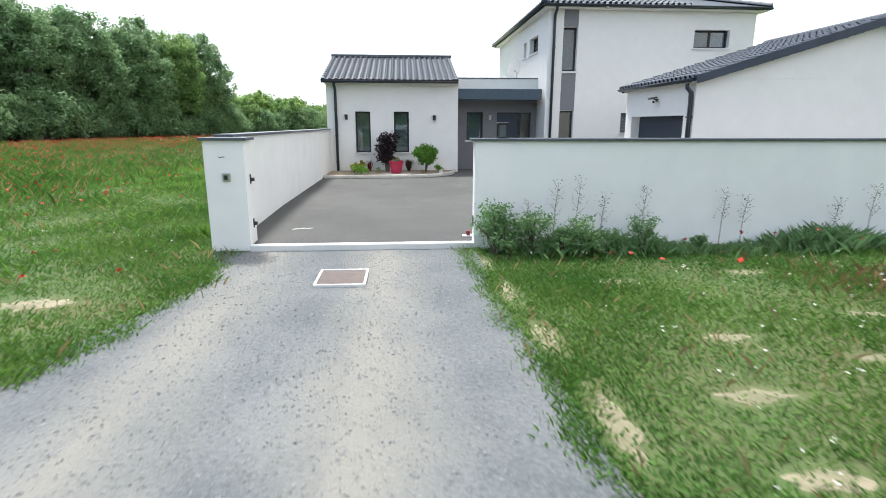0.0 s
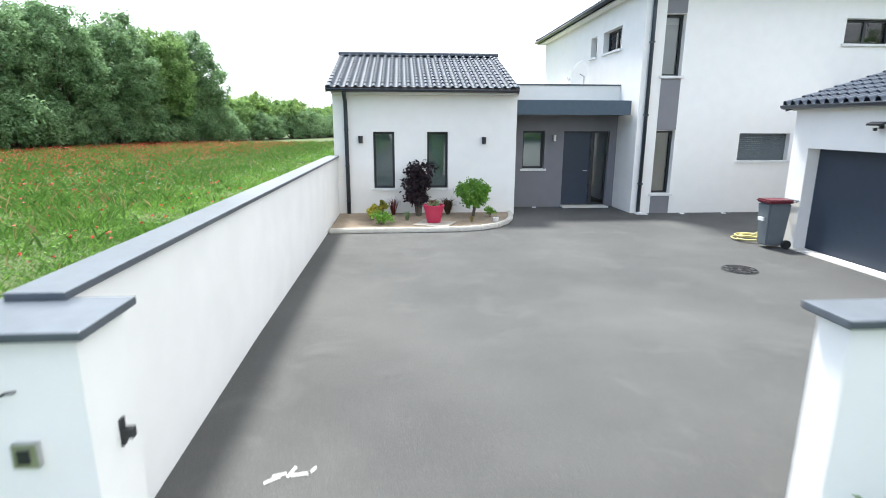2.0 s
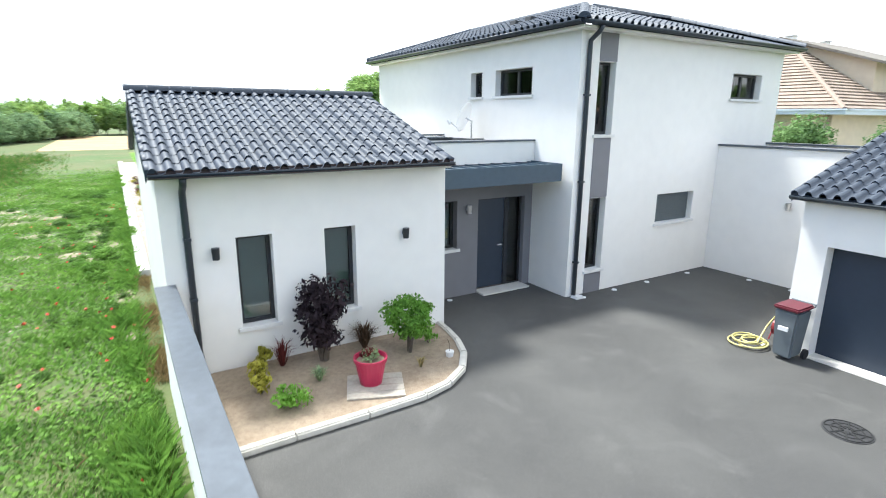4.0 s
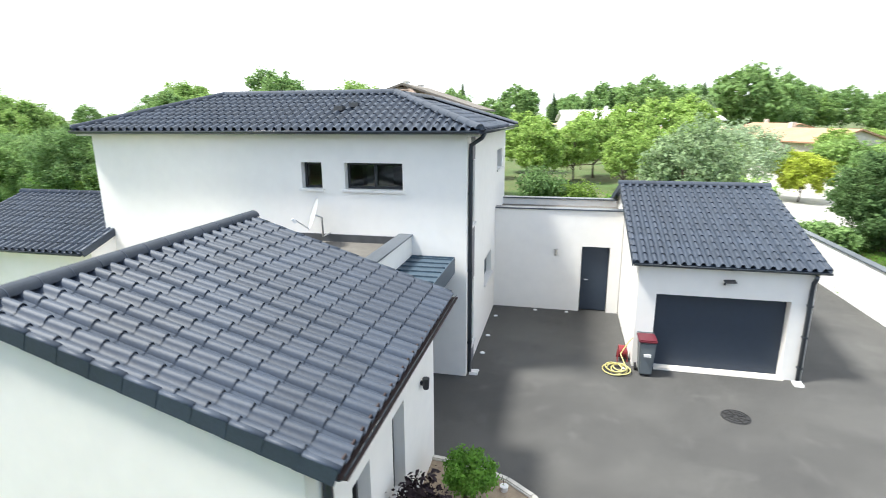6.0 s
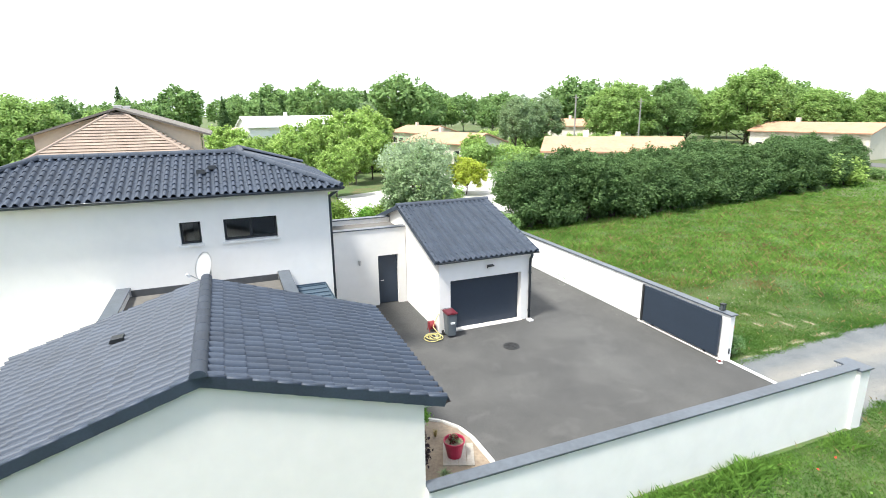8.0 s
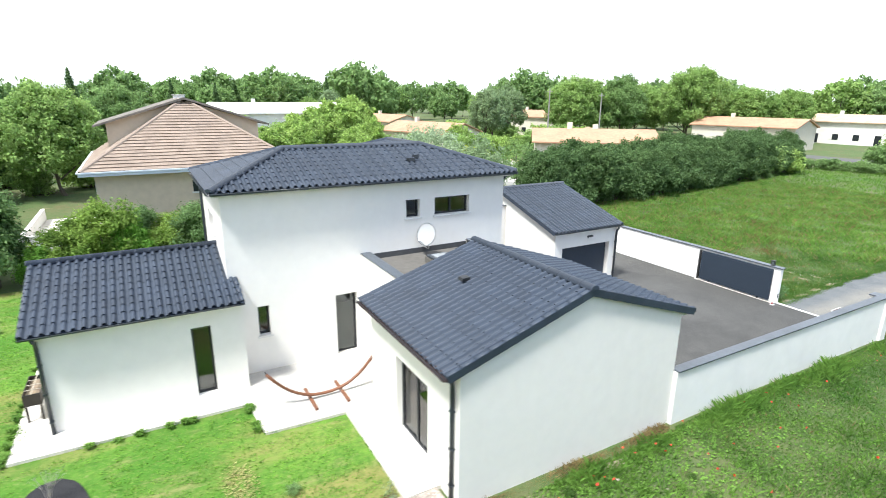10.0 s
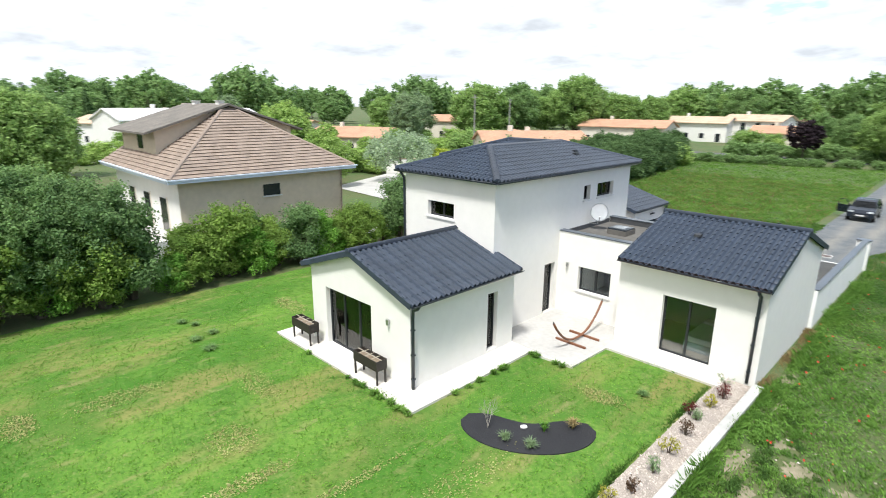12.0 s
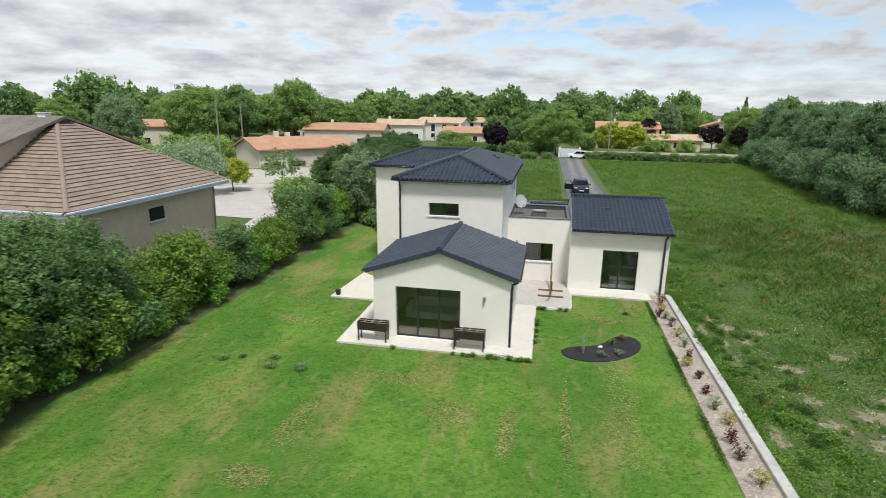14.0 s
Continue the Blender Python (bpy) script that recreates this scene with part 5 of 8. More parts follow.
pal = thing("plank_slab", "square of weathered planks under the pot", "planks", at=(2.5, -1.72, 0.032))
pal.rotation_euler = (0, 0, radians(-22))
for i in range(4):
    boxpart("plank", (-0.42, -0.36 + i * 0.185, 0, 0.42, -0.36 + i * 0.185 + 0.175, 0.03), M_PLANK, pal, bevel=0.004)
pot = thing("flower_pot", "raspberry red plastic pot with faded flowers", "flower pot", at=(2.48, -1.6, 0.063))
bm = bmesh.new()
prof = [(0.0, 0.0), (0.165, 0.0), (0.235, 0.36), (0.25, 0.36), (0.255, 0.42), (0.235, 0.42), (0.215, 0.35), (0.0, 0.35)]
rg = [[bm.verts.new((r * math.cos(2 * math.pi * k / 28), r * math.sin(2 * math.pi * k / 28), z)) for k in range(28)] for r, z in prof[1:-1]]
for a, b in zip(rg, rg[1:]):
    for k in range(28):
        bm.faces.new([a[k], a[(k + 1) % 28], b[(k + 1) % 28], b[k]])
bm.faces.new(rg[0][::-1])
part("pot_body", bm, M_POT, pot)
bm = bmesh.new()
cone(bm, 0, 0, 0.3, 0.36, 0.2, 0.214, 24)
part("soil", bm, M_SOIL, pot)


# ---- plants ----
def cards(bm_pts, size, rng, flat=0.5, aspect=0.6, droop=0.0):
    """Corner points of small bent leaf cards at places with outward directions."""
    pts, nor = bm_pts
    n = len(pts)
    nor = nor + rng.normal(0, flat, (n, 3))
    nor /= np.linalg.norm(nor, axis=1, keepdims=True) + 1e-9
    ref = rng.normal(0, 1, (n, 3))
    ref[:, 2] -= droop
    a = np.cross(nor, ref)
    a /= np.linalg.norm(a, axis=1, keepdims=True) + 1e-9
    b = np.cross(nor, a)
    s = size * rng.uniform(0.6, 1.35, (n, 1))
    tip, tail = pts + b * s, pts - b * s
    left, right = pts + a * s * aspect + nor * s * 0.15, pts - a * s * aspect + nor * s * 0.15
    co = np.stack([tail, right, tip, left], 1).reshape(-1, 3)
    return co


def card_mesh(name, co, mat):
    n = len(co) // 4
    me = bpy.data.meshes.new(name)
    me.vertices.add(len(co))
    me.vertices.foreach_set("co", co.astype(np.float32).ravel())
    me.loops.add(4 * n)
    me.loops.foreach_set("vertex_index", np.arange(4 * n, dtype=np.int32))
    me.polygons.add(n)
    me.polygons.foreach_set("loop_start", np.arange(0, 4 * n, 4, dtype=np.int32))
    me.polygons.foreach_set("loop_total", np.full(n, 4, dtype=np.int32))
    me.update(calc_edges=True)
    me.materials.append(mat)
    return me


def blob_points(rng, blobs, density, shell=0.35, loose=0.25):
    """Places and directions over a set of rough balls (x, y, z, r, flatness)."""
    ps, ns = [], []
    for x, y, z, r, f in blobs:
        n = max(12, int(density * r * r))
        d = rng.normal(0, 1, (n, 3))
        d /= np.linalg.norm(d, axis=1, keepdims=True)
        rad = r * (1 - shell * rng.random((n, 1)) ** 1.5) * (1 + 0.18 * np.sin(5 * d[:, :1] + 3 * d[:, 1:2]) * np.cos(4 * d[:, 2:3] + x))
        q = d * rad
        q[:, 2] *= f
        q += rng.normal(0, loose * r, (n, 3))
        ps.append(q + (x, y, z))
        dd = d.copy()
        dd[:, 2] += 0.55
        ns.append(dd)
    return np.concatenate(ps), np.concatenate(ns)


def grow_tree(name, label, seed, height, spread, mat, trunk_h, leaf=0.3, density=170, blobs_n=16, flat=0.85, group="", category="tree", cone_shape=False, trunk_r=None):
    """A tapered trunk with limbs, and a crown of many leaf cards in uneven clumps."""
    rng = np.random.default_rng(seed)
    ob = thing(name, label, category, group)
    bm = bmesh.new()
    tr = trunk_r or height * 0.025
    top = trunk_h + (height - trunk_h) * 0.6
    lean = rng.normal(0, 0.04 * height, 2)
    tube(bm, [(0, 0, -0.4), (0, 0, 0.1), (lean[0] * 0.4, lean[1] * 0.4, trunk_h), (lean[0], lean[1], top)], tr, 8, tr * 0.3)
    blobs = []
    if cone_shape:
        for i in range(blobs_n):
            f = (i + 0.5) / blobs_n
            a = i * 2.4 + rng.uniform(-0.4, 0.4)
            rr = spread * (1 - f) * rng.uniform(0.4, 0.8)
            r = 0.14 + spread * 0.3 * (1 - f)
            blobs.append((lean[0] * f + rr * math.cos(a), lean[1] * f + rr * math.sin(a), trunk_h + (height - trunk_h) * f, r, flat))
    else:
        half = (height - trunk_h) / 2
        zc = trunk_h + half
        lobes = rng.normal(0, 1, (5, 3))
        for i in range(blobs_n * 20):
            d = rng.normal(0, 1, 3)
            d /= np.linalg.norm(d)
            if d[2] < -0.75:
                continue
            env = 0.8 + 0.22 * max(float(d @ (q / np.linalg.norm(q))) ** 3 for q in lobes) + rng.uniform(-0.08, 0.1)
            k_ = env * rng.uniform(0.25, 1.0) ** 0.42
            r = spread * rng.uniform(0.05, 0.14)
            x, y, z = lean[0] * 0.6 + spread * k_ * d[0], lean[1] * 0.6 + spread * k_ * d[1], zc + half * k_ * d[2]
            z = max(z, trunk_h * 0.6 + r)
            blobs.append((x, y, z, r, flat))
            if i % 54 == 0:
                f = min(1.0, max(0.0, (z - trunk_h) / (height - trunk_h)))
                base = Vector((lean[0] * f * 0.6, lean[1] * f * 0.6, trunk_h * 0.7 + (top - trunk_h) * f * 0.5))
                tube(bm, [base, (base + Vector((x, y, z))) / 2, (x, y, z)], tr * 0.35, 5, tr * 0.08)
    part("trunk", bm, M_TRUNK, ob)
    co = cards(blob_points(rng, blobs, density * 1.35, 0.5, 0.36), leaf * 0.84, rng, flat=0.7)
    crown = new("crown", card_mesh("crown", co, mat))
    crown.parent = ob
    return ob


def grow_shrub(name, label, seed, height, spread, mat, leaf=0.05, density=900, blobs_n=6, stems=5, group="", category="shrub", low=0.2, aspect=0.5, habit="loose"):
    """Stems from the ground and leaf cards in clumps."""
    rng = np.random.default_rng(seed)
    ob = thing(name, label, category, group)
    bm = bmesh.new()
    blobs = []
    for i in range(blobs_n * 5):
        a, f = i * 2.4, (i + 0.5) / blobs_n
        r = spread * rng.uniform(0.14, 0.3)
        z = height * (low + (0.95 - low) * rng.uniform(0.15, 0.9))
        z = min(max(z, r * 0.6), height - r * 0.8)
        rr = spread * rng.uniform(0.1, 0.88) * (1 - 0.45 * (z / height) ** 2)
        if habit == "vase":
            rr *= 0.25 + 0.95 * z / height
        elif habit == "ball":
            d = Vector(rng.normal(0, 1, 3)).normalized() * rng.uniform(0.3, 1.0) ** 0.5
            r = spread * rng.uniform(0.14, 0.22)
            half = height * (1 - low) / 2
            a, rr, z = math.atan2(d.y, d.x), (spread - r) * math.hypot(d.x, d.y), height * low + half + (half - r) * d.z
        blobs.append((rr * math.cos(a), rr * math.sin(a), z, r, 0.9))
        if i < stems:
            tube(bm, [(0.05 * spread * math.cos(a), 0.05 * spread * math.sin(a), -0.03), (rr * 0.4 * math.cos(a), rr * 0.4 * math.sin(a), z * 0.6), (rr * math.cos(a), rr * math.sin(a), z)], max(0.006, 0.03 * height), 5, 0.004)
    part("stem", bm, M_TRUNK, ob)["kind"] = "stuff"
    co = cards(blob_points(rng, blobs, density * 1.2, 0.6), leaf, rng, flat=0.6, aspect=aspect)
    crown = new("foliage", card_mesh("foliage", co, mat))
    crown.parent = ob
    return ob


def grow_tuft(name, label, seed, height, spread, mat, blades=60, width=0.01, group="", category="plant"):
    """A clump of arching blades."""
    rng = np.random.default_rng(seed)
    ob = thing(name, label, category, group)
    a, r, h = rng.uniform(0, 6.28, blades), spread * rng.uniform(0.3, 1.0, blades), height * rng.uniform(0.55, 1.0, blades)
    dx, dy = np.cos(a), np.sin(a)
    base = np.stack([dx * 0.08 * spread, dy * 0.08 * spread, 0 * a - 0.02], 1)
    mid = np.stack([dx * r * 0.45, dy * r * 0.45, h * 0.75], 1)
    tip = np.stack([dx * r, dy * r, h * rng.uniform(0.7, 1.0, blades)], 1)
    side = np.stack([-dy, dx, 0 * a], 1) * width
    co = np.concatenate([np.stack([base - side, base + side, mid + side, mid - side], 1), np.stack([mid - side, mid + side, tip + side * 0.1, tip - side * 0.1], 1)], 0).reshape(-1, 3)
    o = new("foliage", card_mesh("foliage", co, mat))
    o.parent = ob
    return ob


def at(ob, x, y, z=0.0, turn=0.0):
    ob.matrix_basis = pose(x, y, z, 0, 0, turn)
    return ob


at(grow_shrub("purple_shrub", "dark purple-leaved shrub in the planting bed", 11, 1.5, 0.64, M_LEAF_PURPLE, 0.05, 1900, 11, 7, low=0.1, habit="vase"), 2.15, -0.45, 0.03)
at(grow_shrub("round_shrub", "clipped round bright green shrub on a short stem", 12, 1.08, 0.52, M_LEAF_BOX, 0.035, 4200, 16, 3, low=0.2, habit="ball"), 3.5, -0.88, 0.03)
at(grow_tuft("brown_shrub", "low brown twiggy shrub against the wall", 13, 0.5, 0.34, M_BROWNLEAF, 220, 0.008), 2.92, -0.32, 0.03)
for i, (x, y, h, w) in enumerate(((1.22, -0.28, 0.42, 0.2), (1.05, -0.62, 0.36, 0.19), (1.0, -1.05, 0.3, 0.17))):
    at(grow_shrub("yellow_shrub", "pale yellow-green variegated shrub in the bed", 20 + i, h, w, M_LEAF_YELLOW, 0.04, 2200, 6, 3, group="yellow shrubs"), x, y, 0.03)
at(grow_tuft("spiky_plant", "dark red spiky plant beside the wall", 25, 0.5, 0.36, M_REDLEAF, 50, 0.007), 1.5, -0.3, 0.03)
at(grow_tuft("small_plant", "small pale flowering plant in the soil", 26, 0.25, 0.2, M_LEAF_GREY, 90, 0.008), 1.85, -1.1, 0.03)
at(grow_shrub("low_shrub", "low green shrub beside the round one", 27, 0.26, 0.2, M_LEAF_BRIGHT, 0.03, 2200, 5, 3), 3.98, -0.72, 0.03)
at(grow_tuft("grass_tuft", "small dry grass tuft in the soil", 28, 0.2, 0.13, M_STRAW, 50, 0.006), 3.4, -1.48, 0.03)
at(grow_shrub("ground_cover", "bright green cushion plant in the bed", 29, 0.3, 0.32, M_LEAF_BRIGHT, 0.035, 2200, 7, 3), 1.25, -1.66, 0.03)
at(grow_shrub("pot_flowers", "faded red and green flowers in the pot", 30, 0.16, 0.17, M_LEAF_GREY, 0.025, 2200, 6, 3), 2.48, -1.6, 0.42)
at(grow_shrub("pot_flowers", "small red flower heads in the pot", 31, 0.17, 0.16, M_REDLEAF, 0.022, 700, 5, 2), 2.46, -1.57, 0.42)
sp = thing("small_pot", "tiny white pot with a dry twig", "flower pot", at=(4.02, -1.38, 0.03))
bm = bmesh.new()
cone(bm, 0, 0, 0, 0.09, 0.06, 0.075, 14)
part("pot_body", bm, M_SILL, sp)
bm = bmesh.new()
tube(bm, [(0, 0, 0.08), (0.01, 0.02, 0.2), (-0.03, 0.03, 0.3)], 0.005, 5)
part("twig", bm, M_TRUNK, sp)

# ---- rear garden things ----
for cx_ in (12.5, 8.65):
    pl = thing("raised_planter", "dark rectangular raised planter on four legs", "planter", "raised planters", at=(cx_, 14.93, 0.02))
    for d in ((-0.6, -0.2, 0.6, -0.18), (-0.6, 0.18, 0.6, 0.2), (-0.6, -0.18, -0.58, 0.18), (0.58, -0.18, 0.6, 0.18)):
        boxpart("side_panel", (d[0], d[1], 0.47, d[2], d[3], 0.8), M_PLANT, pl)
    boxpart("soil", (-0.58, -0.18, 0.5, 0.58, 0.18, 0.66), M_SOIL, pl, "dark soil")
    for sx in (-1, 1):
        for sy in (-1, 1):
            boxpart("leg", (sx * 0.56 - 0.025, sy * 0.16 - 0.025, 0, sx * 0.56 + 0.025, sy * 0.16 + 0.025, 0.47), M_PLANT, pl)
    for d in ((-0.6, -0.01, 0.6, 0.01), (-0.3, -0.2, -0.28, 0.2), (0.0, -0.2, 0.02, 0.2), (0.3, -0.2, 0.32, 0.2)):
        boxpart("divider", (d[0], d[1], 0.785 if d[2] - d[0] < 0.1 else 0.802, d[2], d[3], 0.8 if d[2] - d[0] < 0.1 else 0.815), M_LATH, pl, "pale wooden divider")

ham = thing("hammock_stand", "curved red-brown wooden hammock stand without its hammock", "hammock stand", at=(5.6, 7.78, 0.02))
bm = bmesh.new()
arc = []
for i in range(17):
    f = i / 16 * 2 - 1
    arc.append((0, 1.62 * f, 0.12 + 1.0 * abs(f) ** 2.3))
tube(bm, arc, 0.045, 8)
part("beam", bm, M_WOOD, ham, smooth=True)
for yy in (-0.48, 0.45):
    boxpart("foot", (-0.62, yy - 0.04, 0, 0.62, yy + 0.04, 0.08), M_WOOD, ham, bevel=0.01)
for yy, s in ((1.62, 1), (-1.62, -1)):
    bm = bmesh.new()
    tube(bm, [(0, yy, 1.12), (0, yy + 0.02 * s, 1.2)], 0.02, 6)
    part("hook", bm, M_IRON, ham)

bark_pts, inner_pts = [], []
for i in range(25):
    f = i / 24
    a = radians(70 + 114 * f)
    w = 0.68 * (1 - abs(2 * f - 1) ** 3.2) ** 0.5 + 0.02 * math.sin(9 * f)
    bark_pts.append((4.5 + (1.95 + w) * math.cos(a), 12.3 + (1.95 + w) * math.sin(a)))
    inner_pts.append((4.5 + (1.95 - w) * math.cos(a), 12.3 + (1.95 - w) * math.sin(a)))
sheet("mulch_bed", bark_pts + inner_pts[-2:0:-1], -0.03, M_BARK, "kidney-shaped bed of dark mulch in the lawn", "flower bed", 0.04)
for i, (x, y, h, w, m_) in enumerate(((3.18, 13.31, 0.35, 0.18, M_LEAF_BRIGHT), (2.73, 12.64, 0.32, 0.28, M_STRAW), (3.67, 14.36, 0.24, 0.26, M_LEAF_GREY), (3.02, 14.13, 0.24, 0.28, M_LEAF_GREY))):
    at(grow_tuft("bed_plant", "small ornamental plant in the mulch bed", 40 + i, h, w, m_, 110, 0.009, group="plants in the mulch bed"), x, y, -0.03)


def twig_shrub(name, label, seed, height, mat, x, y, z, leaves):
    """Bare forked twigs with a few leaves at the ends."""
    rng = np.random.default_rng(seed)
    ob = thing(name, label, "shrub", "twiggy shrubs", at=(x, y, z))
    bm = bmesh.new()
    ends = []
    for k in range(7):
        a, lean = rng.uniform(0, 6.28), rng.uniform(0.1, 0.45)
        p0 = Vector((0, 0, -0.02))
        p1 = Vector((lean * 0.4 * math.cos(a), lean * 0.4 * math.sin(a), 0.5)) * height
        tube(bm, [p0, p1], 0.008, 5, 0.005)
        for _ in range(3):
            b = a + rng.uniform(-0.9, 0.9)
            p2 = p1 + Vector((rng.uniform(0.1, 0.32) * math.cos(b), rng.uniform(0.1, 0.32) * math.sin(b), rng.uniform(0.2, 0.5))) * height
            tube(bm, [p1, p2], 0.005, 4, 0.002)
            ends.append(p2)
    part("branching", bm, mat, ob)["kind"] = "stuff"
    q = np.array([e[:] for e in ends for _ in range(leaves)]) + rng.normal(0, 0.04 * height, (len(ends) * leaves, 3))
    o = new("foliage", card_mesh("foliage", cards((q, rng.normal(0, 1, q.shape)), 0.018, rng), M_LEAF_GREY))
    o.parent = ob


M_TWIG = material("pale_dry_twigs", (0.38, 0.35, 0.31), 0.9, mix=0.3)
twig_shrub("dry_shrub", "pale leafless little shrub in the mulch bed", 47, 0.75, M_TWIG, 4.34, 14.26, -0.03, 4)
twig_shrub("twig_shrub", "thin twiggy shrub at the head of the gravel strip", 48, 0.7, M_TRUNK, 0.45, 7.85, -0.02, 10)
bm = bmesh.new()
bmesh.ops.create_icosphere(bm, subdivisions=2, radius=0.09)
for v in bm.verts:
    v.co.z *= 0.55
    v.co += 0.012 * Vector((math.sin(40 * v.co.y), math.sin(35 * v.co.x), 0))
at(tagged(part("bed_stone", bm, M_SILL, None, "", True), "smooth white stone lying on the mulch", "stone"), 3.66, 13.57, 0.0)
rnd = random.Random(5)
STRIP_KINDS = {"red": (M_REDLEAF, "reddish-brown shrub in the gravel strip"), "yellow": (M_LEAF_YELLOW, "small yellow-green shrub in the gravel strip"), "grey": (M_LEAF_GREY, "thin grey-green shrub in the gravel strip"), "brown": (M_BROWNLEAF, "brown twiggy shrub in the gravel strip")}
strip_plan = [(0.42, 8.15, "red"), (0.54, 8.88, "yellow"), (0.78, 9.71, "red"), (0.54, 9.86, "grey"), (0.47, 10.77, "brown"), (0.48, 11.83, "yellow"), (0.41, 12.85, "grey"), (0.47, 13.83, "brown"), (0.66, 14.5, "yellow")]
strip_plan += [(0.45 + rnd.uniform(-0.1, 0.15), 15.4 + i * 0.95 + rnd.uniform(-0.2, 0.2), ("brown", "red", "grey", "yellow", "red", "brown", "yellow")[i % 7]) for i in range(15)]
for i, (x, y, k) in enumerate(strip_plan):
    h = rnd.uniform(0.36, 0.55)
    o = grow_shrub("strip_shrub", STRIP_KINDS[k][1], 60 + i, h, h * 0.62, STRIP_KINDS[k][0], 0.026, 1100, 6, 6, group="shrubs in the gravel strip", low=0.06, habit="vase" if k != "yellow" else "ball")
    at(o, x, y, -0.02, rnd.uniform(0, 360))
for i, (x, y, s) in enumerate(((17.4, 17.6, 0.3), (16.8, 17.3, 0.25), (15.4, 17.8, 0.35), (15.6, 17.1, 0.3), (14.3, 17.7, 0.4), (2.2, 9.6, 0.25))):
    at(grow_tuft("lawn_clump", "dark green weed clump in the lawn", 90 + i, 0.16, s, M_LEAF_DARK, 160, 0.012, group="clumps in the lawn"), x, y, -0.06)
for i in range(30):
    f = i / 29
    if f < 0.5:
        x, y = 6.2 + 5.5 * rnd.random() * (1 if rnd.random() < 0.5 else 0.4), 15.42
    elif f < 0.8:
        x, y = 6.15, 9.9 + rnd.random() * 5.4
    else:
        x, y = 4.6 + rnd.random() * 1.6, 9.85
    at(grow_tuft("edge_weed", "green weed tuft along the terrace edge", 120 + i, rnd.uniform(0.1, 0.22), rnd.uniform(0.12, 0.25), M_WEED, 70, 0.012, group="weeds along the terrace"), x, y, -0.06)
bk = thing("black_bucket", "small black bucket on the side terrace", "bucket", at=(15.9, 10.2, 0.02))
bm = bmesh.new()
cone(bm, 0, 0, 0, 0.24, 0.11, 0.14, 18)
part("body", bm, M_RUBBER, bk)
bed = thing("bed", "white made bed seen through the sliding door", "bed", at=(1.9, 4.7, 0.05))
boxpart("bed_base", (-0.9, -1.0, 0, 0.7, 1.0, 0.3), M_BLIND, bed)
boxpart("mattress", (-0.88, -0.98, 0.3, 0.68, 0.98, 0.52), M_BED, bed, bevel=0.05)
boxpart("pillow", (-0.8, -0.9, 0.52, -0.15, -0.5, 0.64), M_BED, bed, bevel=0.05)
boxpart("pillow", (-0.05, -0.9, 0.52, 0.6, -0.5, 0.64), M_BED, bed, bevel=0.05)
sofa = thing("sofa", "pale sofa inside the garden wing", "sofa", at=(10.6, 12.2, 0.04))
boxpart("seat", (-1.0, -0.4, 0.1, 1.0, 0.45, 0.42), M_BED, sofa, bevel=0.04)
boxpart("backrest", (-1.0, -0.55, 0.1, 1.0, -0.4, 0.85), M_BED, sofa, bevel=0.04)
for sx in (-1, 1):
    boxpart("armrest", (sx * 1.1 - 0.1, -0.55, 0.1, sx * 1.1 + 0.1, 0.45, 0.6), M_BED, sofa, bevel=0.04)

# ---- neighbouring house ----
M_NWALL = material("beige_render", (0.64, 0.535, 0.40), 0.9, grain=3, patch=0.4, mix=0.15, bump=0.15, bump_scale=120)
M_NTILE = material("brown_flat_tile", (0.305, 0.235, 0.185), 0.8, dark=(0.22, 0.168, 0.132), grain=9, patch=0.8, bump=0.2, random_amount=0.12, island=True)
M_NMOSS = material("weathered_tile", (0.2, 0.175, 0.15), 0.9, dark=(0.11, 0.1, 0.085), grain=6, patch=1.0, bump=0.4, bump_scale=14)
M_FASCIA = material("white_fascia", (0.62, 0.68, 0.76), 0.5, mix=0.1)
M_ROOF_OR = material("orange_canal_tile", (0.50, 0.29, 0.18), 0.85, dark=(0.34, 0.19, 0.12), grain=3, patch=0.5, bump=0.3, bump_scale=12)
M_ROOF_PALE = material("pale_canal_tile", (0.55, 0.42, 0.30), 0.85, dark=(0.40, 0.28, 0.19), grain=3, patch=0.5, bump=0.3, bump_scale=12)
M_CREAM = material("cream_render", (0.68, 0.62, 0.52), 0.9, grain=2, patch=0.3, mix=0.12)
M_HOUSEW = material("far_white_render", (0.76, 0.74, 0.70), 0.9, grain=2, patch=0.3, mix=0.1)
M_DARKWIN = material("dark_window", (0.03, 0.035, 0.04), 0.15)
M_FENCE = material("brown_fence_wood", (0.14, 0.085, 0.055), 0.85, grain=14, mix=0.35)
M_STUBBLE = material("pale_stubble", (0.42, 0.3, 0.16), 0.95, dark=(0.3, 0.21, 0.105), grain=1.5, patch=0.2, bump=0.5, bump_scale=20)
M_ROAD = material("road_asphalt", (0.11, 0.11, 0.11), 0.9, grain=4, patch=0.4, mix=0.25)
M_CARP = material("dark_blue_car_paint", (0.015, 0.02, 0.03), 0.25, 0.2, mix=0.1, spec=0.6)
M_CARG = material("car_window_glass", (0.01, 0.012, 0.014), 0.05)
M_LAMPG = material("headlamp_glass", (0.6, 0.62, 0.64), 0.1)
M_POLE = material("grey_pole", (0.30, 0.29, 0.27), 0.8, mix=0.2)


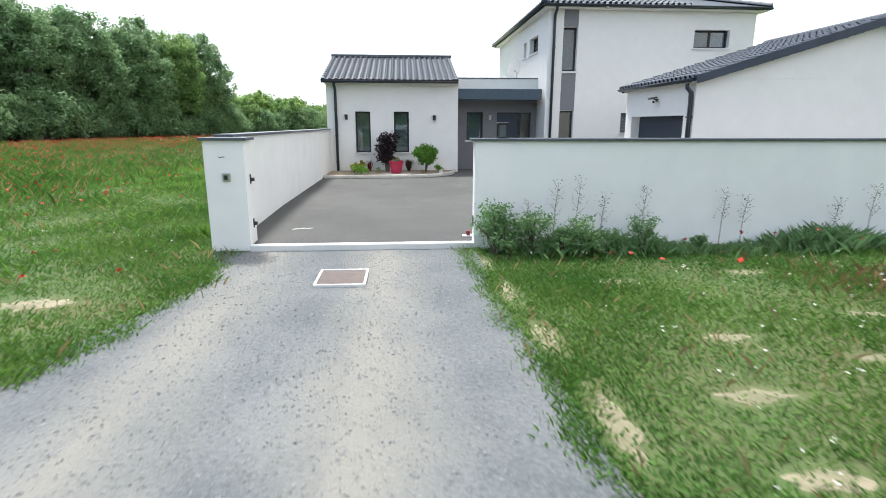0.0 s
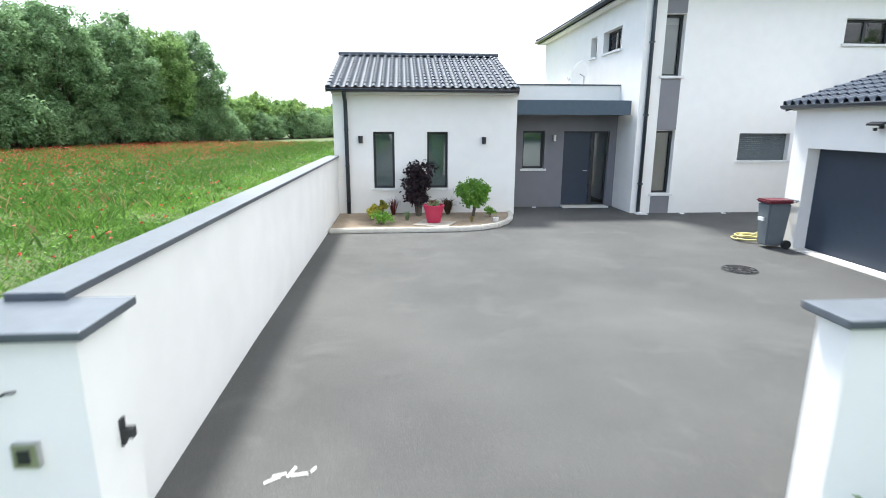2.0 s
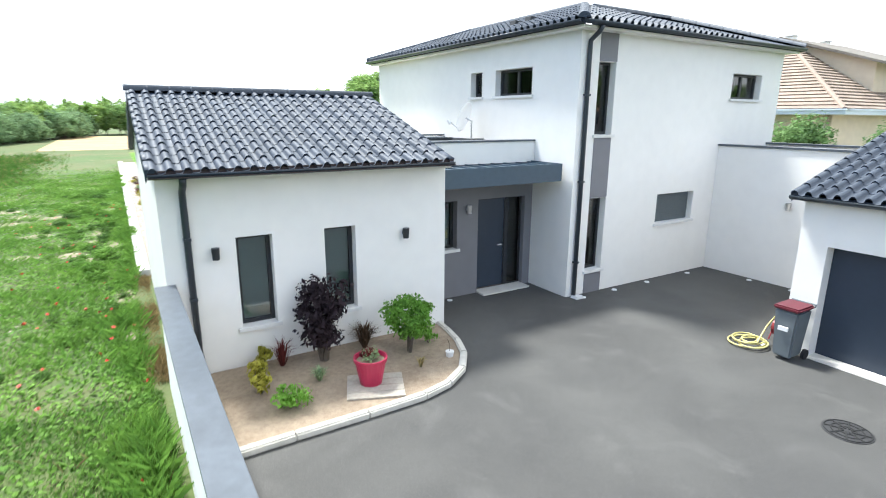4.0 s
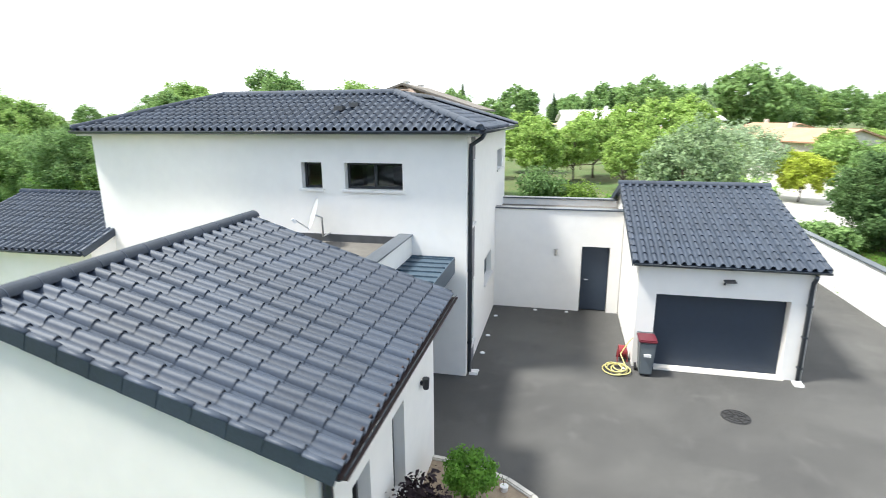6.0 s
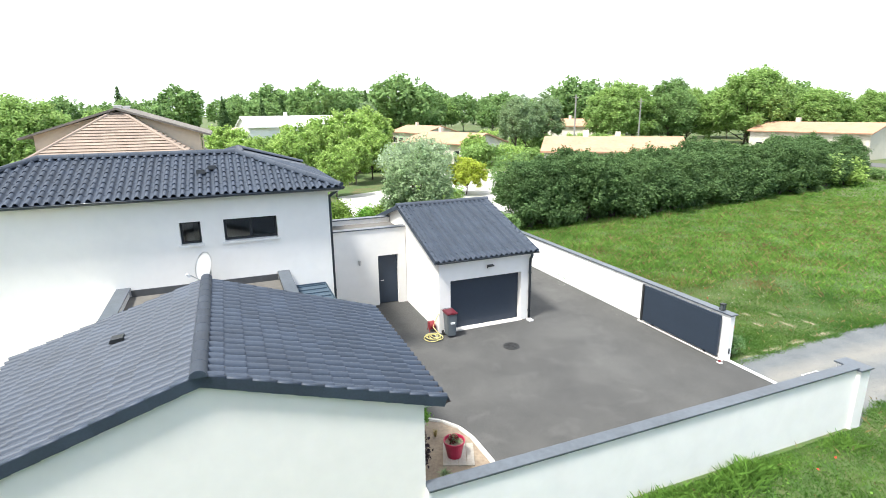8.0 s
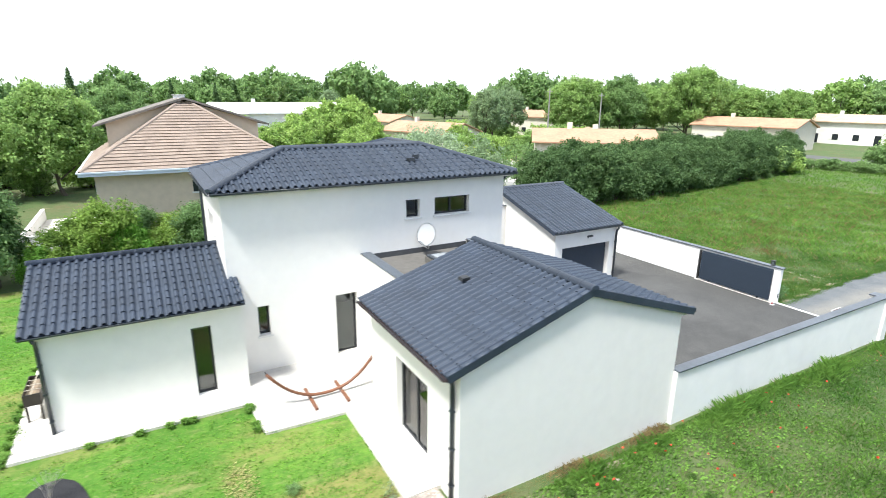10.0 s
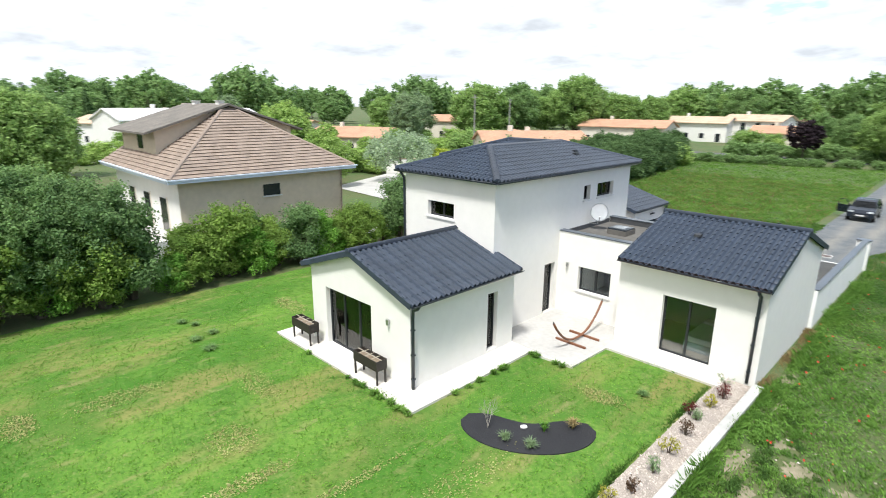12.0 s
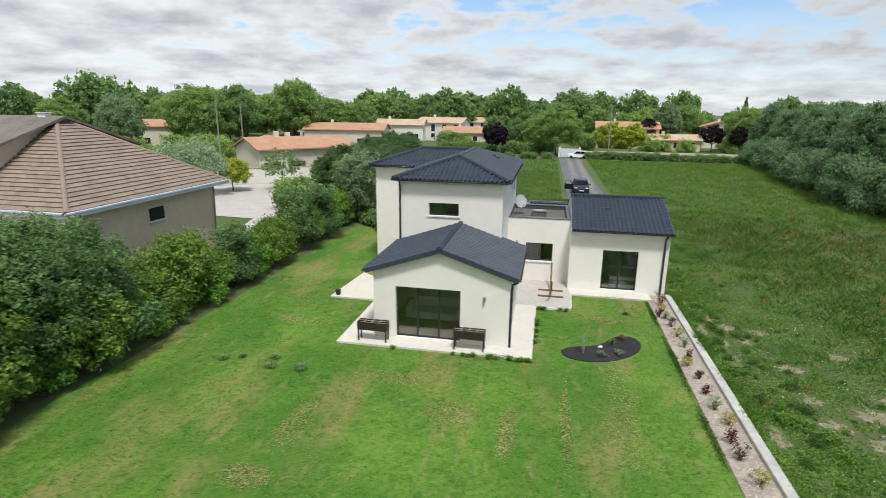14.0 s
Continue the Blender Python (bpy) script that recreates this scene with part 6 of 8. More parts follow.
def course_roof(owner, outlines, z0, k, step, mat, label):
    """Roof planes of overlapping flat courses, cut along hips and ridges."""
    roof_ob = new("roof", bpy.data.meshes.new("roof"))
    roof_ob.parent = owner
    tagged(roof_ob, label)
    total = bmesh.new()
    for poly in outlines:
        m = basis(poly[0], poly[1], z0, k)
        inv = m.inverted()
        nrm = Vector((-m[1][0], m[0][0], 0))
        uv = []
        for x, y in poly:
            d = Vector((x - poly[0][0], y - poly[0][1], 0))
            q = inv @ Vector((x, y, z0 + k * d.dot(nrm)))
            uv.append((q.x, q.y))
        vmax = max(v for _, v in uv)
        for r in range(int(math.ceil(vmax / step))):
            va, vb = r * step, min(vmax, (r + 1) * step + 0.06)
            # width of the plane at this course
            lo, hi = [], []
            for v in (va + 0.001, min(vb, vmax - 0.001)):
                us = []
                for i in range(len(uv)):
                    (a, b), (c, d) = uv[i], uv[(i + 1) % len(uv)]
                    if (b - v) * (d - v) <= 0 and abs(d - b) > 1e-6:
                        us.append(a + (c - a) * (v - b) / (d - b))
                if us:
                    lo.append(min(us))
                    hi.append(max(us))
            if len(lo) < 2:
                continue
            cells = max(1, int((hi[0] - lo[0]) / 0.33))
            for c in range(cells):
                f0, f1 = c / cells, (c + 1) / cells
                jit = 0.006 * math.sin(c * 12.9 + r * 7.1)
                p = [(lo[0] + (hi[0] - lo[0]) * f0, va, 0.07 + jit), (lo[0] + (hi[0] - lo[0]) * f1, va, 0.07 + jit), (lo[1] + (hi[1] - lo[1]) * f1, vb, 0.005), (lo[1] + (hi[1] - lo[1]) * f0, vb, 0.005)]
                t4 = [total.verts.new(m @ Vector(q)) for q in p]
                e2 = [total.verts.new(m @ Vector((q[0], q[1], q[2] - 0.07))) for q in p[:2]]
                total.faces.new(t4)
                total.faces.new([e2[0], e2[1], t4[1], t4[0]])
    bmesh.ops.recalc_face_normals(total, faces=total.faces)
    deck = bmesh.new()
    for poly in outlines:
        m = basis(poly[0], poly[1], z0, k)
        nrm = Vector((-m[1][0], m[0][0], 0))
        fs = []
        for x, y in poly:
            d = Vector((x - poly[0][0], y - poly[0][1], 0))
            fs.append((x, y, z0 + k * d.dot(nrm)))
        top = [deck.verts.new((x, y, z - 0.01)) for x, y, z in fs]
        bot = [deck.verts.new((x, y, z - 0.12)) for x, y, z in fs]
        deck.faces.new(top)
        deck.faces.new(bot[::-1])
        for i in range(len(fs)):
            j_ = (i + 1) % len(fs)
            deck.faces.new([bot[i], bot[j_], top[j_], top[i]])
    deck.to_mesh(roof_ob.data)
    deck.free()
    roof_ob.data.materials.append(mat)
    tm = bpy.data.meshes.new("roof_tiles")
    total.to_mesh(tm)
    total.free()
    tm.materials.append(mat)
    o = new("roof_tiles", tm)
    o.parent = roof_ob
    o["kind"] = "stuff"
    return roof_ob


nb = thing("neighbour_house", "beige rendered house with a steep brown tiled hip roof", "house")
boxpart("wall", (26.98, 3.4, -0.1, 39.0, 14.0, 4.3), M_NWALL, nb, "beige rendered walls")
NX0, NX1, NY0, NY1, NZ, NK = 26.4, 40.0, 2.75, 14.6, 4.38, 0.65
nh = (NY1 - NY0) / 2
course_roof(nb, [[(NX0, NY1), (NX0, NY0), (NX0 + nh, NY0 + nh)], [(NX0, NY0), (NX1, NY0), (NX1, NY0 + nh), (NX0 + nh, NY0 + nh)], [(NX1, NY1), (NX0, NY1), (NX0 + nh, NY0 + nh), (NX1, NY0 + nh)]], NZ, NK, 0.30, M_NTILE, "steep brown hip roof in flat tile courses")
ridge_nb = NZ + NK * nh
for a, b in (((NX0, NY0, NZ), (NX0 + nh, NY0 + nh, ridge_nb)), ((NX0, NY1, NZ), (NX0 + nh, NY0 + nh, ridge_nb)), ((NX0 + nh, NY0 + nh, ridge_nb), (NX1, NY0 + nh, ridge_nb))):
    bm = bmesh.new()
    tube(bm, [a, b], 0.12, 8)
    part("hip_cap", bm, M_NTILE, nb)
for d in ((NX0 - 0.1, NY0 - 0.1, NX0 + 0.02, NY1 + 0.1), (NX0 + 0.02, NY0 - 0.1, NX1, NY0 + 0.02), (NX0 + 0.02, NY1 - 0.02, NX1, NY1 + 0.1)):
    boxpart("fascia", (d[0], d[1], NZ - 0.22, d[2], d[3], NZ - 0.02), M_FASCIA, nb, "pale blue-white fascia board")
    boxpart("gutter", (d[0] - 0.08, d[1] - 0.08, NZ - 0.05, d[2] + 0.04, d[3] + 0.08, NZ + 0.02), M_FASCIA, nb)
boxpart("soffit", (NX0 + 0.03, NY0 + 0.03, NZ - 0.24, 39.0, NY1 - 0.03, NZ - 0.2), M_HOUSEW, nb)
for sy, yf in ((1, 13.3), (-1, 4.1)):
    mid = NY0 + nh
    ya, yb = min(mid, yf), max(mid, yf)
    bm = bmesh.new()
    prism(bm, [(mid, ridge_nb - 0.1), (yf, 6.75), (yf, 5.0), (mid, 5.0)], "x", 32.2, 39.0)
    dm = part("dormer", bm, M_NWALL, nb, "wide beige dormer under the ridge")
    bm = bmesh.new()
    prism(bm, [(mid, ridge_nb + 0.12), (yf + sy * 0.7, 6.62), (yf + sy * 0.7, 6.5), (mid, ridge_nb - 0.02)], "x", 31.7, 39.5)
    part("dormer_roof", bm, M_NMOSS, dm, "weathered grey-brown tiles")
    boxpart("dormer_window", (34.6, yf - 0.03, 5.5, 35.6, yf + 0.03, 6.4), M_DARKWIN, dm)
for y in (8.0,):
    w_ = boxpart("window", (26.94, y, 2.9, 26.98, y + 1.1, 3.58), M_DARKWIN, nb, "small dark window")
    boxpart("sill", (26.86, y - 0.08, 2.81, 26.98, y + 1.18, 2.89), M_SILL, w_)
for y in (5.6, 11.8):
    boxpart("base_band", (26.94, y - 1.2, -0.1, 26.978, y + 1.2, 0.6), M_CREAM, nb)
for x in (29.0, 32.0, 35.0):
    w_ = boxpart("window", (x, 14.0, 1.0, x + 1.2, 14.04, 3.0), M_DARKWIN, nb, "arched ground floor window")
    boxpart("surround", (x - 0.1, 14.0, 0.9, x - 0.002, 14.06, 3.1), M_CREAM, w_)
for x, y in ((33.0, 8.75), (37.0, 8.8)):
    c_ = boxpart("chimney", (x - 0.25, y - 0.2, ridge_nb - 0.3, x + 0.25, y + 0.2, ridge_nb + 0.24), M_HOUSEW, nb, "short white chimney", 0.02)
    boxpart("chimney_cap", (x - 0.3, y - 0.25, ridge_nb + 0.242, x + 0.3, y + 0.25, ridge_nb + 0.29), M_HOUSEW, c_)
bm = bmesh.new()
tube(bm, [(26.4, 3.2, 4.3), (26.85, 3.5, 4.1), (26.92, 3.55, 0)], 0.05, 8)
part("downpipe", bm, M_NTILE, nb)
boxpart("wall", (26.99, 14.002, -0.1, 39.0, 14.012, 4.14), M_HOUSEW, nb, "whitewashed garden wall of the house")
ter = thing("neighbour_terrace", "white walled terrace beside the neighbouring house", "terrace", at=(31, 15.6, -0.08))
boxpart("slab", (-4.5, -1.4, 0, 4, 2.2, 0.5), M_CONC, ter)
for d in ((-4.5, 2.0, 4, 2.2), (-4.5, -1.4, -4.3, 2.0)):
    boxpart("parapet", (d[0], d[1], 0.5, d[2], d[3], 1.25), M_HOUSEW, ter)


# ---- houses along the street ----
def bungalow(x, y, turn, w, d, h, roof_mat, wall_mat, label, storeys=1):
    ob = thing("bungalow", label, "house", "houses along the street", at=(x, y, -0.2))
    ob.rotation_euler = (0, 0, radians(turn))
    boxpart("wall", (-w / 2, -d / 2, 0, w / 2, d / 2, h), wall_mat, ob)
    k = 0.3
    bm = bmesh.new()
    prism(bm, [(-d / 2 - 0.5, h - 0.15), (0, h + k * d / 2), (d / 2 + 0.5, h - 0.15), (d / 2 + 0.5, h + 0.03), (0, h + k * d / 2 + 0.2), (-d / 2 - 0.5, h + 0.03)], "x", -w / 2 - 0.4, w / 2 + 0.4)
    part("roof", bm, roof_mat, ob)
    for gx_ in (-w / 2, w / 2 - 0.2):
        bm = bmesh.new()
        prism(bm, [(-d / 2, h), (d / 2, h), (0, h + k * d / 2)], "x", gx_, gx_ + 0.2)
        part("gable", bm, wall_mat, ob)
    n_ = max(2, int(w / 3.2))
    for s in range(storeys):
        for i in range(n_):
            xx = -w / 2 + (i + 0.5) * w / n_
            for sy in (-1, 1):
                z0 = 0.9 + s * 2.6 if (i + s) % 3 else 0.1 + s * 2.6
                w_ = boxpart("window", (xx - 0.55, sy * d / 2 - 0.03, z0, xx + 0.55, sy * d / 2 + 0.03, 2.1 + s * 2.6), M_DARKWIN, ob)
                for sx in (-1, 1):
                    boxpart("shutter", (xx + sx * 0.85 - 0.27, sy * d / 2 - 0.05, z0, xx + sx * 0.85 + 0.27, sy * d / 2 + 0.05, 2.1 + s * 2.6), M_FENCE if (int(x) % 2) else wall_mat, w_)
    boxpart("chimney", (w * 0.2 - 0.3, -0.3, h + k * d / 2 - 0.2, w * 0.2 + 0.3, 0.3, h + k * d / 2 + 0.9), wall_mat, ob)
    return ob


for b in ((41.5, -37.5, 52, 14, 8, 3.8, M_ROOF_OR, M_CREAM, "low cream bungalow with an orange canal tile roof", 1), (46, -42, 142, 11, 7, 3.6, M_ROOF_OR, M_CREAM, "low cream bungalow with an orange canal tile roof", 1),
          (54.8, -92.5, 7, 19, 9, 4.1, M_ROOF_OR, M_CREAM, "long cream house with an orange tiled roof", 1), (50, -122, 5, 15, 9, 4.6, M_ROOF_PALE, M_HOUSEW, "white two-storey house with a pale tiled roof", 1),
          (38, -128, -8, 14, 9, 5.2, M_ROOF_PALE, M_HOUSEW, "white two-storey house with a pale tiled roof", 2), (28, -115, 4, 14, 9, 3.0, M_ROOF_OR, M_CREAM, "low cream bungalow with an orange canal tile roof", 1),
          (34, -150, 4, 14, 9, 5.0, M_ROOF_PALE, M_HOUSEW, "white two-storey house with a pale tiled roof", 2),
          (-13, -114, -3, 15, 9, 5.0, M_ROOF_OR, M_CREAM, "cream house with an orange tiled roof", 2), (-22.5, -105, 6, 11, 7, 2.7, M_ROOF_PALE, M_NWALL, "low stone outbuilding with a pale tiled roof", 1),
          (-37, -122, 80, 9, 8, 5.4, M_ROOF_OR, M_HOUSEW, "two-storey white house with an orange tiled roof", 2), (76, -33, 20, 15, 9, 3.2, M_ROOF_OR, M_CREAM, "low cream bungalow with a red-orange tiled roof", 1),
          (108, -15, 98, 28, 12, 5.6, M_SILL, M_HOUSEW, "long low white hall beyond the gardens", 1), (122, -6, 20, 14, 9, 4.6, M_ROOF_PALE, M_HOUSEW, "white house with a pale tiled roof", 1),
          (92, -20, 70, 13, 9, 3.2, M_ROOF_PALE, M_HOUSEW, "low white bungalow with a pale tiled roof", 1), (115, -42, 10, 16, 9, 3.4, M_ROOF_OR, M_CREAM, "low cream bungalow with an orange canal tile roof", 1),
          (98, -75, 30, 15, 9, 4.6, M_ROOF_OR, M_CREAM, "cream house with an orange tiled roof", 1), (75, -118, -12, 16, 9, 4.0, M_ROOF_PALE, M_HOUSEW, "white house with a pale tiled roof", 1), (140, -25, 40, 16, 10, 5.0, M_ROOF_PALE, M_CREAM, "cream house with a pale tiled roof", 1)):
    bungalow(*b)
gw = thing("garden_wall", "pale rendered garden wall beside the neighbouring plot", "wall", at=(42.0, -23.7, -0.1))
gw.rotation_euler = (0, 0, radians(37.6))
boxpart("wall_body", (-9.0, -0.1, 0, 9.0, 0.1, 1.9), M_HOUSEW, gw)
boxpart("coping", (-9.05, -0.16, 1.902, 9.05, 0.16, 1.98), M_ROOF_PALE, gw)
sheet("neighbour_drive", [(24.0, -9.5), (34.9, -28.8), (49.0, -18.0), (44, -7), (30, -6), (27.5, 3.5), (24.6, 3.0)], -0.07, M_SLAB, "grey gravelled drive of the neighbouring plot", "driveway")
sheet("stubble_field", [(-8, 66), (60, 66), (60, 114), (-8, 114)], -0.06, M_STUBBLE, "pale tan stubble field beyond the meadow", "field")
sheet("street", [(-200, -86), (200, -86), (200, -80.5), (-200, -80.5)], -0.17, M_ROAD, "asphalt street beyond the meadow", "road")
fg = thing("far_gate", "pale grey panel gate between white posts", "gate", at=(2.2, -77.5, -0.2))
boxpart("panel", (-1.7, -0.05, 0.05, 1.7, 0.05, 1.75), M_FASCIA, fg)
for sx in (-1, 1):
    boxpart("gate_post", (sx * 1.95 - 0.2, -0.2, 0, sx * 1.95 + 0.2, 0.2, 2.0), M_HOUSEW, fg)
fw = thing("street_wall", "low pale wall along the street", "wall", at=(0, -78.8, -0.2))
boxpart("wall_body", (-34, -0.12, 0, -0.2, 0.12, 1.3), M_CREAM, fw)
for x, y, h in ((-5.9, -84, 10.5), (-33, -70, 7), (58, -44.3, 10.2), (64.5, -61.8, 9.8)):
    up = thing("utility_pole", "tall grey utility pole by the street", "utility pole", "utility poles", at=(x, y, -0.2))
    bm = bmesh.new()
    tube(bm, [(0, 0, 0), (0, 0, h)], 0.14, 8, 0.09)
    part("pole", bm, M_POLE, up)
    boxpart("crossarm", (-0.6, -0.05, h - 0.5, 0.6, 0.05, h - 0.4), M_POLE, up)
pf = tagged(new("paddock_fence"), "brown wooden post and rail fence", "fence")
for i in range(14):
    x, y = 60 + i * 1.2, -1 - i * 1.5
    boxpart("post", (x - 0.06, y - 0.06, -0.1, x + 0.06, y + 0.06, 1.2), M_FENCE, pf)
for z in (0.5, 0.95):
    bm = bmesh.new()
    tube(bm, [(60, -1, z), (75.6, -20.5, z)], 0.05, 6)
    part("rail", bm, M_FENCE, pf)
pf2 = tagged(new("paddock_fence"), "brown wooden post and rail fence", "fence")
for i in range(12):
    boxpart("post", (44 + i * 2 - 0.06, 27.94, -0.1, 44 + i * 2 + 0.06, 28.06, 1.2), M_FENCE, pf2)
for z in (0.5, 0.95):
    bm = bmesh.new()
    tube(bm, [(44, 28, z), (66, 28, z)], 0.05, 6)
    part("rail", bm, M_FENCE, pf2)

# ---- parked car on the track ----
car = thing("car", "dark hatchback with an open door on the gravel", "car", at=(2.35, -29.3, -0.185))
outline = [(-2.0, 0.35), (-2.03, 0.75), (-1.9, 1.0), (-1.72, 1.42), (-1.2, 1.5), (0.0, 1.5), (0.35, 1.42), (0.95, 1.02), (1.75, 0.88), (2.0, 0.7), (2.03, 0.35)]
bm = bmesh.new()
secs = []
for x, s in ((-0.86, 0.9), (-0.8, 1.0), (0.8, 1.0), (0.86, 0.9)):
    secs.append([bm.verts.new((x * (1.0 if z < 1.05 else 0.8), yy * (1.0 if abs(x) < 0.83 else 0.985), z)) for yy, z in outline])
for a, b in zip(secs, secs[1:]):
    for k in range(len(outline)):
        kk = (k + 1) % len(outline)
        bm.faces.new([a[k], a[kk], b[kk], b[k]])
bm.faces.new(secs[0])
bm.faces.new(secs[-1][::-1])
bmesh.ops.bevel(bm, geom=bm.edges[:], offset=0.02, segments=1, affect='EDGES')
part("body", bm, M_CARP, car)
bm = bmesh.new()
f = [bm.verts.new(p) for p in ((-0.62, 0.41, 1.41), (0.62, 0.41, 1.41), (0.78, 0.98, 1.035), (-0.78, 0.98, 1.035))]
bm.faces.new(f)
bmesh.ops.solidify(bm, geom=bm.faces[:], thickness=-0.03)
part("windscreen", bm, M_CARG, car)
for sx in (-1, 1):
    bm = bmesh.new()
    fs = [bm.verts.new((sx * q[0], q[1], q[2])) for q in ((0.70, -1.5, 1.38), (0.70, 0.25, 1.4), (0.855, 0.7, 1.06), (0.855, -1.7, 1.06))]
    bm.faces.new(fs)
    bmesh.ops.solidify(bm, geom=bm.faces[:], thickness=0.03)
    part("side_window", bm, M_CARG, car)
    bm = bmesh.new()
    box(bm, sx * 0.62 - 0.18, 1.86, 0.68, sx * 0.62 + 0.18, 2.02, 0.84)
    bmesh.ops.bevel(bm, geom=bm.edges[:], offset=0.04, segments=2, affect='EDGES')
    part("headlight", bm, M_LAMPG, car, "clear headlight")
    bm = bmesh.new()
    box(bm, sx * 0.98 - 0.09, 0.55, 0.98, sx * 0.98 + 0.09, 0.68, 1.12)
    bmesh.ops.bevel(bm, geom=bm.edges[:], offset=0.03, segments=2, affect='EDGES')
    part("mirror", bm, M_CARP, car)
    for yy in (-1.3, 1.32):
        bm = bmesh.new()
        tube(bm, [(sx * 0.68, yy, 0.31), (sx * 0.9, yy, 0.31)], 0.31, 22)
        wheel = part("wheel", bm, M_RUBBER, car)
        bm = bmesh.new()
        tube(bm, [(sx * 0.89, yy, 0.31), (sx * 0.91, yy, 0.31)], 0.2, 16)
        part("rim", bm, M_CHROME, wheel)
boxpart("grille", (-0.5, 2.02, 0.42, 0.5, 2.045, 0.6), M_FRAME, car)
boxpart("number_plate", (-0.26, 2.047, 0.44, 0.26, 2.055, 0.55), M_SILL, car)
bm = bmesh.new()
box(bm, 0, -1.05, 0.4, 0.07, 0, 1.0)
dr_ = part("door", bm, M_CARP, car, "open front door")
dr_.matrix_local = pose(0.86, 0.62, 0, 0, 0, 62)
bm = bmesh.new()
tube(bm, [(0.035, -1.02, 1.0), (0.0, -0.9, 1.42), (0.0, -0.45, 1.42), (0.035, -0.03, 1.0)], 0.03, 6)
part("window_frame", bm, M_CARP, dr_)
boxpart("seat", (0.1, -0.6, 0.45, 0.6, -0.1, 1.15), M_RUBBER, car)

wc = thing("white_car", "small white hatchback parked across the end of the track", "car", at=(0.7, -75.6, -0.19))
bm = bmesh.new()
sides = [[bm.verts.new((x, y * (1.0 if z < 0.95 else 0.82), z)) for x, z in ((-1.9, 0.3), (-1.95, 0.8), (-1.75, 1.0), (-1.5, 1.42), (-0.9, 1.5), (0.2, 1.48), (0.95, 1.0), (1.75, 0.86), (1.92, 0.65), (1.92, 0.3))] for y in (-0.82, 0.82)]
for k in range(10):
    bm.faces.new([sides[0][k], sides[0][(k + 1) % 10], sides[1][(k + 1) % 10], sides[1][k]])
bm.faces.new(sides[0])
bm.faces.new(sides[1][::-1])
bmesh.ops.recalc_face_normals(bm, faces=bm.faces)
bmesh.ops.bevel(bm, geom=bm.edges[:], offset=0.03, segments=1, affect='EDGES')
part("body", bm, M_DISH, wc)
for sy in (-1, 1):
    for xa, xb, xc, xd in ((-1.55, -0.5, -0.5, -1.4), (-0.42, 0.75, 0.2, -0.42)):
        bm = bmesh.new()
        lo, hi = sy * 0.81, sy * 0.69
        bm.faces.new([bm.verts.new(p_) for p_ in ((xa, lo, 0.98), (xb, lo, 0.98), (xc, hi, 1.4), (xd, hi, 1.4))])
        bmesh.ops.solidify(bm, geom=bm.faces[:], thickness=0.04)
        part("side_window", bm, M_CARG, wc)
    for xx in (-1.2, 1.22):
        bm = bmesh.new()
        tube(bm, [(xx, sy * 0.66, 0.3), (xx, sy * 0.85, 0.3)], 0.3, 18)
        part("wheel", bm, M_RUBBER, wc)

# ---- trees, hedges and woods ----
rnd = random.Random(17)


def spread_copies(templates, places, vary=0.15, z=-0.2):
    """Sets copies of the templates at (x, y, scale); the first of each kind is the template itself."""
    used = set()
    for i, (x, y, s) in enumerate(places):
        t = templates[rnd.randrange(len(templates))] if i >= len(templates) else templates[i]
        sc = s * rnd.uniform(1 - vary, 1 + vary)
        m = pose(x, y, z, 0, 0, rnd.uniform(0, 360)) @ Matrix.Diagonal((sc, sc, sc * rnd.uniform(0.92, 1.08), 1))
        if t.name not in used:
            used.add(t.name)
            t.matrix_basis = m
        else:
            copy_thing(t, m)


def along(line, step, jitter):
    out = []
    for (x0, y0), (x1, y1) in zip(line, line[1:]):
        n_ = max(1, int(math.hypot(x1 - x0, y1 - y0) / step))
        for i in range(n_):
            f_ = (i + rnd.random() * 0.6) / n_
            out.append((x0 + (x1 - x0) * f_ + rnd.uniform(-jitter, jitter), y0 + (y1 - y0) * f_ + rnd.uniform(-jitter, jitter)))
    return out


wood = [grow_tree("wood_tree", "tall dense green oak at the wood edge", 200 + i, 12.5, 3.7, (M_LEAF_WOOD, M_LEAF_WOOD, M_LEAF_DARK)[i], 0.5, 0.15, 420, 24, flat=1.15, group="trees of the wood") for i in range(3)]
edge = [(-35, -82), (-32, -60), (-29, -40), (-26.5, -25), (-31, 0), (-37, 30), (-31, 48), (-25, 64)]
def wood_size(y):
    return float(np.interp(y, [-30, 0, 25, 31, 37, 47, 54, 64], [0.92, 0.95, 1.1, 1.18, 1.31, 1.31, 1.26, 1.1]))


spots = [(x, y, wood_size(y)) for x, y in along(edge, 4.8, 0.9)] + [(x - 5, y + 2, 1.08 * wood_size(y)) for x, y in along(edge, 6.0, 1.2)] + [(x - 11, y + 3, 1.1 * wood_size(y)) for x, y in along(edge, 8.0, 1.2)]
spread_copies(wood, spots)
under = [grow_shrub("wood_bush", "dense green bush under the wood edge", 210 + i, 3.0, 1.9, M_LEAF_WOOD, 0.1, 520, 10, 5, group="bushes of the wood edge", category="bush", low=0.05) for i in range(2)]
spread_copies(under, [(x + 2.4, y, 1.25) for x, y in along(edge, 2.1, 0.6)] + [(x + 2.0, y - 2.0, 1.1) for x, y in along([(-25, 64), (-15, 90), (-6, 120)], 2.6, 0.6)])
lightb = [grow_tree("light_tree", "green young tree in the hedgerow", 220 + i, 6.0, 2.8, (M_LEAF_MID, M_LEAF_DARK)[i], 0.15, 0.17, 330, 14, group="hedgerow trees") for i in range(2)]
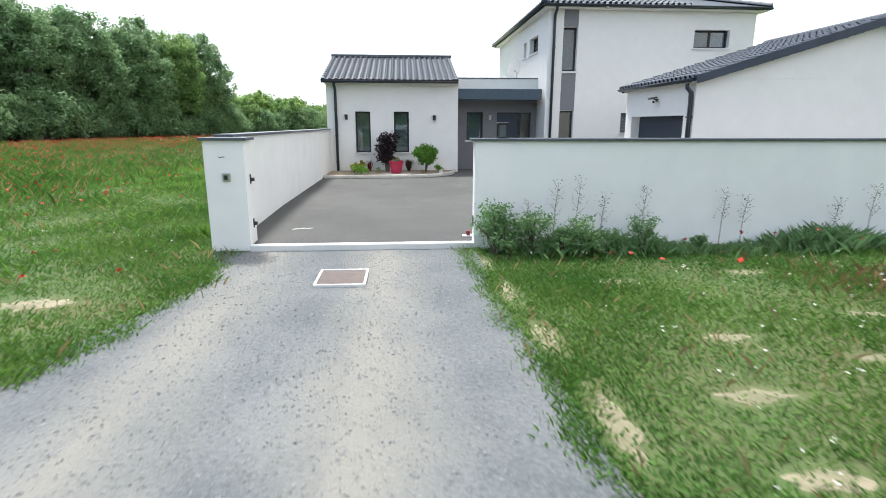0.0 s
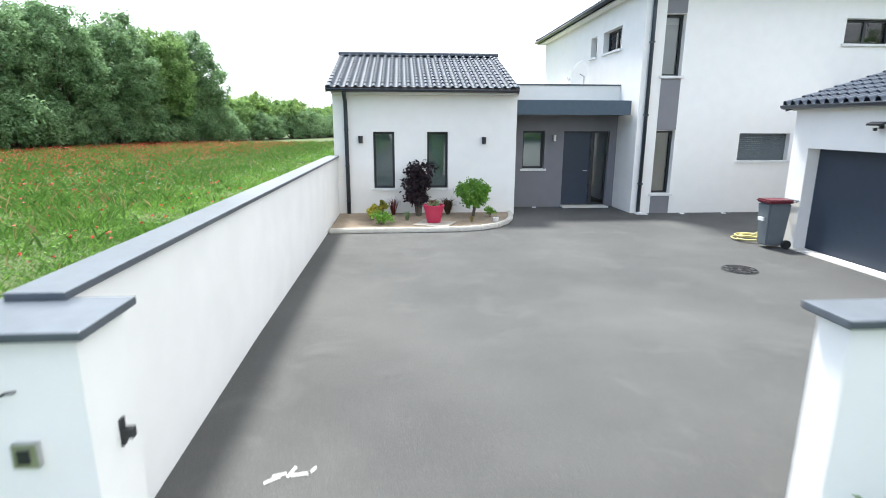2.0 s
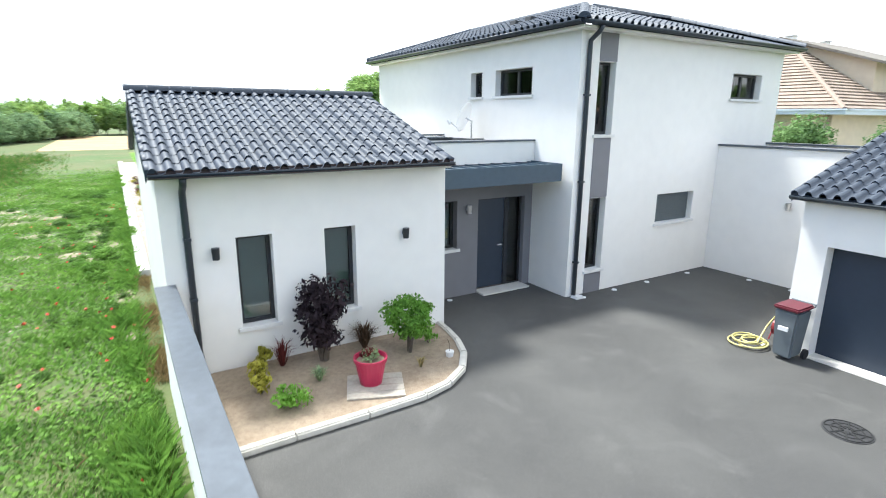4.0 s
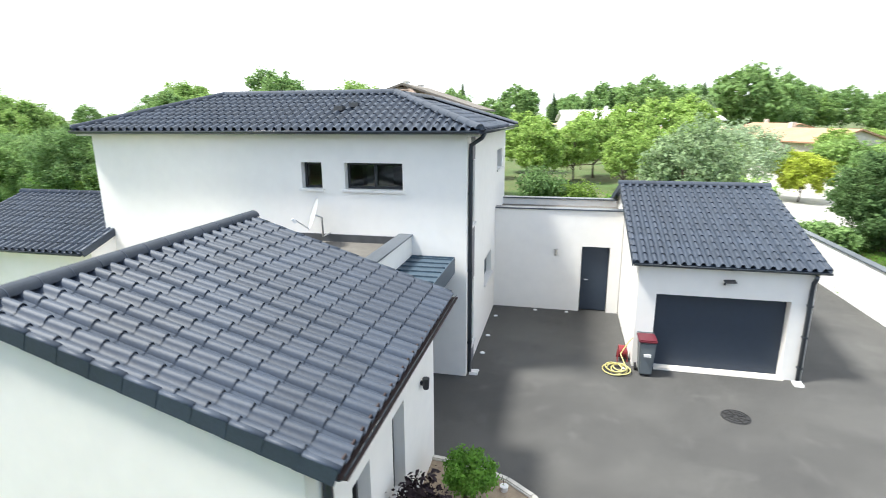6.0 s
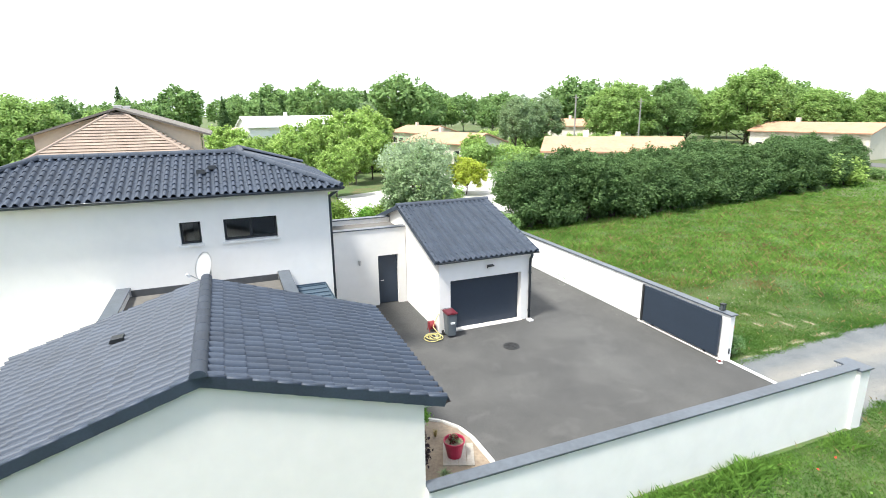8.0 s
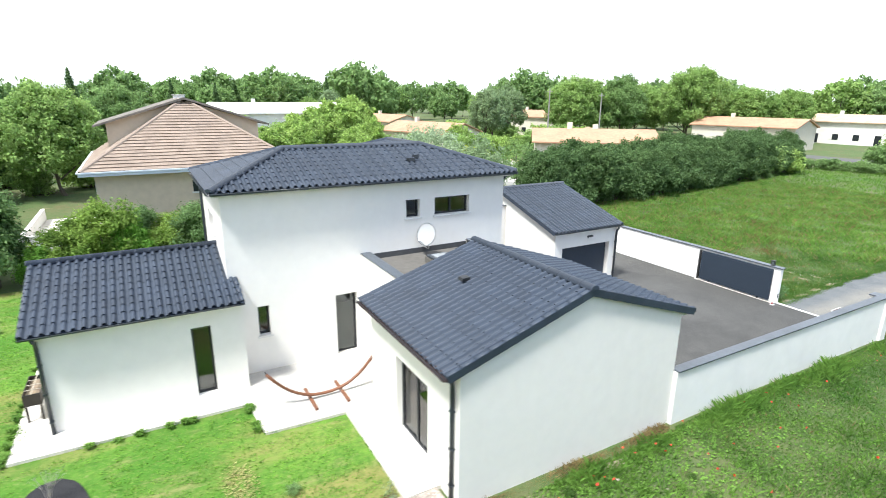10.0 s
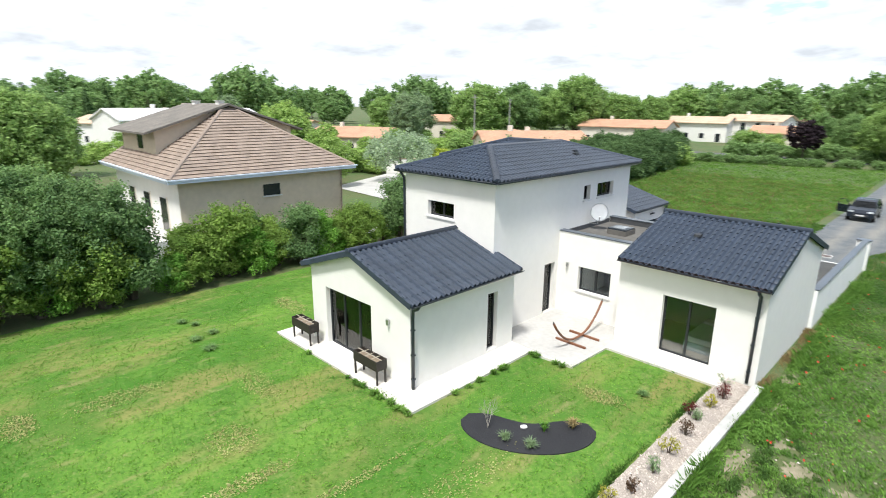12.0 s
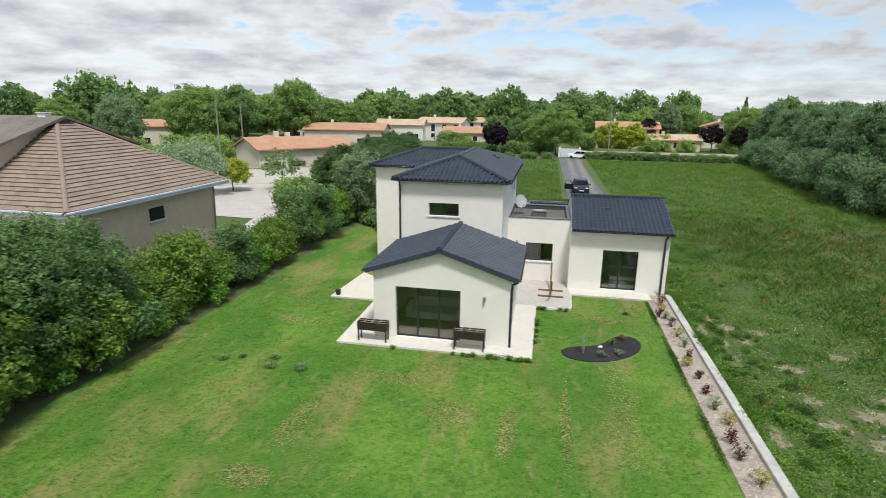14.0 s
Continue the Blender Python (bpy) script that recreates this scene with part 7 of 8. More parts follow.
spread_copies(lightb, [(x, y, float(np.interp(y, [64, 90, 150], [1.18, 0.95, 0.85]))) for x, y in along([(-25, 64), (-15, 90), (-6, 120)], 3.2, 0.8)] + [(x, y, 0.95) for x, y in along([(-3, 118), (45, 122)], 3.6, 1.0)] + [(x, y, 1.05) for x, y in along([(-3, 124), (50, 130)], 5, 1.0)], 0.06)

hedge = [grow_shrub("hedge_bush", "leafy green hedge shrub along the plot boundary", 230 + i, 3.5, 1.6, (M_LEAF_HEDGE, M_LEAF_BRIGHT, M_LEAF_HEDGE, M_LEAF_OLIVE)[i], 0.07, 1300, 12, 6, group="hedge along the plot", category="hedge", low=0.02) for i in range(4)]
hp = [(x, y, rnd.choice((0.8, 0.92, 1.05))) for x, y in along([(22.4, -6.0), (22.0, 3.0)], 1.3, 0.4)] + [(x, y, rnd.choice((0.66, 0.76, 0.88))) for x, y in along([(22.0, 3.0), (21.9, 9.5)], 1.35, 0.35)] + [(x, y, rnd.choice((0.78, 0.9, 1.0))) for x, y in along([(21.9, 9.5), (21.8, 17.5)], 1.2, 0.4)] + [(x, y, rnd.choice((0.8, 1.0, 1.15))) for x, y in along([(21.4, 17.5), (21.5, 24), (22.4, 34), (23.8, 50)], 1.2, 0.5)] + [(x, y, 0.82) for x, y in along([(23.4, 9.0), (23.6, 17.0)], 2.2, 0.5)]
spread_copies(hedge, hp, 0.16, -0.1)
tallh = [grow_tree("hedge_tree", "dark bushy tree in the boundary hedge", 240 + i, 5.6, 2.4, (M_LEAF_OLIVE, M_LEAF_DARK)[i], 0.4, 0.07, 1100, 18, group="hedge trees") for i in range(2)]
spread_copies(tallh, [(x, y, 1.0) for x, y in along([(22.0, 19.0), (22.6, 27), (24.0, 40), (25.5, 58)], 1.9, 0.6)] + [(x, y, 1.05) for x, y in along([(23.5, 19.5), (24.5, 30)], 2.2, 0.5)], 0.1, -0.1)
dark = [grow_tree("tall_hedge", "tall dark unclipped hedge along the meadow", 250 + i, 5.6, 2.5, M_LEAF_DEEP, 0.3, 0.11, 560, 18, group="tall hedge", category="hedge") for i in range(2)]
spread_copies(dark, [(x, y, 0.98) for x, y in along([(25.2, -17), (26.5, -33), (31, -62)], 1.7, 0.5)] + [(x + 2.4, y, 1.05) for x, y in along([(25.8, -17), (27, -33), (31.5, -62)], 2.2, 0.5)], 0.1)
foot = [grow_shrub("low_hedge", "dark leafy bush growing under the tall hedge", 255 + i, 2.6, 1.7, M_LEAF_DEEP, 0.1, 620, 10, 4, group="bushes under the tall hedge", category="hedge", low=0.02) for i in range(2)]
spread_copies(foot, [(x - 0.9, y, 1.05) for x, y in along([(25.2, -16.5), (26.5, -33), (31, -62)], 1.5, 0.3)])
low = [grow_shrub("street_hedge", "clipped dark green hedge along the street", 260 + i, 1.7, 1.3, M_LEAF_DARK, 0.12, 380, 10, 4, group="hedge along the street", category="hedge", low=0.02) for i in range(2)]
spread_copies(low, [(x, y, 0.95) for x, y in along([(-1.5, -75), (-33, -74)], 1.3, 0.3)] + [(x, y, 0.85) for x, y in along([(5.5, -73), (14, -70), (31, -66)], 1.3, 0.3)] + [(x, y, 1.5) for x, y in along([(6, -84), (30, -80)], 1.8, 0.3)] + [(x, y, 1.0) for x, y in along([(27.0, -8.5), (24.0, -16.0)], 1.2, 0.3)] + [(x, y, 0.9) for x, y in along([(16.5, -3.0), (23.0, -10.0), (24.5, -15.0)], 1.1, 0.5)], 0.12)

bigs = [grow_tree("broad_tree", "broad green deciduous tree", 270 + i, 10.0, 4.6, (M_LEAF_MID, M_LEAF_DARK, M_LEAF_MID)[i], 0.9, 0.16, 400, 22, group="broad trees") for i in range(3)]
spread_copies(bigs, [(48.5, 17.8, 1.1), (47, 27, 1.05), (61, 28, 1.15), (44, 38, 0.75), (36, 46, 0.85), (30, 60, 1.0), (56, 44, 1.1), (70, 14, 0.95), (70, 34, 1.05),
                     (4.9, -82, 1.12), (9, -90, 0.9), (69.4, -92, 1.45), (80, -70, 1.32), (76, -80, 1.2), (80, -88, 1.3), (64, -104, 1.2), (90, -98, 1.3), (58, -112, 1.1), (84, -112, 1.25), (98, -90, 1.2), (45, -140, 1.2), (52, -146, 1.25), (38, -165, 1.2),
                     (-38, -104, 1.0), (-46, -96, 1.1), (-30, -128, 1.0), (-50, -112, 1.1), (16, -150, 1.1), (24, -160, 1.1), (4, -150, 1.0), (115, -70, 1.1), (110, -100, 1.2), (70, -140, 1.1), (90, -140, 1.2), (-20, -140, 1.0), (-8, -150, 1.0), (33, 70, 0.9), (48, 66, 0.95), (20, -104, 0.7), (14, -98, 0.65)], 0.08)
silver = [grow_tree("silver_tree", "grey-green feathery poplar with upright branches", 280 + i, 11.0, 3.6, M_LEAF_GREY, 1.2, 0.17, 300, 20, flat=1.1, group="silvery trees") for i in range(2)]
spread_copies(silver, [(83, -51, 1.05), (78, -46, 0.95), (88, -58, 1.05), (120, -30, 1.0), (21.0, -7.6, 0.6), (-24, -121, 1.1), (37, 52, 0.8), (33, 49, 0.72)], 0.06)
at(grow_tree("silver_willow", "wide airy pale silver-green tree in the neighbouring garden", 285, 6.3, 4.0, M_LEAF_SILVER, 0.4, 0.13, 190, 15, flat=0.6, category="tree"), 42.5, -15.0, -0.1)
at(grow_tree("fruit_tree", "small dark thin-leaved tree in the neighbouring garden", 286, 4.8, 2.3, M_LEAF_DARK, 1.0, 0.12, 160, 10), 35.2, -21.4, -0.1)
yellowish = [grow_tree("yellow_lime_tree", "round bright yellow-green tree", 287, 7.6, 3.6, M_LEAF_LIME, 1.0, 0.2, 300, 16, group="yellow-green trees")]
spread_copies(yellowish, [(-6.5, -88, 0.95), (-11, -88, 1.0), (40.0, -19.0, 0.55)], 0.05)
spring = [grow_tree("lime_tree", "round light green tree", 290 + i, 8.0, 3.4, M_LEAF_LIGHT, 1.0, 0.2, 300, 16, group="light green trees") for i in range(2)]
spread_copies(spring, [(60, -9, 1.0), (66, -13.5, 1.05), (72, -18, 1.05), (54, -5, 0.9), (62, -30, 0.6), (55, -20, 0.65), (53, -11, 0.7), (57, -14, 0.75), (50, -3, 0.75), (-20, -128, 1.2), (46, 0, 0.75), (51, 6, 0.8), (58, 2, 0.85), (44, -7, 0.6), (26, 70, 0.75), (38, 76, 1.0)] + [(x, y, rnd.uniform(0.8, 1.05)) for x, y in along([(19, 68), (30, 66), (46, 58)], 4.6, 1.5)], 0.08)
plum = [grow_tree("purple_tree", "purple-leaved plum tree near the street", 300, 6.5, 2.5, M_LEAF_PURPLE, 1.5, 0.22, 300, 14, group="purple trees")]
spread_copies(plum, [(-31, -103, 1.0), (-18, -112, 1.15), (17.1, -77, 0.95), (-36, -100, 0.9)], 0.08)
pine = [grow_tree("conifer", "dark narrow conifer in the distance", 310, 11.0, 2.3, M_LEAF_DEEP, 0.6, 0.2, 420, 70, cone_shape=True, group="conifers")]
spread_copies(pine, [(150, -8, 1.0), (158, -14, 1.1), (165, 2, 1.2), (130, -32, 1.0), (-52, -150, 1.2), (125, 22, 1.1), (64, 52, 1.0), (175, -24, 1.1)], 0.1)
garden = [grow_shrub("garden_bush", "loose green bush in a neighbouring garden", 330 + i, 2.6, 1.9, (M_LEAF_MID, M_LEAF_LIGHT, M_LEAF_MID)[i], 0.13, 260, 12, 5, group="bushes of the gardens", category="bush", low=0.02) for i in range(3)]
gp = []
while len(gp) < 85:
    x, y = rnd.uniform(28, 105), rnd.uniform(-62, 8)
    if (x < 50 and y > -46) or (x < 78 and y > -16 + (x - 44) * 0.15) or any(math.hypot(x - a, y - b) < 9 for a, b in ((41, -37), (50, -42), (76, -33), (92, -20))):
        continue
    gp.append((x, y, rnd.uniform(0.6, 1.5)))
gp += [(25, -9, 1.0), (27.5, -10.5, 1.0), (29, -11.5, 0.9), (50, 20, 1.4), (56, 23, 1.5), (53, 16, 1.3), (46, 24, 1.4), (48, 31, 1.5), (60, 18, 1.4), (42, 30, 1.3)]
gp += [(rnd.uniform(-45, 30), rnd.uniform(-135, -92), rnd.uniform(0.7, 1.6)) for _ in range(50)]
spread_copies(garden, gp)
ringp = []
for i in range(400):
    a, d_ = rnd.uniform(0, 2 * math.pi), 140 + 190 * rnd.random() ** 1.3
    d_ += 110 * max(0.0, math.sin(a)) ** 2
    ringp.append((10 + d_ * math.cos(a), d_ * math.sin(a) - 10, rnd.uniform(0.8, 1.25) * (1 - 0.4 * max(0.0, math.sin(a)))))
far = [grow_tree("distant_tree", "distant green tree on the skyline", 320 + i, 10.0, 5.5, (M_LEAF_DARK, M_LEAF_MID)[i], 0.6, 0.42, 40, 16, group="distant trees") for i in range(2)]
spread_copies(far, ringp)


# ---- grasses and flowers ----
M_FIELD = foliage("field_leaves", (0.10, 0.185, 0.04), (0.05, 0.11, 0.024), 0.35)
M_LAWNLEAF = foliage("lawn_leaves", (0.19, 0.36, 0.045), (0.085, 0.22, 0.024), 0.4)
M_BLEACH = foliage("bleached_grass", (0.42, 0.4, 0.17), (0.26, 0.27, 0.09), 0.3)
SOIL = ((-1.2, 13.5, 0.4, 0.9), (-2.0, 10.1, 0.6, 0.35), (-3.1, 10.5, 0.7, 0.45), (-3.0, 13.9, 0.65, 0.6), (-2.8, 16.1, 0.45, 0.5), (-2.8, 17.7, 0.6, 0.6), (-4.3, 16.8, 0.8, 0.6), (-5.4, 15.8, 0.9, 0.6), (-3.8, 18.4, 0.9, 0.7), (-5.9, 17.6, 0.8, 0.6), (-1.9, 10.4, 0.35, 0.3), (-0.9, 7.3, 0.25, 0.6), (-1.3, 11.9, 0.35, 0.5), (-1.4, 9.3, 0.4, 0.4), (-0.6, 5.2, 0.25, 0.7), (-0.9, 18.5, 0.35, 0.9), (-0.8, 10.8, 0.3, 1.0), (-2.2, 11.6, 0.45, 0.3), (-5.2, 12.4, 0.6, 0.4), (-4.6, 20.0, 0.7, 0.7), (-2.0, 21.5, 0.5, 0.7), (-0.55, 2.6, 0.2, 0.6),
        (5.2, -16.75, 0.4, 0.16), (5.0, -17.65, 0.35, 0.16), (5.65, -15.7, 0.35, 0.13), (6.6, -16.2, 0.3, 0.12), (6.1, -17.2, 0.35, 0.13), (7.4, -15.2, 0.3, 0.12), (-1.3, -14.3, 0.55, 0.3), (-2.3, -15.0, 0.4, 0.2),
        (3.82, -12.9, 0.14, 0.5), (3.9, -14.2, 0.16, 0.6), (3.98, -15.6, 0.15, 0.5), (4.05, -17.0, 0.18, 0.6), (5.3, -13.9, 0.3, 0.14), (7.2, -13.6, 0.35, 0.15))


def blades(name, label, seed, n, area, height, width, mat, lean=0.5, category="grass", clump=0.0):
    """Many single blades over an area given as a function from random pairs to places."""
    rng = np.random.default_rng(seed)
    x, y = area(rng, n)
    keep = np.ones(n, bool)
    for px, py, rx, ry in SOIL:
        keep &= (((x - px) / rx) ** 2 + ((y - py) / ry) ** 2 > 1.0) | (rng.random(n) < 0.28)
    x, y = x[keep], y[keep]
    n = len(x)
    z = -0.2 + 0.12 * np.clip((y + 12.0) / 8.0, 0, 1) - 0.01
    patch = 0.55 + 0.45 * np.sin(x * 1.7 + 1.3 * np.sin(y * 0.9)) * np.cos(y * 1.3 + 0.8 * np.sin(x * 0.7))
    h = height * rng.uniform(0.4, 1.2, n) * np.clip(1 - clump + clump * patch * 1.6, 0.05, 2)
    a = rng.uniform(0, 6.28, n)
    b = rng.uniform(0, 6.28, n)
    l = h * rng.uniform(0.1, lean, n) * 1.4
    base = np.stack([x, y, z], 1)
    side = np.stack([np.cos(a), np.sin(a), 0 * a], 1) * (width * rng.uniform(0.6, 1.4, n))[:, None]
    mid = base + np.stack([np.cos(b) * l * 0.35, np.sin(b) * l * 0.35, h * 0.6], 1)
    tip = base + np.stack([np.cos(b) * l, np.sin(b) * l, h], 1)
    co = np.stack([base - side, base + side, tip + side * 0.15, mid - side * 0.8], 1).reshape(-1, 3)
    ob = new(name, card_mesh(name, co, mat))
    return tagged(ob, label, category, kind="stuff")


def edge_left(y):
    """The track's ragged edge on the field side."""
    return np.interp(y, [-26, -20, -18, -16.4, -15.2, -13.4, -12.0, -11.4], [-0.5, -1.1, -0.95, -0.4, 0.05, 0.2, 0.1, -0.2]) + 0.05 * np.sin(y * 3.1) + 0.04 * np.sin(y * 7.7)


def edge_right(y):
    return np.interp(y, [-26, -18.5, -16.5, -14.5, -12.0], [3.9, 3.92, 3.84, 3.72, 3.68]) + 0.05 * np.sin(y * 2.7 + 1) + 0.04 * np.sin(y * 6.3)


def near_left(rng, n):
    y = -20 + 20 * rng.random(n) ** 1.0
    return np.where(y < -11.9, edge_left(y) + rng.normal(0, 0.09, n), -0.3) + 0.05 - 11 * rng.random(n) ** 1.7, y


def near_right(rng, n):
    y = -24 + 12.1 * rng.random(n) ** 0.8
    return edge_right(y) + rng.normal(0, 0.09, n) - 0.05 + 12 * rng.random(n) ** 1.5, y


def mid_left(rng, n):
    return -6.5 - 26 * rng.random(n) ** 1.2 + rng.normal(0, 1.2, n).clip(-3, 3), -15 + 70 * rng.random(n) + rng.normal(0, 3.5, n)


def mid_right(rng, n):
    y = -50 + 38 * rng.random(n)
    return np.where(y > -22.5 + rng.normal(0, 2, n), 10 + 15 * rng.random(n), 4.5 + (20.5 + np.clip(-17 - y, 0, 60) * 0.11) * rng.random(n)), y


def street_side(rng, n, way):
    """Both sides of the track towards the street; nearer the gate only away from it."""
    y = -72 + 58 * rng.random(n)
    if way < 0:
        return np.where(y > -22, -7 - 24 * rng.random(n), -0.9 - 30 * rng.random(n)), y
    return np.where(y > -22, 12 + 13 * rng.random(n), 4.6 + (20.5 + np.clip(-17 - y, 0, 60) * 0.11) * rng.random(n)), y


def rear_field(rng, n):
    return -0.4 - 16 * rng.random(n) ** 1.5, -3 + 36 * rng.random(n) + rng.normal(0, 3.5, n)


blades("meadow_grass", "rough green meadow grass beside the track", 1, 140000, near_left, 0.085, 0.0055, M_GRASS, 0.9, clump=0.6)
blades("meadow_grass", "rough green grass in front of the wall", 2, 150000, near_right, 0.075, 0.005, M_GRASS, 0.9, clump=0.6)
blades("meadow_grass", "tall meadow grass with dry stalks", 3, 90000, mid_left, 0.3, 0.022, M_GRASS, 0.9, clump=0.6)
blades("dry_grass", "pale dry grass stalks in the meadow", 4, 12000, mid_left, 0.34, 0.006, M_STRAW, 0.6)
blades("meadow_grass", "rough meadow grass beyond the front wall", 5, 90000, mid_right, 0.22, 0.011, M_WEED, 0.9, clump=0.6)
blades("dry_grass", "pale dry grass stalks in front of the wall", 6, 900, near_right, 0.16, 0.005, M_STRAW, 0.8)
blades("dry_grass", "pale dry grass stalks beside the track", 7, 900, near_left, 0.16, 0.005, M_STRAW, 0.8)
blades("meadow_grass", "rough meadow grass beside the gate pillar", 29, 26000, lambda r, n: (-2.2 - 13 * r.random(n), -25 + 16 * r.random(n) + r.normal(0, 1.5, n)), 0.13, 0.009, M_WEED, 0.9, clump=0.7)
blades("dry_grass", "pale dry grass beyond the front wall", 16, 12000, mid_right, 0.26, 0.006, M_STRAW, 0.8, clump=0.8)
blades("sorrel", "reddish brown sorrel stalks through the meadow", 10, 9000, lambda r, n: (-13 - 19 * r.random(n), -62 + 100 * r.random(n)), 0.27, 0.005, M_SORREL, 0.5, category="weed", clump=0.7)
blades("sorrel", "reddish brown sorrel stalks beyond the front wall", 11, 9000, lambda r, n: (9 + 15 * r.random(n), -48 + 34 * r.random(n)), 0.26, 0.005, M_SORREL, 0.5, category="weed", clump=0.7)
RUST = ((12.7, -26.3, 1.8, 1.2), (11.5, -25.5, 1.5, 0.9), (9.1, -20.0, 1.2, 0.8), (11.7, -16.0, 1.5, 0.7), (17.0, -17.2, 1.8, 1.0), (8.8, -14.5, 1.3, 0.8), (16.0, -26.4, 2.0, 1.4))


def rusty(rng, n):
    """Loose drifts of red sorrel."""
    d = np.array(RUST)[rng.integers(0, len(RUST), n)]
    return d[:, 0] + d[:, 2] * rng.normal(0, 0.55, n), np.minimum(d[:, 1] + d[:, 3] * rng.normal(0, 0.55, n), -12.15)


blades("sorrel", "drifts of rusty sorrel in front of the wall", 30, 4200, rusty, 0.17, 0.005, M_SORREL, 0.7, category="weed", clump=0.5)
blades("meadow_grass", "rough meadow grass towards the street", 12, 90000, lambda r, n: street_side(r, n, -1), 0.26, 0.024, M_WEED, 0.9, clump=0.6)
blades("meadow_grass", "rough meadow grass between the track and the tall hedge", 13, 50000, lambda r, n: street_side(r, n, 1), 0.26, 0.02, M_WEED, 0.9, clump=0.6)
blades("meadow_grass", "rough green grass beside the gravel strip", 8, 90000, rear_field, 0.14, 0.012, M_WEED, 0.9, clump=0.9)


def clover(name, label, seed, n, area, size, mat):
    """Small low leaves lying over the grass."""
    rng = np.random.default_rng(seed)
    x, y = area(rng, n)
    for px, py, rx, ry in SOIL:
        keep = (((x - px) / rx) ** 2 + ((y - py) / ry) ** 2 > 1.0) | (rng.random(len(x)) < 0.25)
        x, y = x[keep], y[keep]
    n = len(x)
    z = -0.2 + 0.12 * np.clip((y + 12.0) / 8.0, 0, 1) + rng.uniform(0.012, 0.06, n)
    up = np.tile((0.0, 0.0, 1.0), (n, 1))
    co = cards((np.stack([x, y, z], 1), up), size, rng, flat=0.5, aspect=0.75)
    return tagged(new(name, card_mesh(name, co, mat)), label, "weed", kind="stuff")


clover("clover", "low leafy clover in front of the wall", 51, 60000, near_right, 0.014, M_GRASS)
clover("clover", "low leafy clover beside the track", 52, 60000, near_left, 0.014, M_GRASS)
clover("clover", "low leafy weeds beside the gravel strip", 53, 90000, rear_field, 0.034, M_WEED)


def wall_foot(rng, n):
    return 3.9 + 15 * rng.random(n), -12.02 - np.abs(rng.normal(0, 0.35, n))


blades("tall_weeds", "tall green weeds along the foot of the wall", 9, 6500, wall_foot, 0.23, 0.006, M_WALLWEED, 0.8, clump=1.0)
for i in range(16):
    x = 4.0 + i * 0.36 + rnd.uniform(-0.15, 0.15) if i < 7 else 7.6 + (i - 7) * 1.3 + rnd.uniform(-0.6, 0.6)
    h = (0.85, 0.6, 0.75, 0.5, 0.65, 0.45, 0.6)[i] if i < 7 else rnd.uniform(0.2, 0.42)
    o = grow_shrub("wall_weed", "leafy green weed growing against the front wall", 400 + i, h, h * 0.6, M_WALLWEED, 0.026, 2600, 8, 6, group="weeds by the wall", category="weed", low=0.05)
    at(o, x, -12.25 - rnd.random() * 0.35, -0.2, rnd.uniform(0, 360))
for i, (x, h) in enumerate(((5.0, 1.05), (5.35, 1.1), (5.75, 0.85), (6.4, 0.95), (7.7, 0.9), (8.05, 0.8), (9.6, 0.75), (10.2, 0.95), (4.55, 0.75))):
    ob = thing("seed_stalk", "thin dry seed stalk standing above the weeds", "weed", "seed stalks", at=(x, -12.1, -0.2))
    bm = bmesh.new()
    tube(bm, [(0, 0, 0), (0.02, 0.01, h * 0.6), (0.05, -0.02, h)], 0.006, 5, 0.002)
    for k in range(7):
        zz = h * (0.5 + 0.07 * k)
        a = k * 2.4
        tube(bm, [(0.03, 0, zz), (0.03 + 0.1 * math.cos(a), 0.1 * math.sin(a), zz + 0.1)], 0.003, 4, 0.0015)
    part("stalk", bm, M_BROWNLEAF, ob)
    rng = np.random.default_rng(500 + i)
    q = np.stack([rng.normal(0.03, 0.06, 60), rng.normal(0, 0.06, 60), rng.uniform(0.5 * h, 1.05 * h, 60)], 1)
    o = new("seed_head", card_mesh("seed_head", cards((q, rng.normal(0, 1, (60, 3))), 0.012, rng), M_BROWNLEAF))
    o.parent = ob


def poppies(name, label, seed, places, size, mat):
    rng = np.random.default_rng(seed)
    x, y = places(rng)
    n = len(x)
    z = -0.2 + 0.12 * np.clip((y + 12.0) / 8.0, 0, 1) + rng.uniform(0.15, 0.42, n)
    q = np.stack([x, y, z], 1)
    up = np.tile((0.0, 0.0, 1.0), (n, 1))
    co = np.concatenate([cards((q + rng.normal(0, 0.006, (n, 3)), up), size, rng, flat=0.6, aspect=0.9) for _ in range(3)])
    return tagged(new(name, card_mesh(name, co, mat)), label, "flower", kind="stuff")


poppies("poppies", "red poppies scattered through the meadow", 21, lambda r: (-9.0 - 22 * r.random(8000) ** 0.8, -8 + 62 * r.random(8000) ** 0.55), 0.036, M_PETAL)
poppies("poppies", "red poppies near the gate pillar", 22, lambda r: (-0.5 - 9 * r.random(60), -17 + 14 * r.random(60)), 0.032, M_PETAL)
poppies("poppies", "few red poppies in front of the wall", 23, lambda r: (4.6 + 10 * r.random(16), -17 + 5 * r.random(16)), 0.03, M_PETAL)
poppies("poppies", "red poppies through the near meadow", 27, lambda r: (-3.5 - 14 * r.random(420) ** 0.8, -13 + 24 * r.random(420)), 0.034, M_PETAL)
poppies("poppies", "few red poppies beside the garden wall", 26, lambda r: (-0.4 - 3.5 * r.random(70) ** 1.3, -4 + 22 * r.random(70)), 0.03, M_PETAL)
poppies("poppies", "distant red poppies in the meadow", 24, lambda r: (-5 - 22 * r.random(1100), -60 + 58 * r.random(1100)), 0.036, M_PETAL)
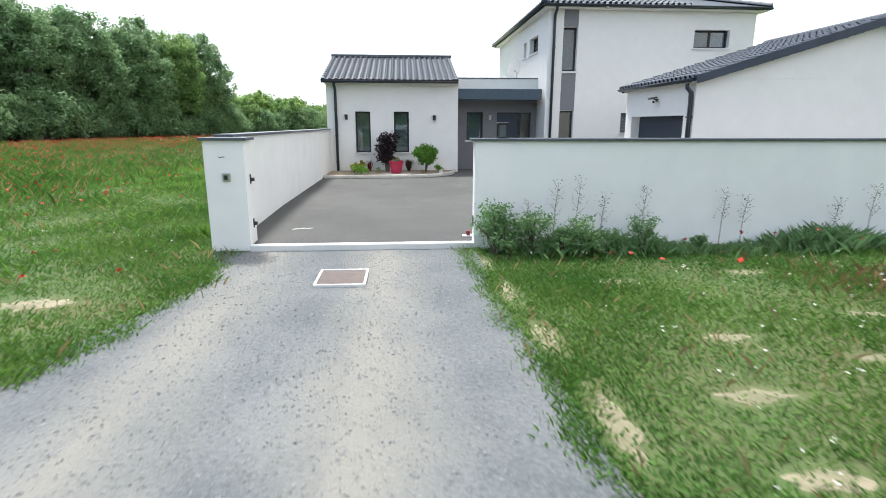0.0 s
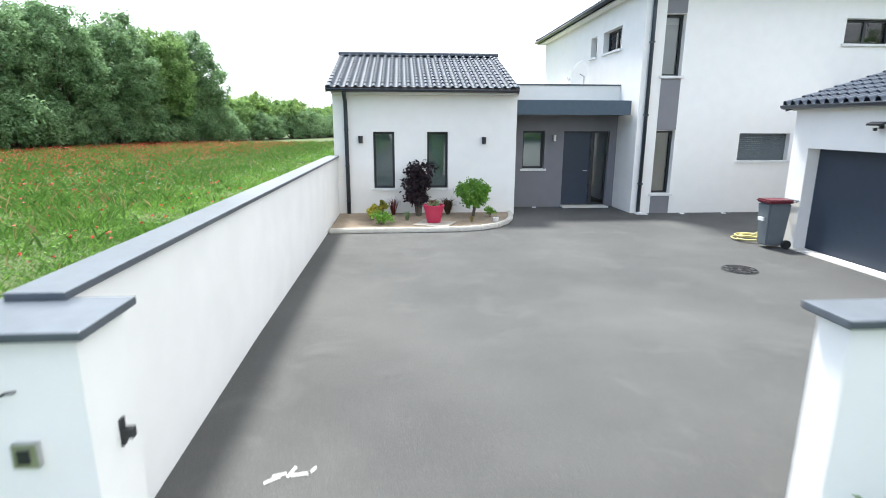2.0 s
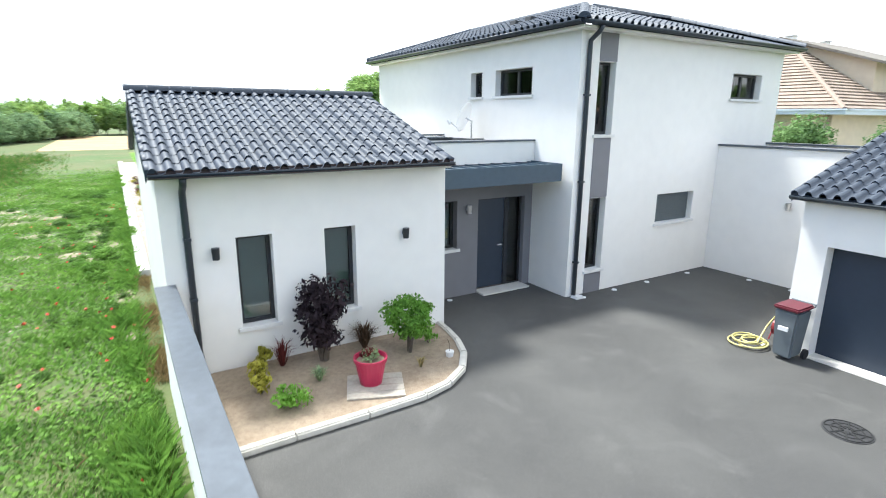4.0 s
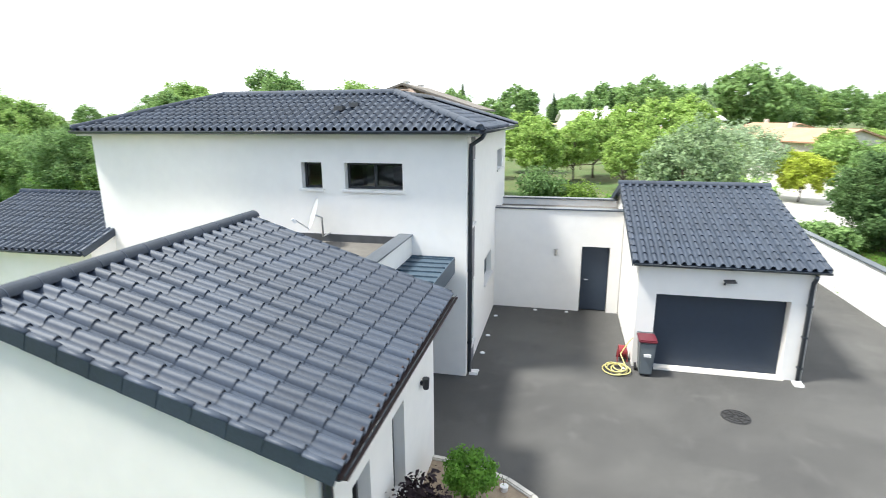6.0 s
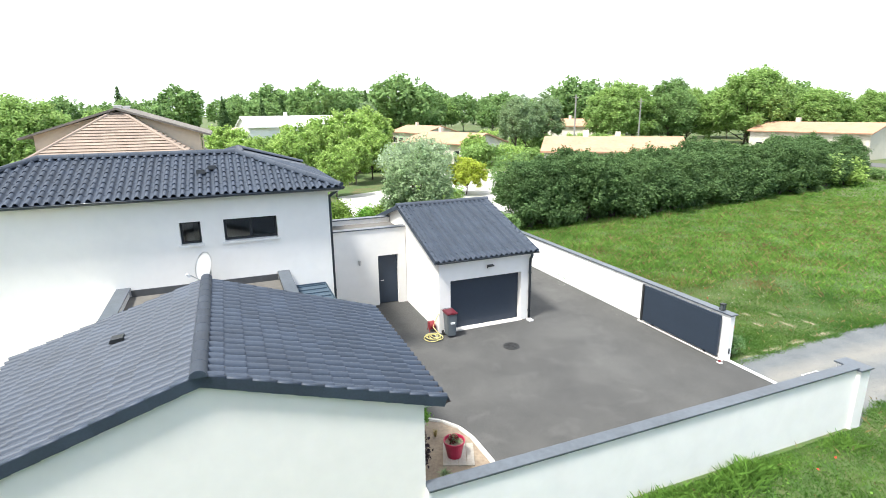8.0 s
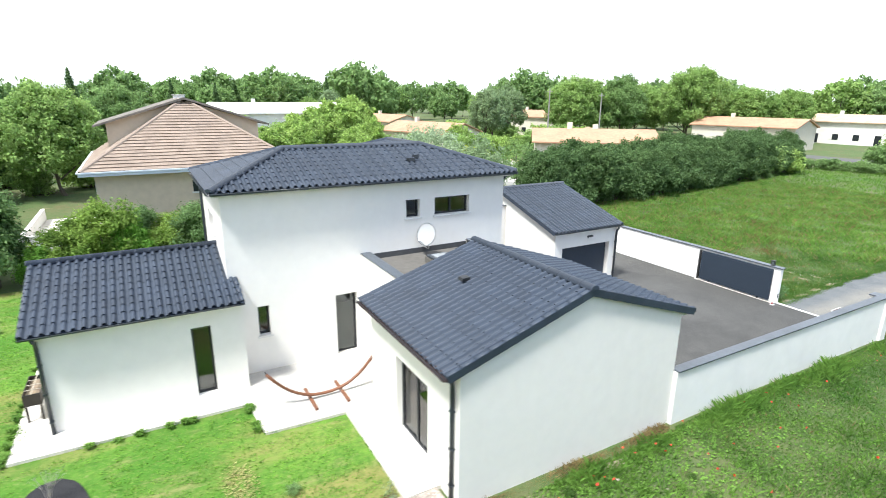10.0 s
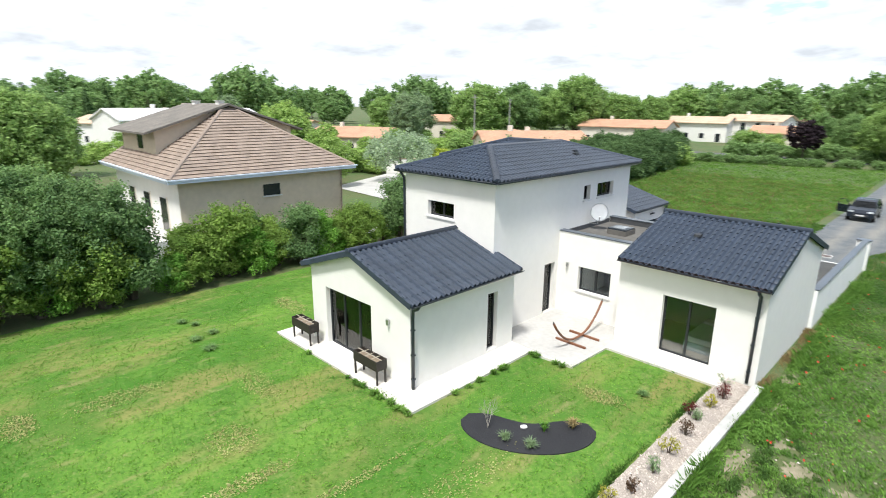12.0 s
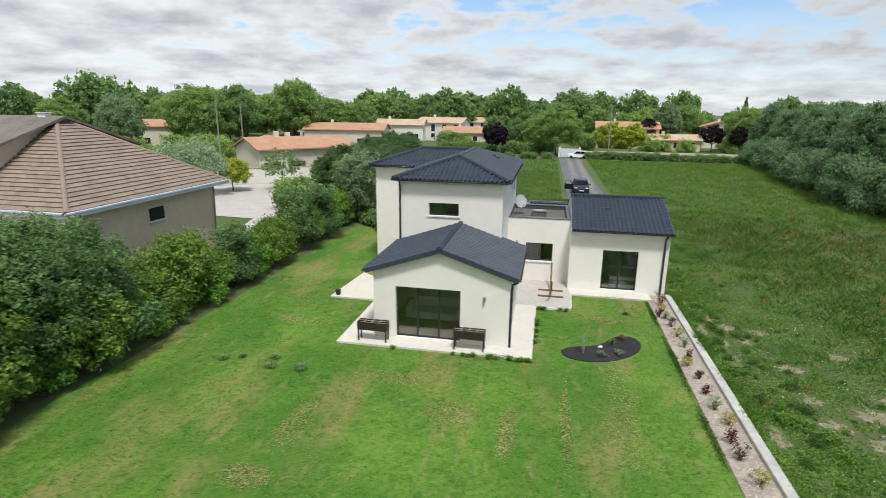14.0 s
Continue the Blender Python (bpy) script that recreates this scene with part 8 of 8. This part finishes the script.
poppies("daisies", "tiny white flowers in the grass", 25, lambda r: (np.where(r.random(450) < 0.5, -0.6 - 9 * r.random(450), 4.3 + 8 * r.random(450)), -19 + 8 * r.random(450)), 0.009, M_FLOWER)


# dry weeds along the outer foot of the garden side
blades("dry_weeds", "dry brown and green weeds at the foot of the gable", 14, 3000, lambda r, n: (-0.07 - np.abs(r.normal(0, 0.16, n)), 0.2 + 6.3 * r.random(n)), 0.17, 0.004, M_STRAW, 0.7, category="weed", clump=1.0)
blades("green_weeds", "green weeds along the foot of the garden wall", 15, 9000, lambda r, n: (-0.34 - np.abs(r.normal(0, 0.25, n)), -11 + 18 * r.random(n)), 0.22, 0.009, M_WEED, 0.8, category="weed", clump=1.0)


def bare_patch(x, y, rx, ry, seed):
    """A low, ragged patch of dry soil."""
    rng = random.Random(seed)
    bm = bmesh.new()
    n = 22
    c = bm.verts.new((x, y, gz(y) + 0.022))
    ring = []
    for k in range(n):
        a = 2 * math.pi * k / n
        f = rng.uniform(0.6, 1.15)
        ring.append(bm.verts.new((x + rx * f * math.cos(a), y + ry * f * math.sin(a), gz(y) - 0.004)))
    for k in range(n):
        bm.faces.new([c, ring[k], ring[(k + 1) % n]])
    return tagged(part("bare_soil", bm, M_DUST, None, "", True), "bare pale dry soil between the weeds", "soil", "patches of bare soil", kind="structure")


M_DUST = material("dry_dust", (0.29, 0.245, 0.17), 0.95, dark=(0.14, 0.14, 0.07), grain=9, patch=1.6, bump=0.6, bump_scale=40)
for i, d in enumerate(SOIL):
    bare_patch(d[0], d[1], d[2] * 0.85, d[3] * 0.85, 40 + i)


# ragged grass along the paved edges and round the mulch
def fringe(points, out):
    def area(rng, n):
        p = np.array(points, float)
        seg = np.linalg.norm(p[1:] - p[:-1], axis=1)
        k = rng.choice(len(seg), n, p=seg / seg.sum())
        f = rng.random((n, 1))
        q = p[k] * (1 - f) + p[k + 1] * f
        t = (p[k + 1] - p[k]) / seg[k][:, None]
        d = out * (0.01 + np.abs(rng.normal(0, 0.07, n)))
        return q[:, 0] + t[:, 1] * d, q[:, 1] - t[:, 0] * d
    return area


blades("edge_grass", "uncut grass fringe along the rear terrace", 17, 9000, fringe([(13.9, 10.5), (13.9, 15.35), (6.25, 15.3), (6.25, 9.85), (4.62, 9.7), (4.55, 7.55), (0.95, 7.55)], -1), 0.1, 0.008, M_WEED, 0.8, clump=0.9)
blades("edge_grass", "uncut grass fringe along the gravel strip", 18, 9000, fringe([(0.95, 7.6), (0.97, 30.0)], 1), 0.1, 0.008, M_GRASS, 0.8, clump=0.9)
blades("edge_grass", "uncut grass along the white edging", 19, 9000, fringe([(-0.29, 6.8), (-0.29, 36.0)], -1), 0.2, 0.009, M_WEED, 0.8, clump=0.9)
blades("lawn_grass", "ragged tufts in the mown lawn", 20, 40000, lambda r, n: (1.0 + 18.5 * r.random(n), 15.5 + 16 * r.random(n)), 0.05, 0.006, M_LAWNLEAF, 0.9, clump=0.9)
DRY = ((3.3, 16.8, 0.55, 2.6), (3.5, 19.6, 0.6, 2.0), (5.1, 19.0, 0.18, 2.8), (12.9, 20.9, 0.5, 1.3), (13.1, 23.3, 0.8, 0.5), (16.2, 13.5, 1.3, 0.5), (8.6, 19.4, 0.8, 0.7), (6.8, 20.0, 0.3, 1.5), (3.0, 10.6, 0.8, 0.4), (10.8, 17.6, 1.2, 0.5))


def lawn_clumps(rng, n):
    """Little clumps of leaves over the whole lawn, thinner on the dry places."""
    k = n // 6
    x, y = np.repeat(1.0 + 19.5 * rng.random(k), 6), np.repeat(7.8 + 22 * rng.random(k), 6)
    x, y = x + rng.normal(0, 0.07, len(x)), y + rng.normal(0, 0.07, len(x))
    keep = ~((x > 4.4) & (x < 14.0) & (y < 15.45)) | ((x < 6.2) & (y > 9.9))
    for px, py, rx, ry in DRY:
        keep &= (((x - px) / rx) ** 2 + ((y - py) / ry) ** 2 > 1.0) | (rng.random(len(x)) < 0.3)
    keep &= ((x - 4.5) ** 2 + (y - 12.3) ** 2 < 1.2 ** 2) | ((x - 4.5) ** 2 + (y - 12.3) ** 2 > 2.75 ** 2) | (y < 12.0) | (x > 5.4)
    return x[keep], y[keep]


def dry_spots(rng, n):
    k = rng.integers(0, len(DRY), n)
    d, a, f = np.array(DRY)[k], rng.uniform(0, 6.28, n), np.sqrt(rng.random(n)) * rng.uniform(0.6, 1.15, n)
    return d[:, 0] + d[:, 2] * f * np.cos(a), d[:, 1] + d[:, 3] * f * np.sin(a)


clover("lawn_clumps", "small leafy clumps in the mown lawn", 54, 90000, lawn_clumps, 0.022, M_LAWNLEAF)
clover("dry_lawn", "bleached straw where the lawn has dried out", 55, 9000, dry_spots, 0.024, M_BLEACH)


# lush weeds in the damp ground beside the white edging
lush = [grow_shrub("weed_clump", "lush dark green weed clump beside the white edging", 420 + i, 0.42, 0.5, (M_WEED, M_FIELD)[i], 0.045, 900, 8, 5, group="lush weeds", category="weed", low=0.02) for i in range(2)]
spread_copies(lush, [(-0.9 - 1.6 * rnd.random(), 9 + 17 * rnd.random(), rnd.uniform(0.5, 1.1)) for _ in range(34)] + [(-0.5 - 4.5 * rnd.random() ** 1.4, 1.0 + 23 * rnd.random(), rnd.uniform(0.25, 0.6)) for _ in range(150)] + [(-0.6 - 0.8 * rnd.random(), 3 + 6 * rnd.random(), rnd.uniform(0.4, 0.8)) for _ in range(9)], 0.15, -0.1)
poppies("daisies", "tiny white flowers in the rear meadow", 28, lambda r: (-3.5 - 9 * r.random(1500), 3 + 24 * r.random(1500)), 0.012, M_FLOWER)


# loose stones on the track
unit = np.array([(1, 0, 0), (-1, 0, 0), (0, 1, 0), (0, -1, 0), (0, 0, 0.5), (0, 0, -0.5)], float)
tri = np.array([(0, 2, 4), (2, 1, 4), (1, 3, 4), (3, 0, 4), (2, 0, 5), (1, 2, 5), (3, 1, 5), (0, 3, 5)])


def stones(name, label, seed, x, y, z, small, large, mat):
    """Loose eight-sided stones at the given places."""
    rng = np.random.default_rng(seed)
    n = len(x)
    s = small + (large - small) * rng.random(n) ** 3
    turn_ = rng.uniform(0, 6.28, n)
    co = unit[None] * rng.uniform(0.6, 1.3, (n, 6, 1)) * s[:, None, None]
    cx_, sx_ = np.cos(turn_)[:, None], np.sin(turn_)[:, None]
    co = np.stack([co[..., 0] * cx_ - co[..., 1] * sx_, co[..., 0] * sx_ + co[..., 1] * cx_, co[..., 2]], -1) + np.stack([x, y, z + 0 * x], 1)[:, None]
    me = bpy.data.meshes.new(name)
    me.from_pydata(co.reshape(-1, 3).tolist(), [], (tri[None] + 6 * np.arange(n)[:, None, None]).reshape(-1, 3).tolist())
    me.materials.append(mat)
    return tagged(new(name, me), label, "stones", kind="stuff")


rng = np.random.default_rng(31)
y = -20.5 + 8.6 * rng.random(12000)
stones("loose_stones", "loose grey stones lying on the gravel track", 32, edge_left(y) + (edge_right(y) - edge_left(y)) * rng.random(len(y)), y, -0.188, 0.006, 0.02, M_PEBBLE)
M_PINK = material("pinkish_stones", (0.52, 0.45, 0.39), 0.9, mix=0.25, random_amount=0.35, island=True)
stones("strip_stones", "pale pinkish stones covering the gravel strip", 33, 0.03 + 0.88 * rng.random(7000), 6.8 + 24 * rng.random(7000) ** 1.3, -0.015, 0.016, 0.04, M_PINK)
stones("field_stones", "pale stones lying in the dry field soil", 34, -0.5 - 5 * rng.random(260), 2 + 22 * rng.random(260), -0.075, 0.015, 0.06, M_PINK)
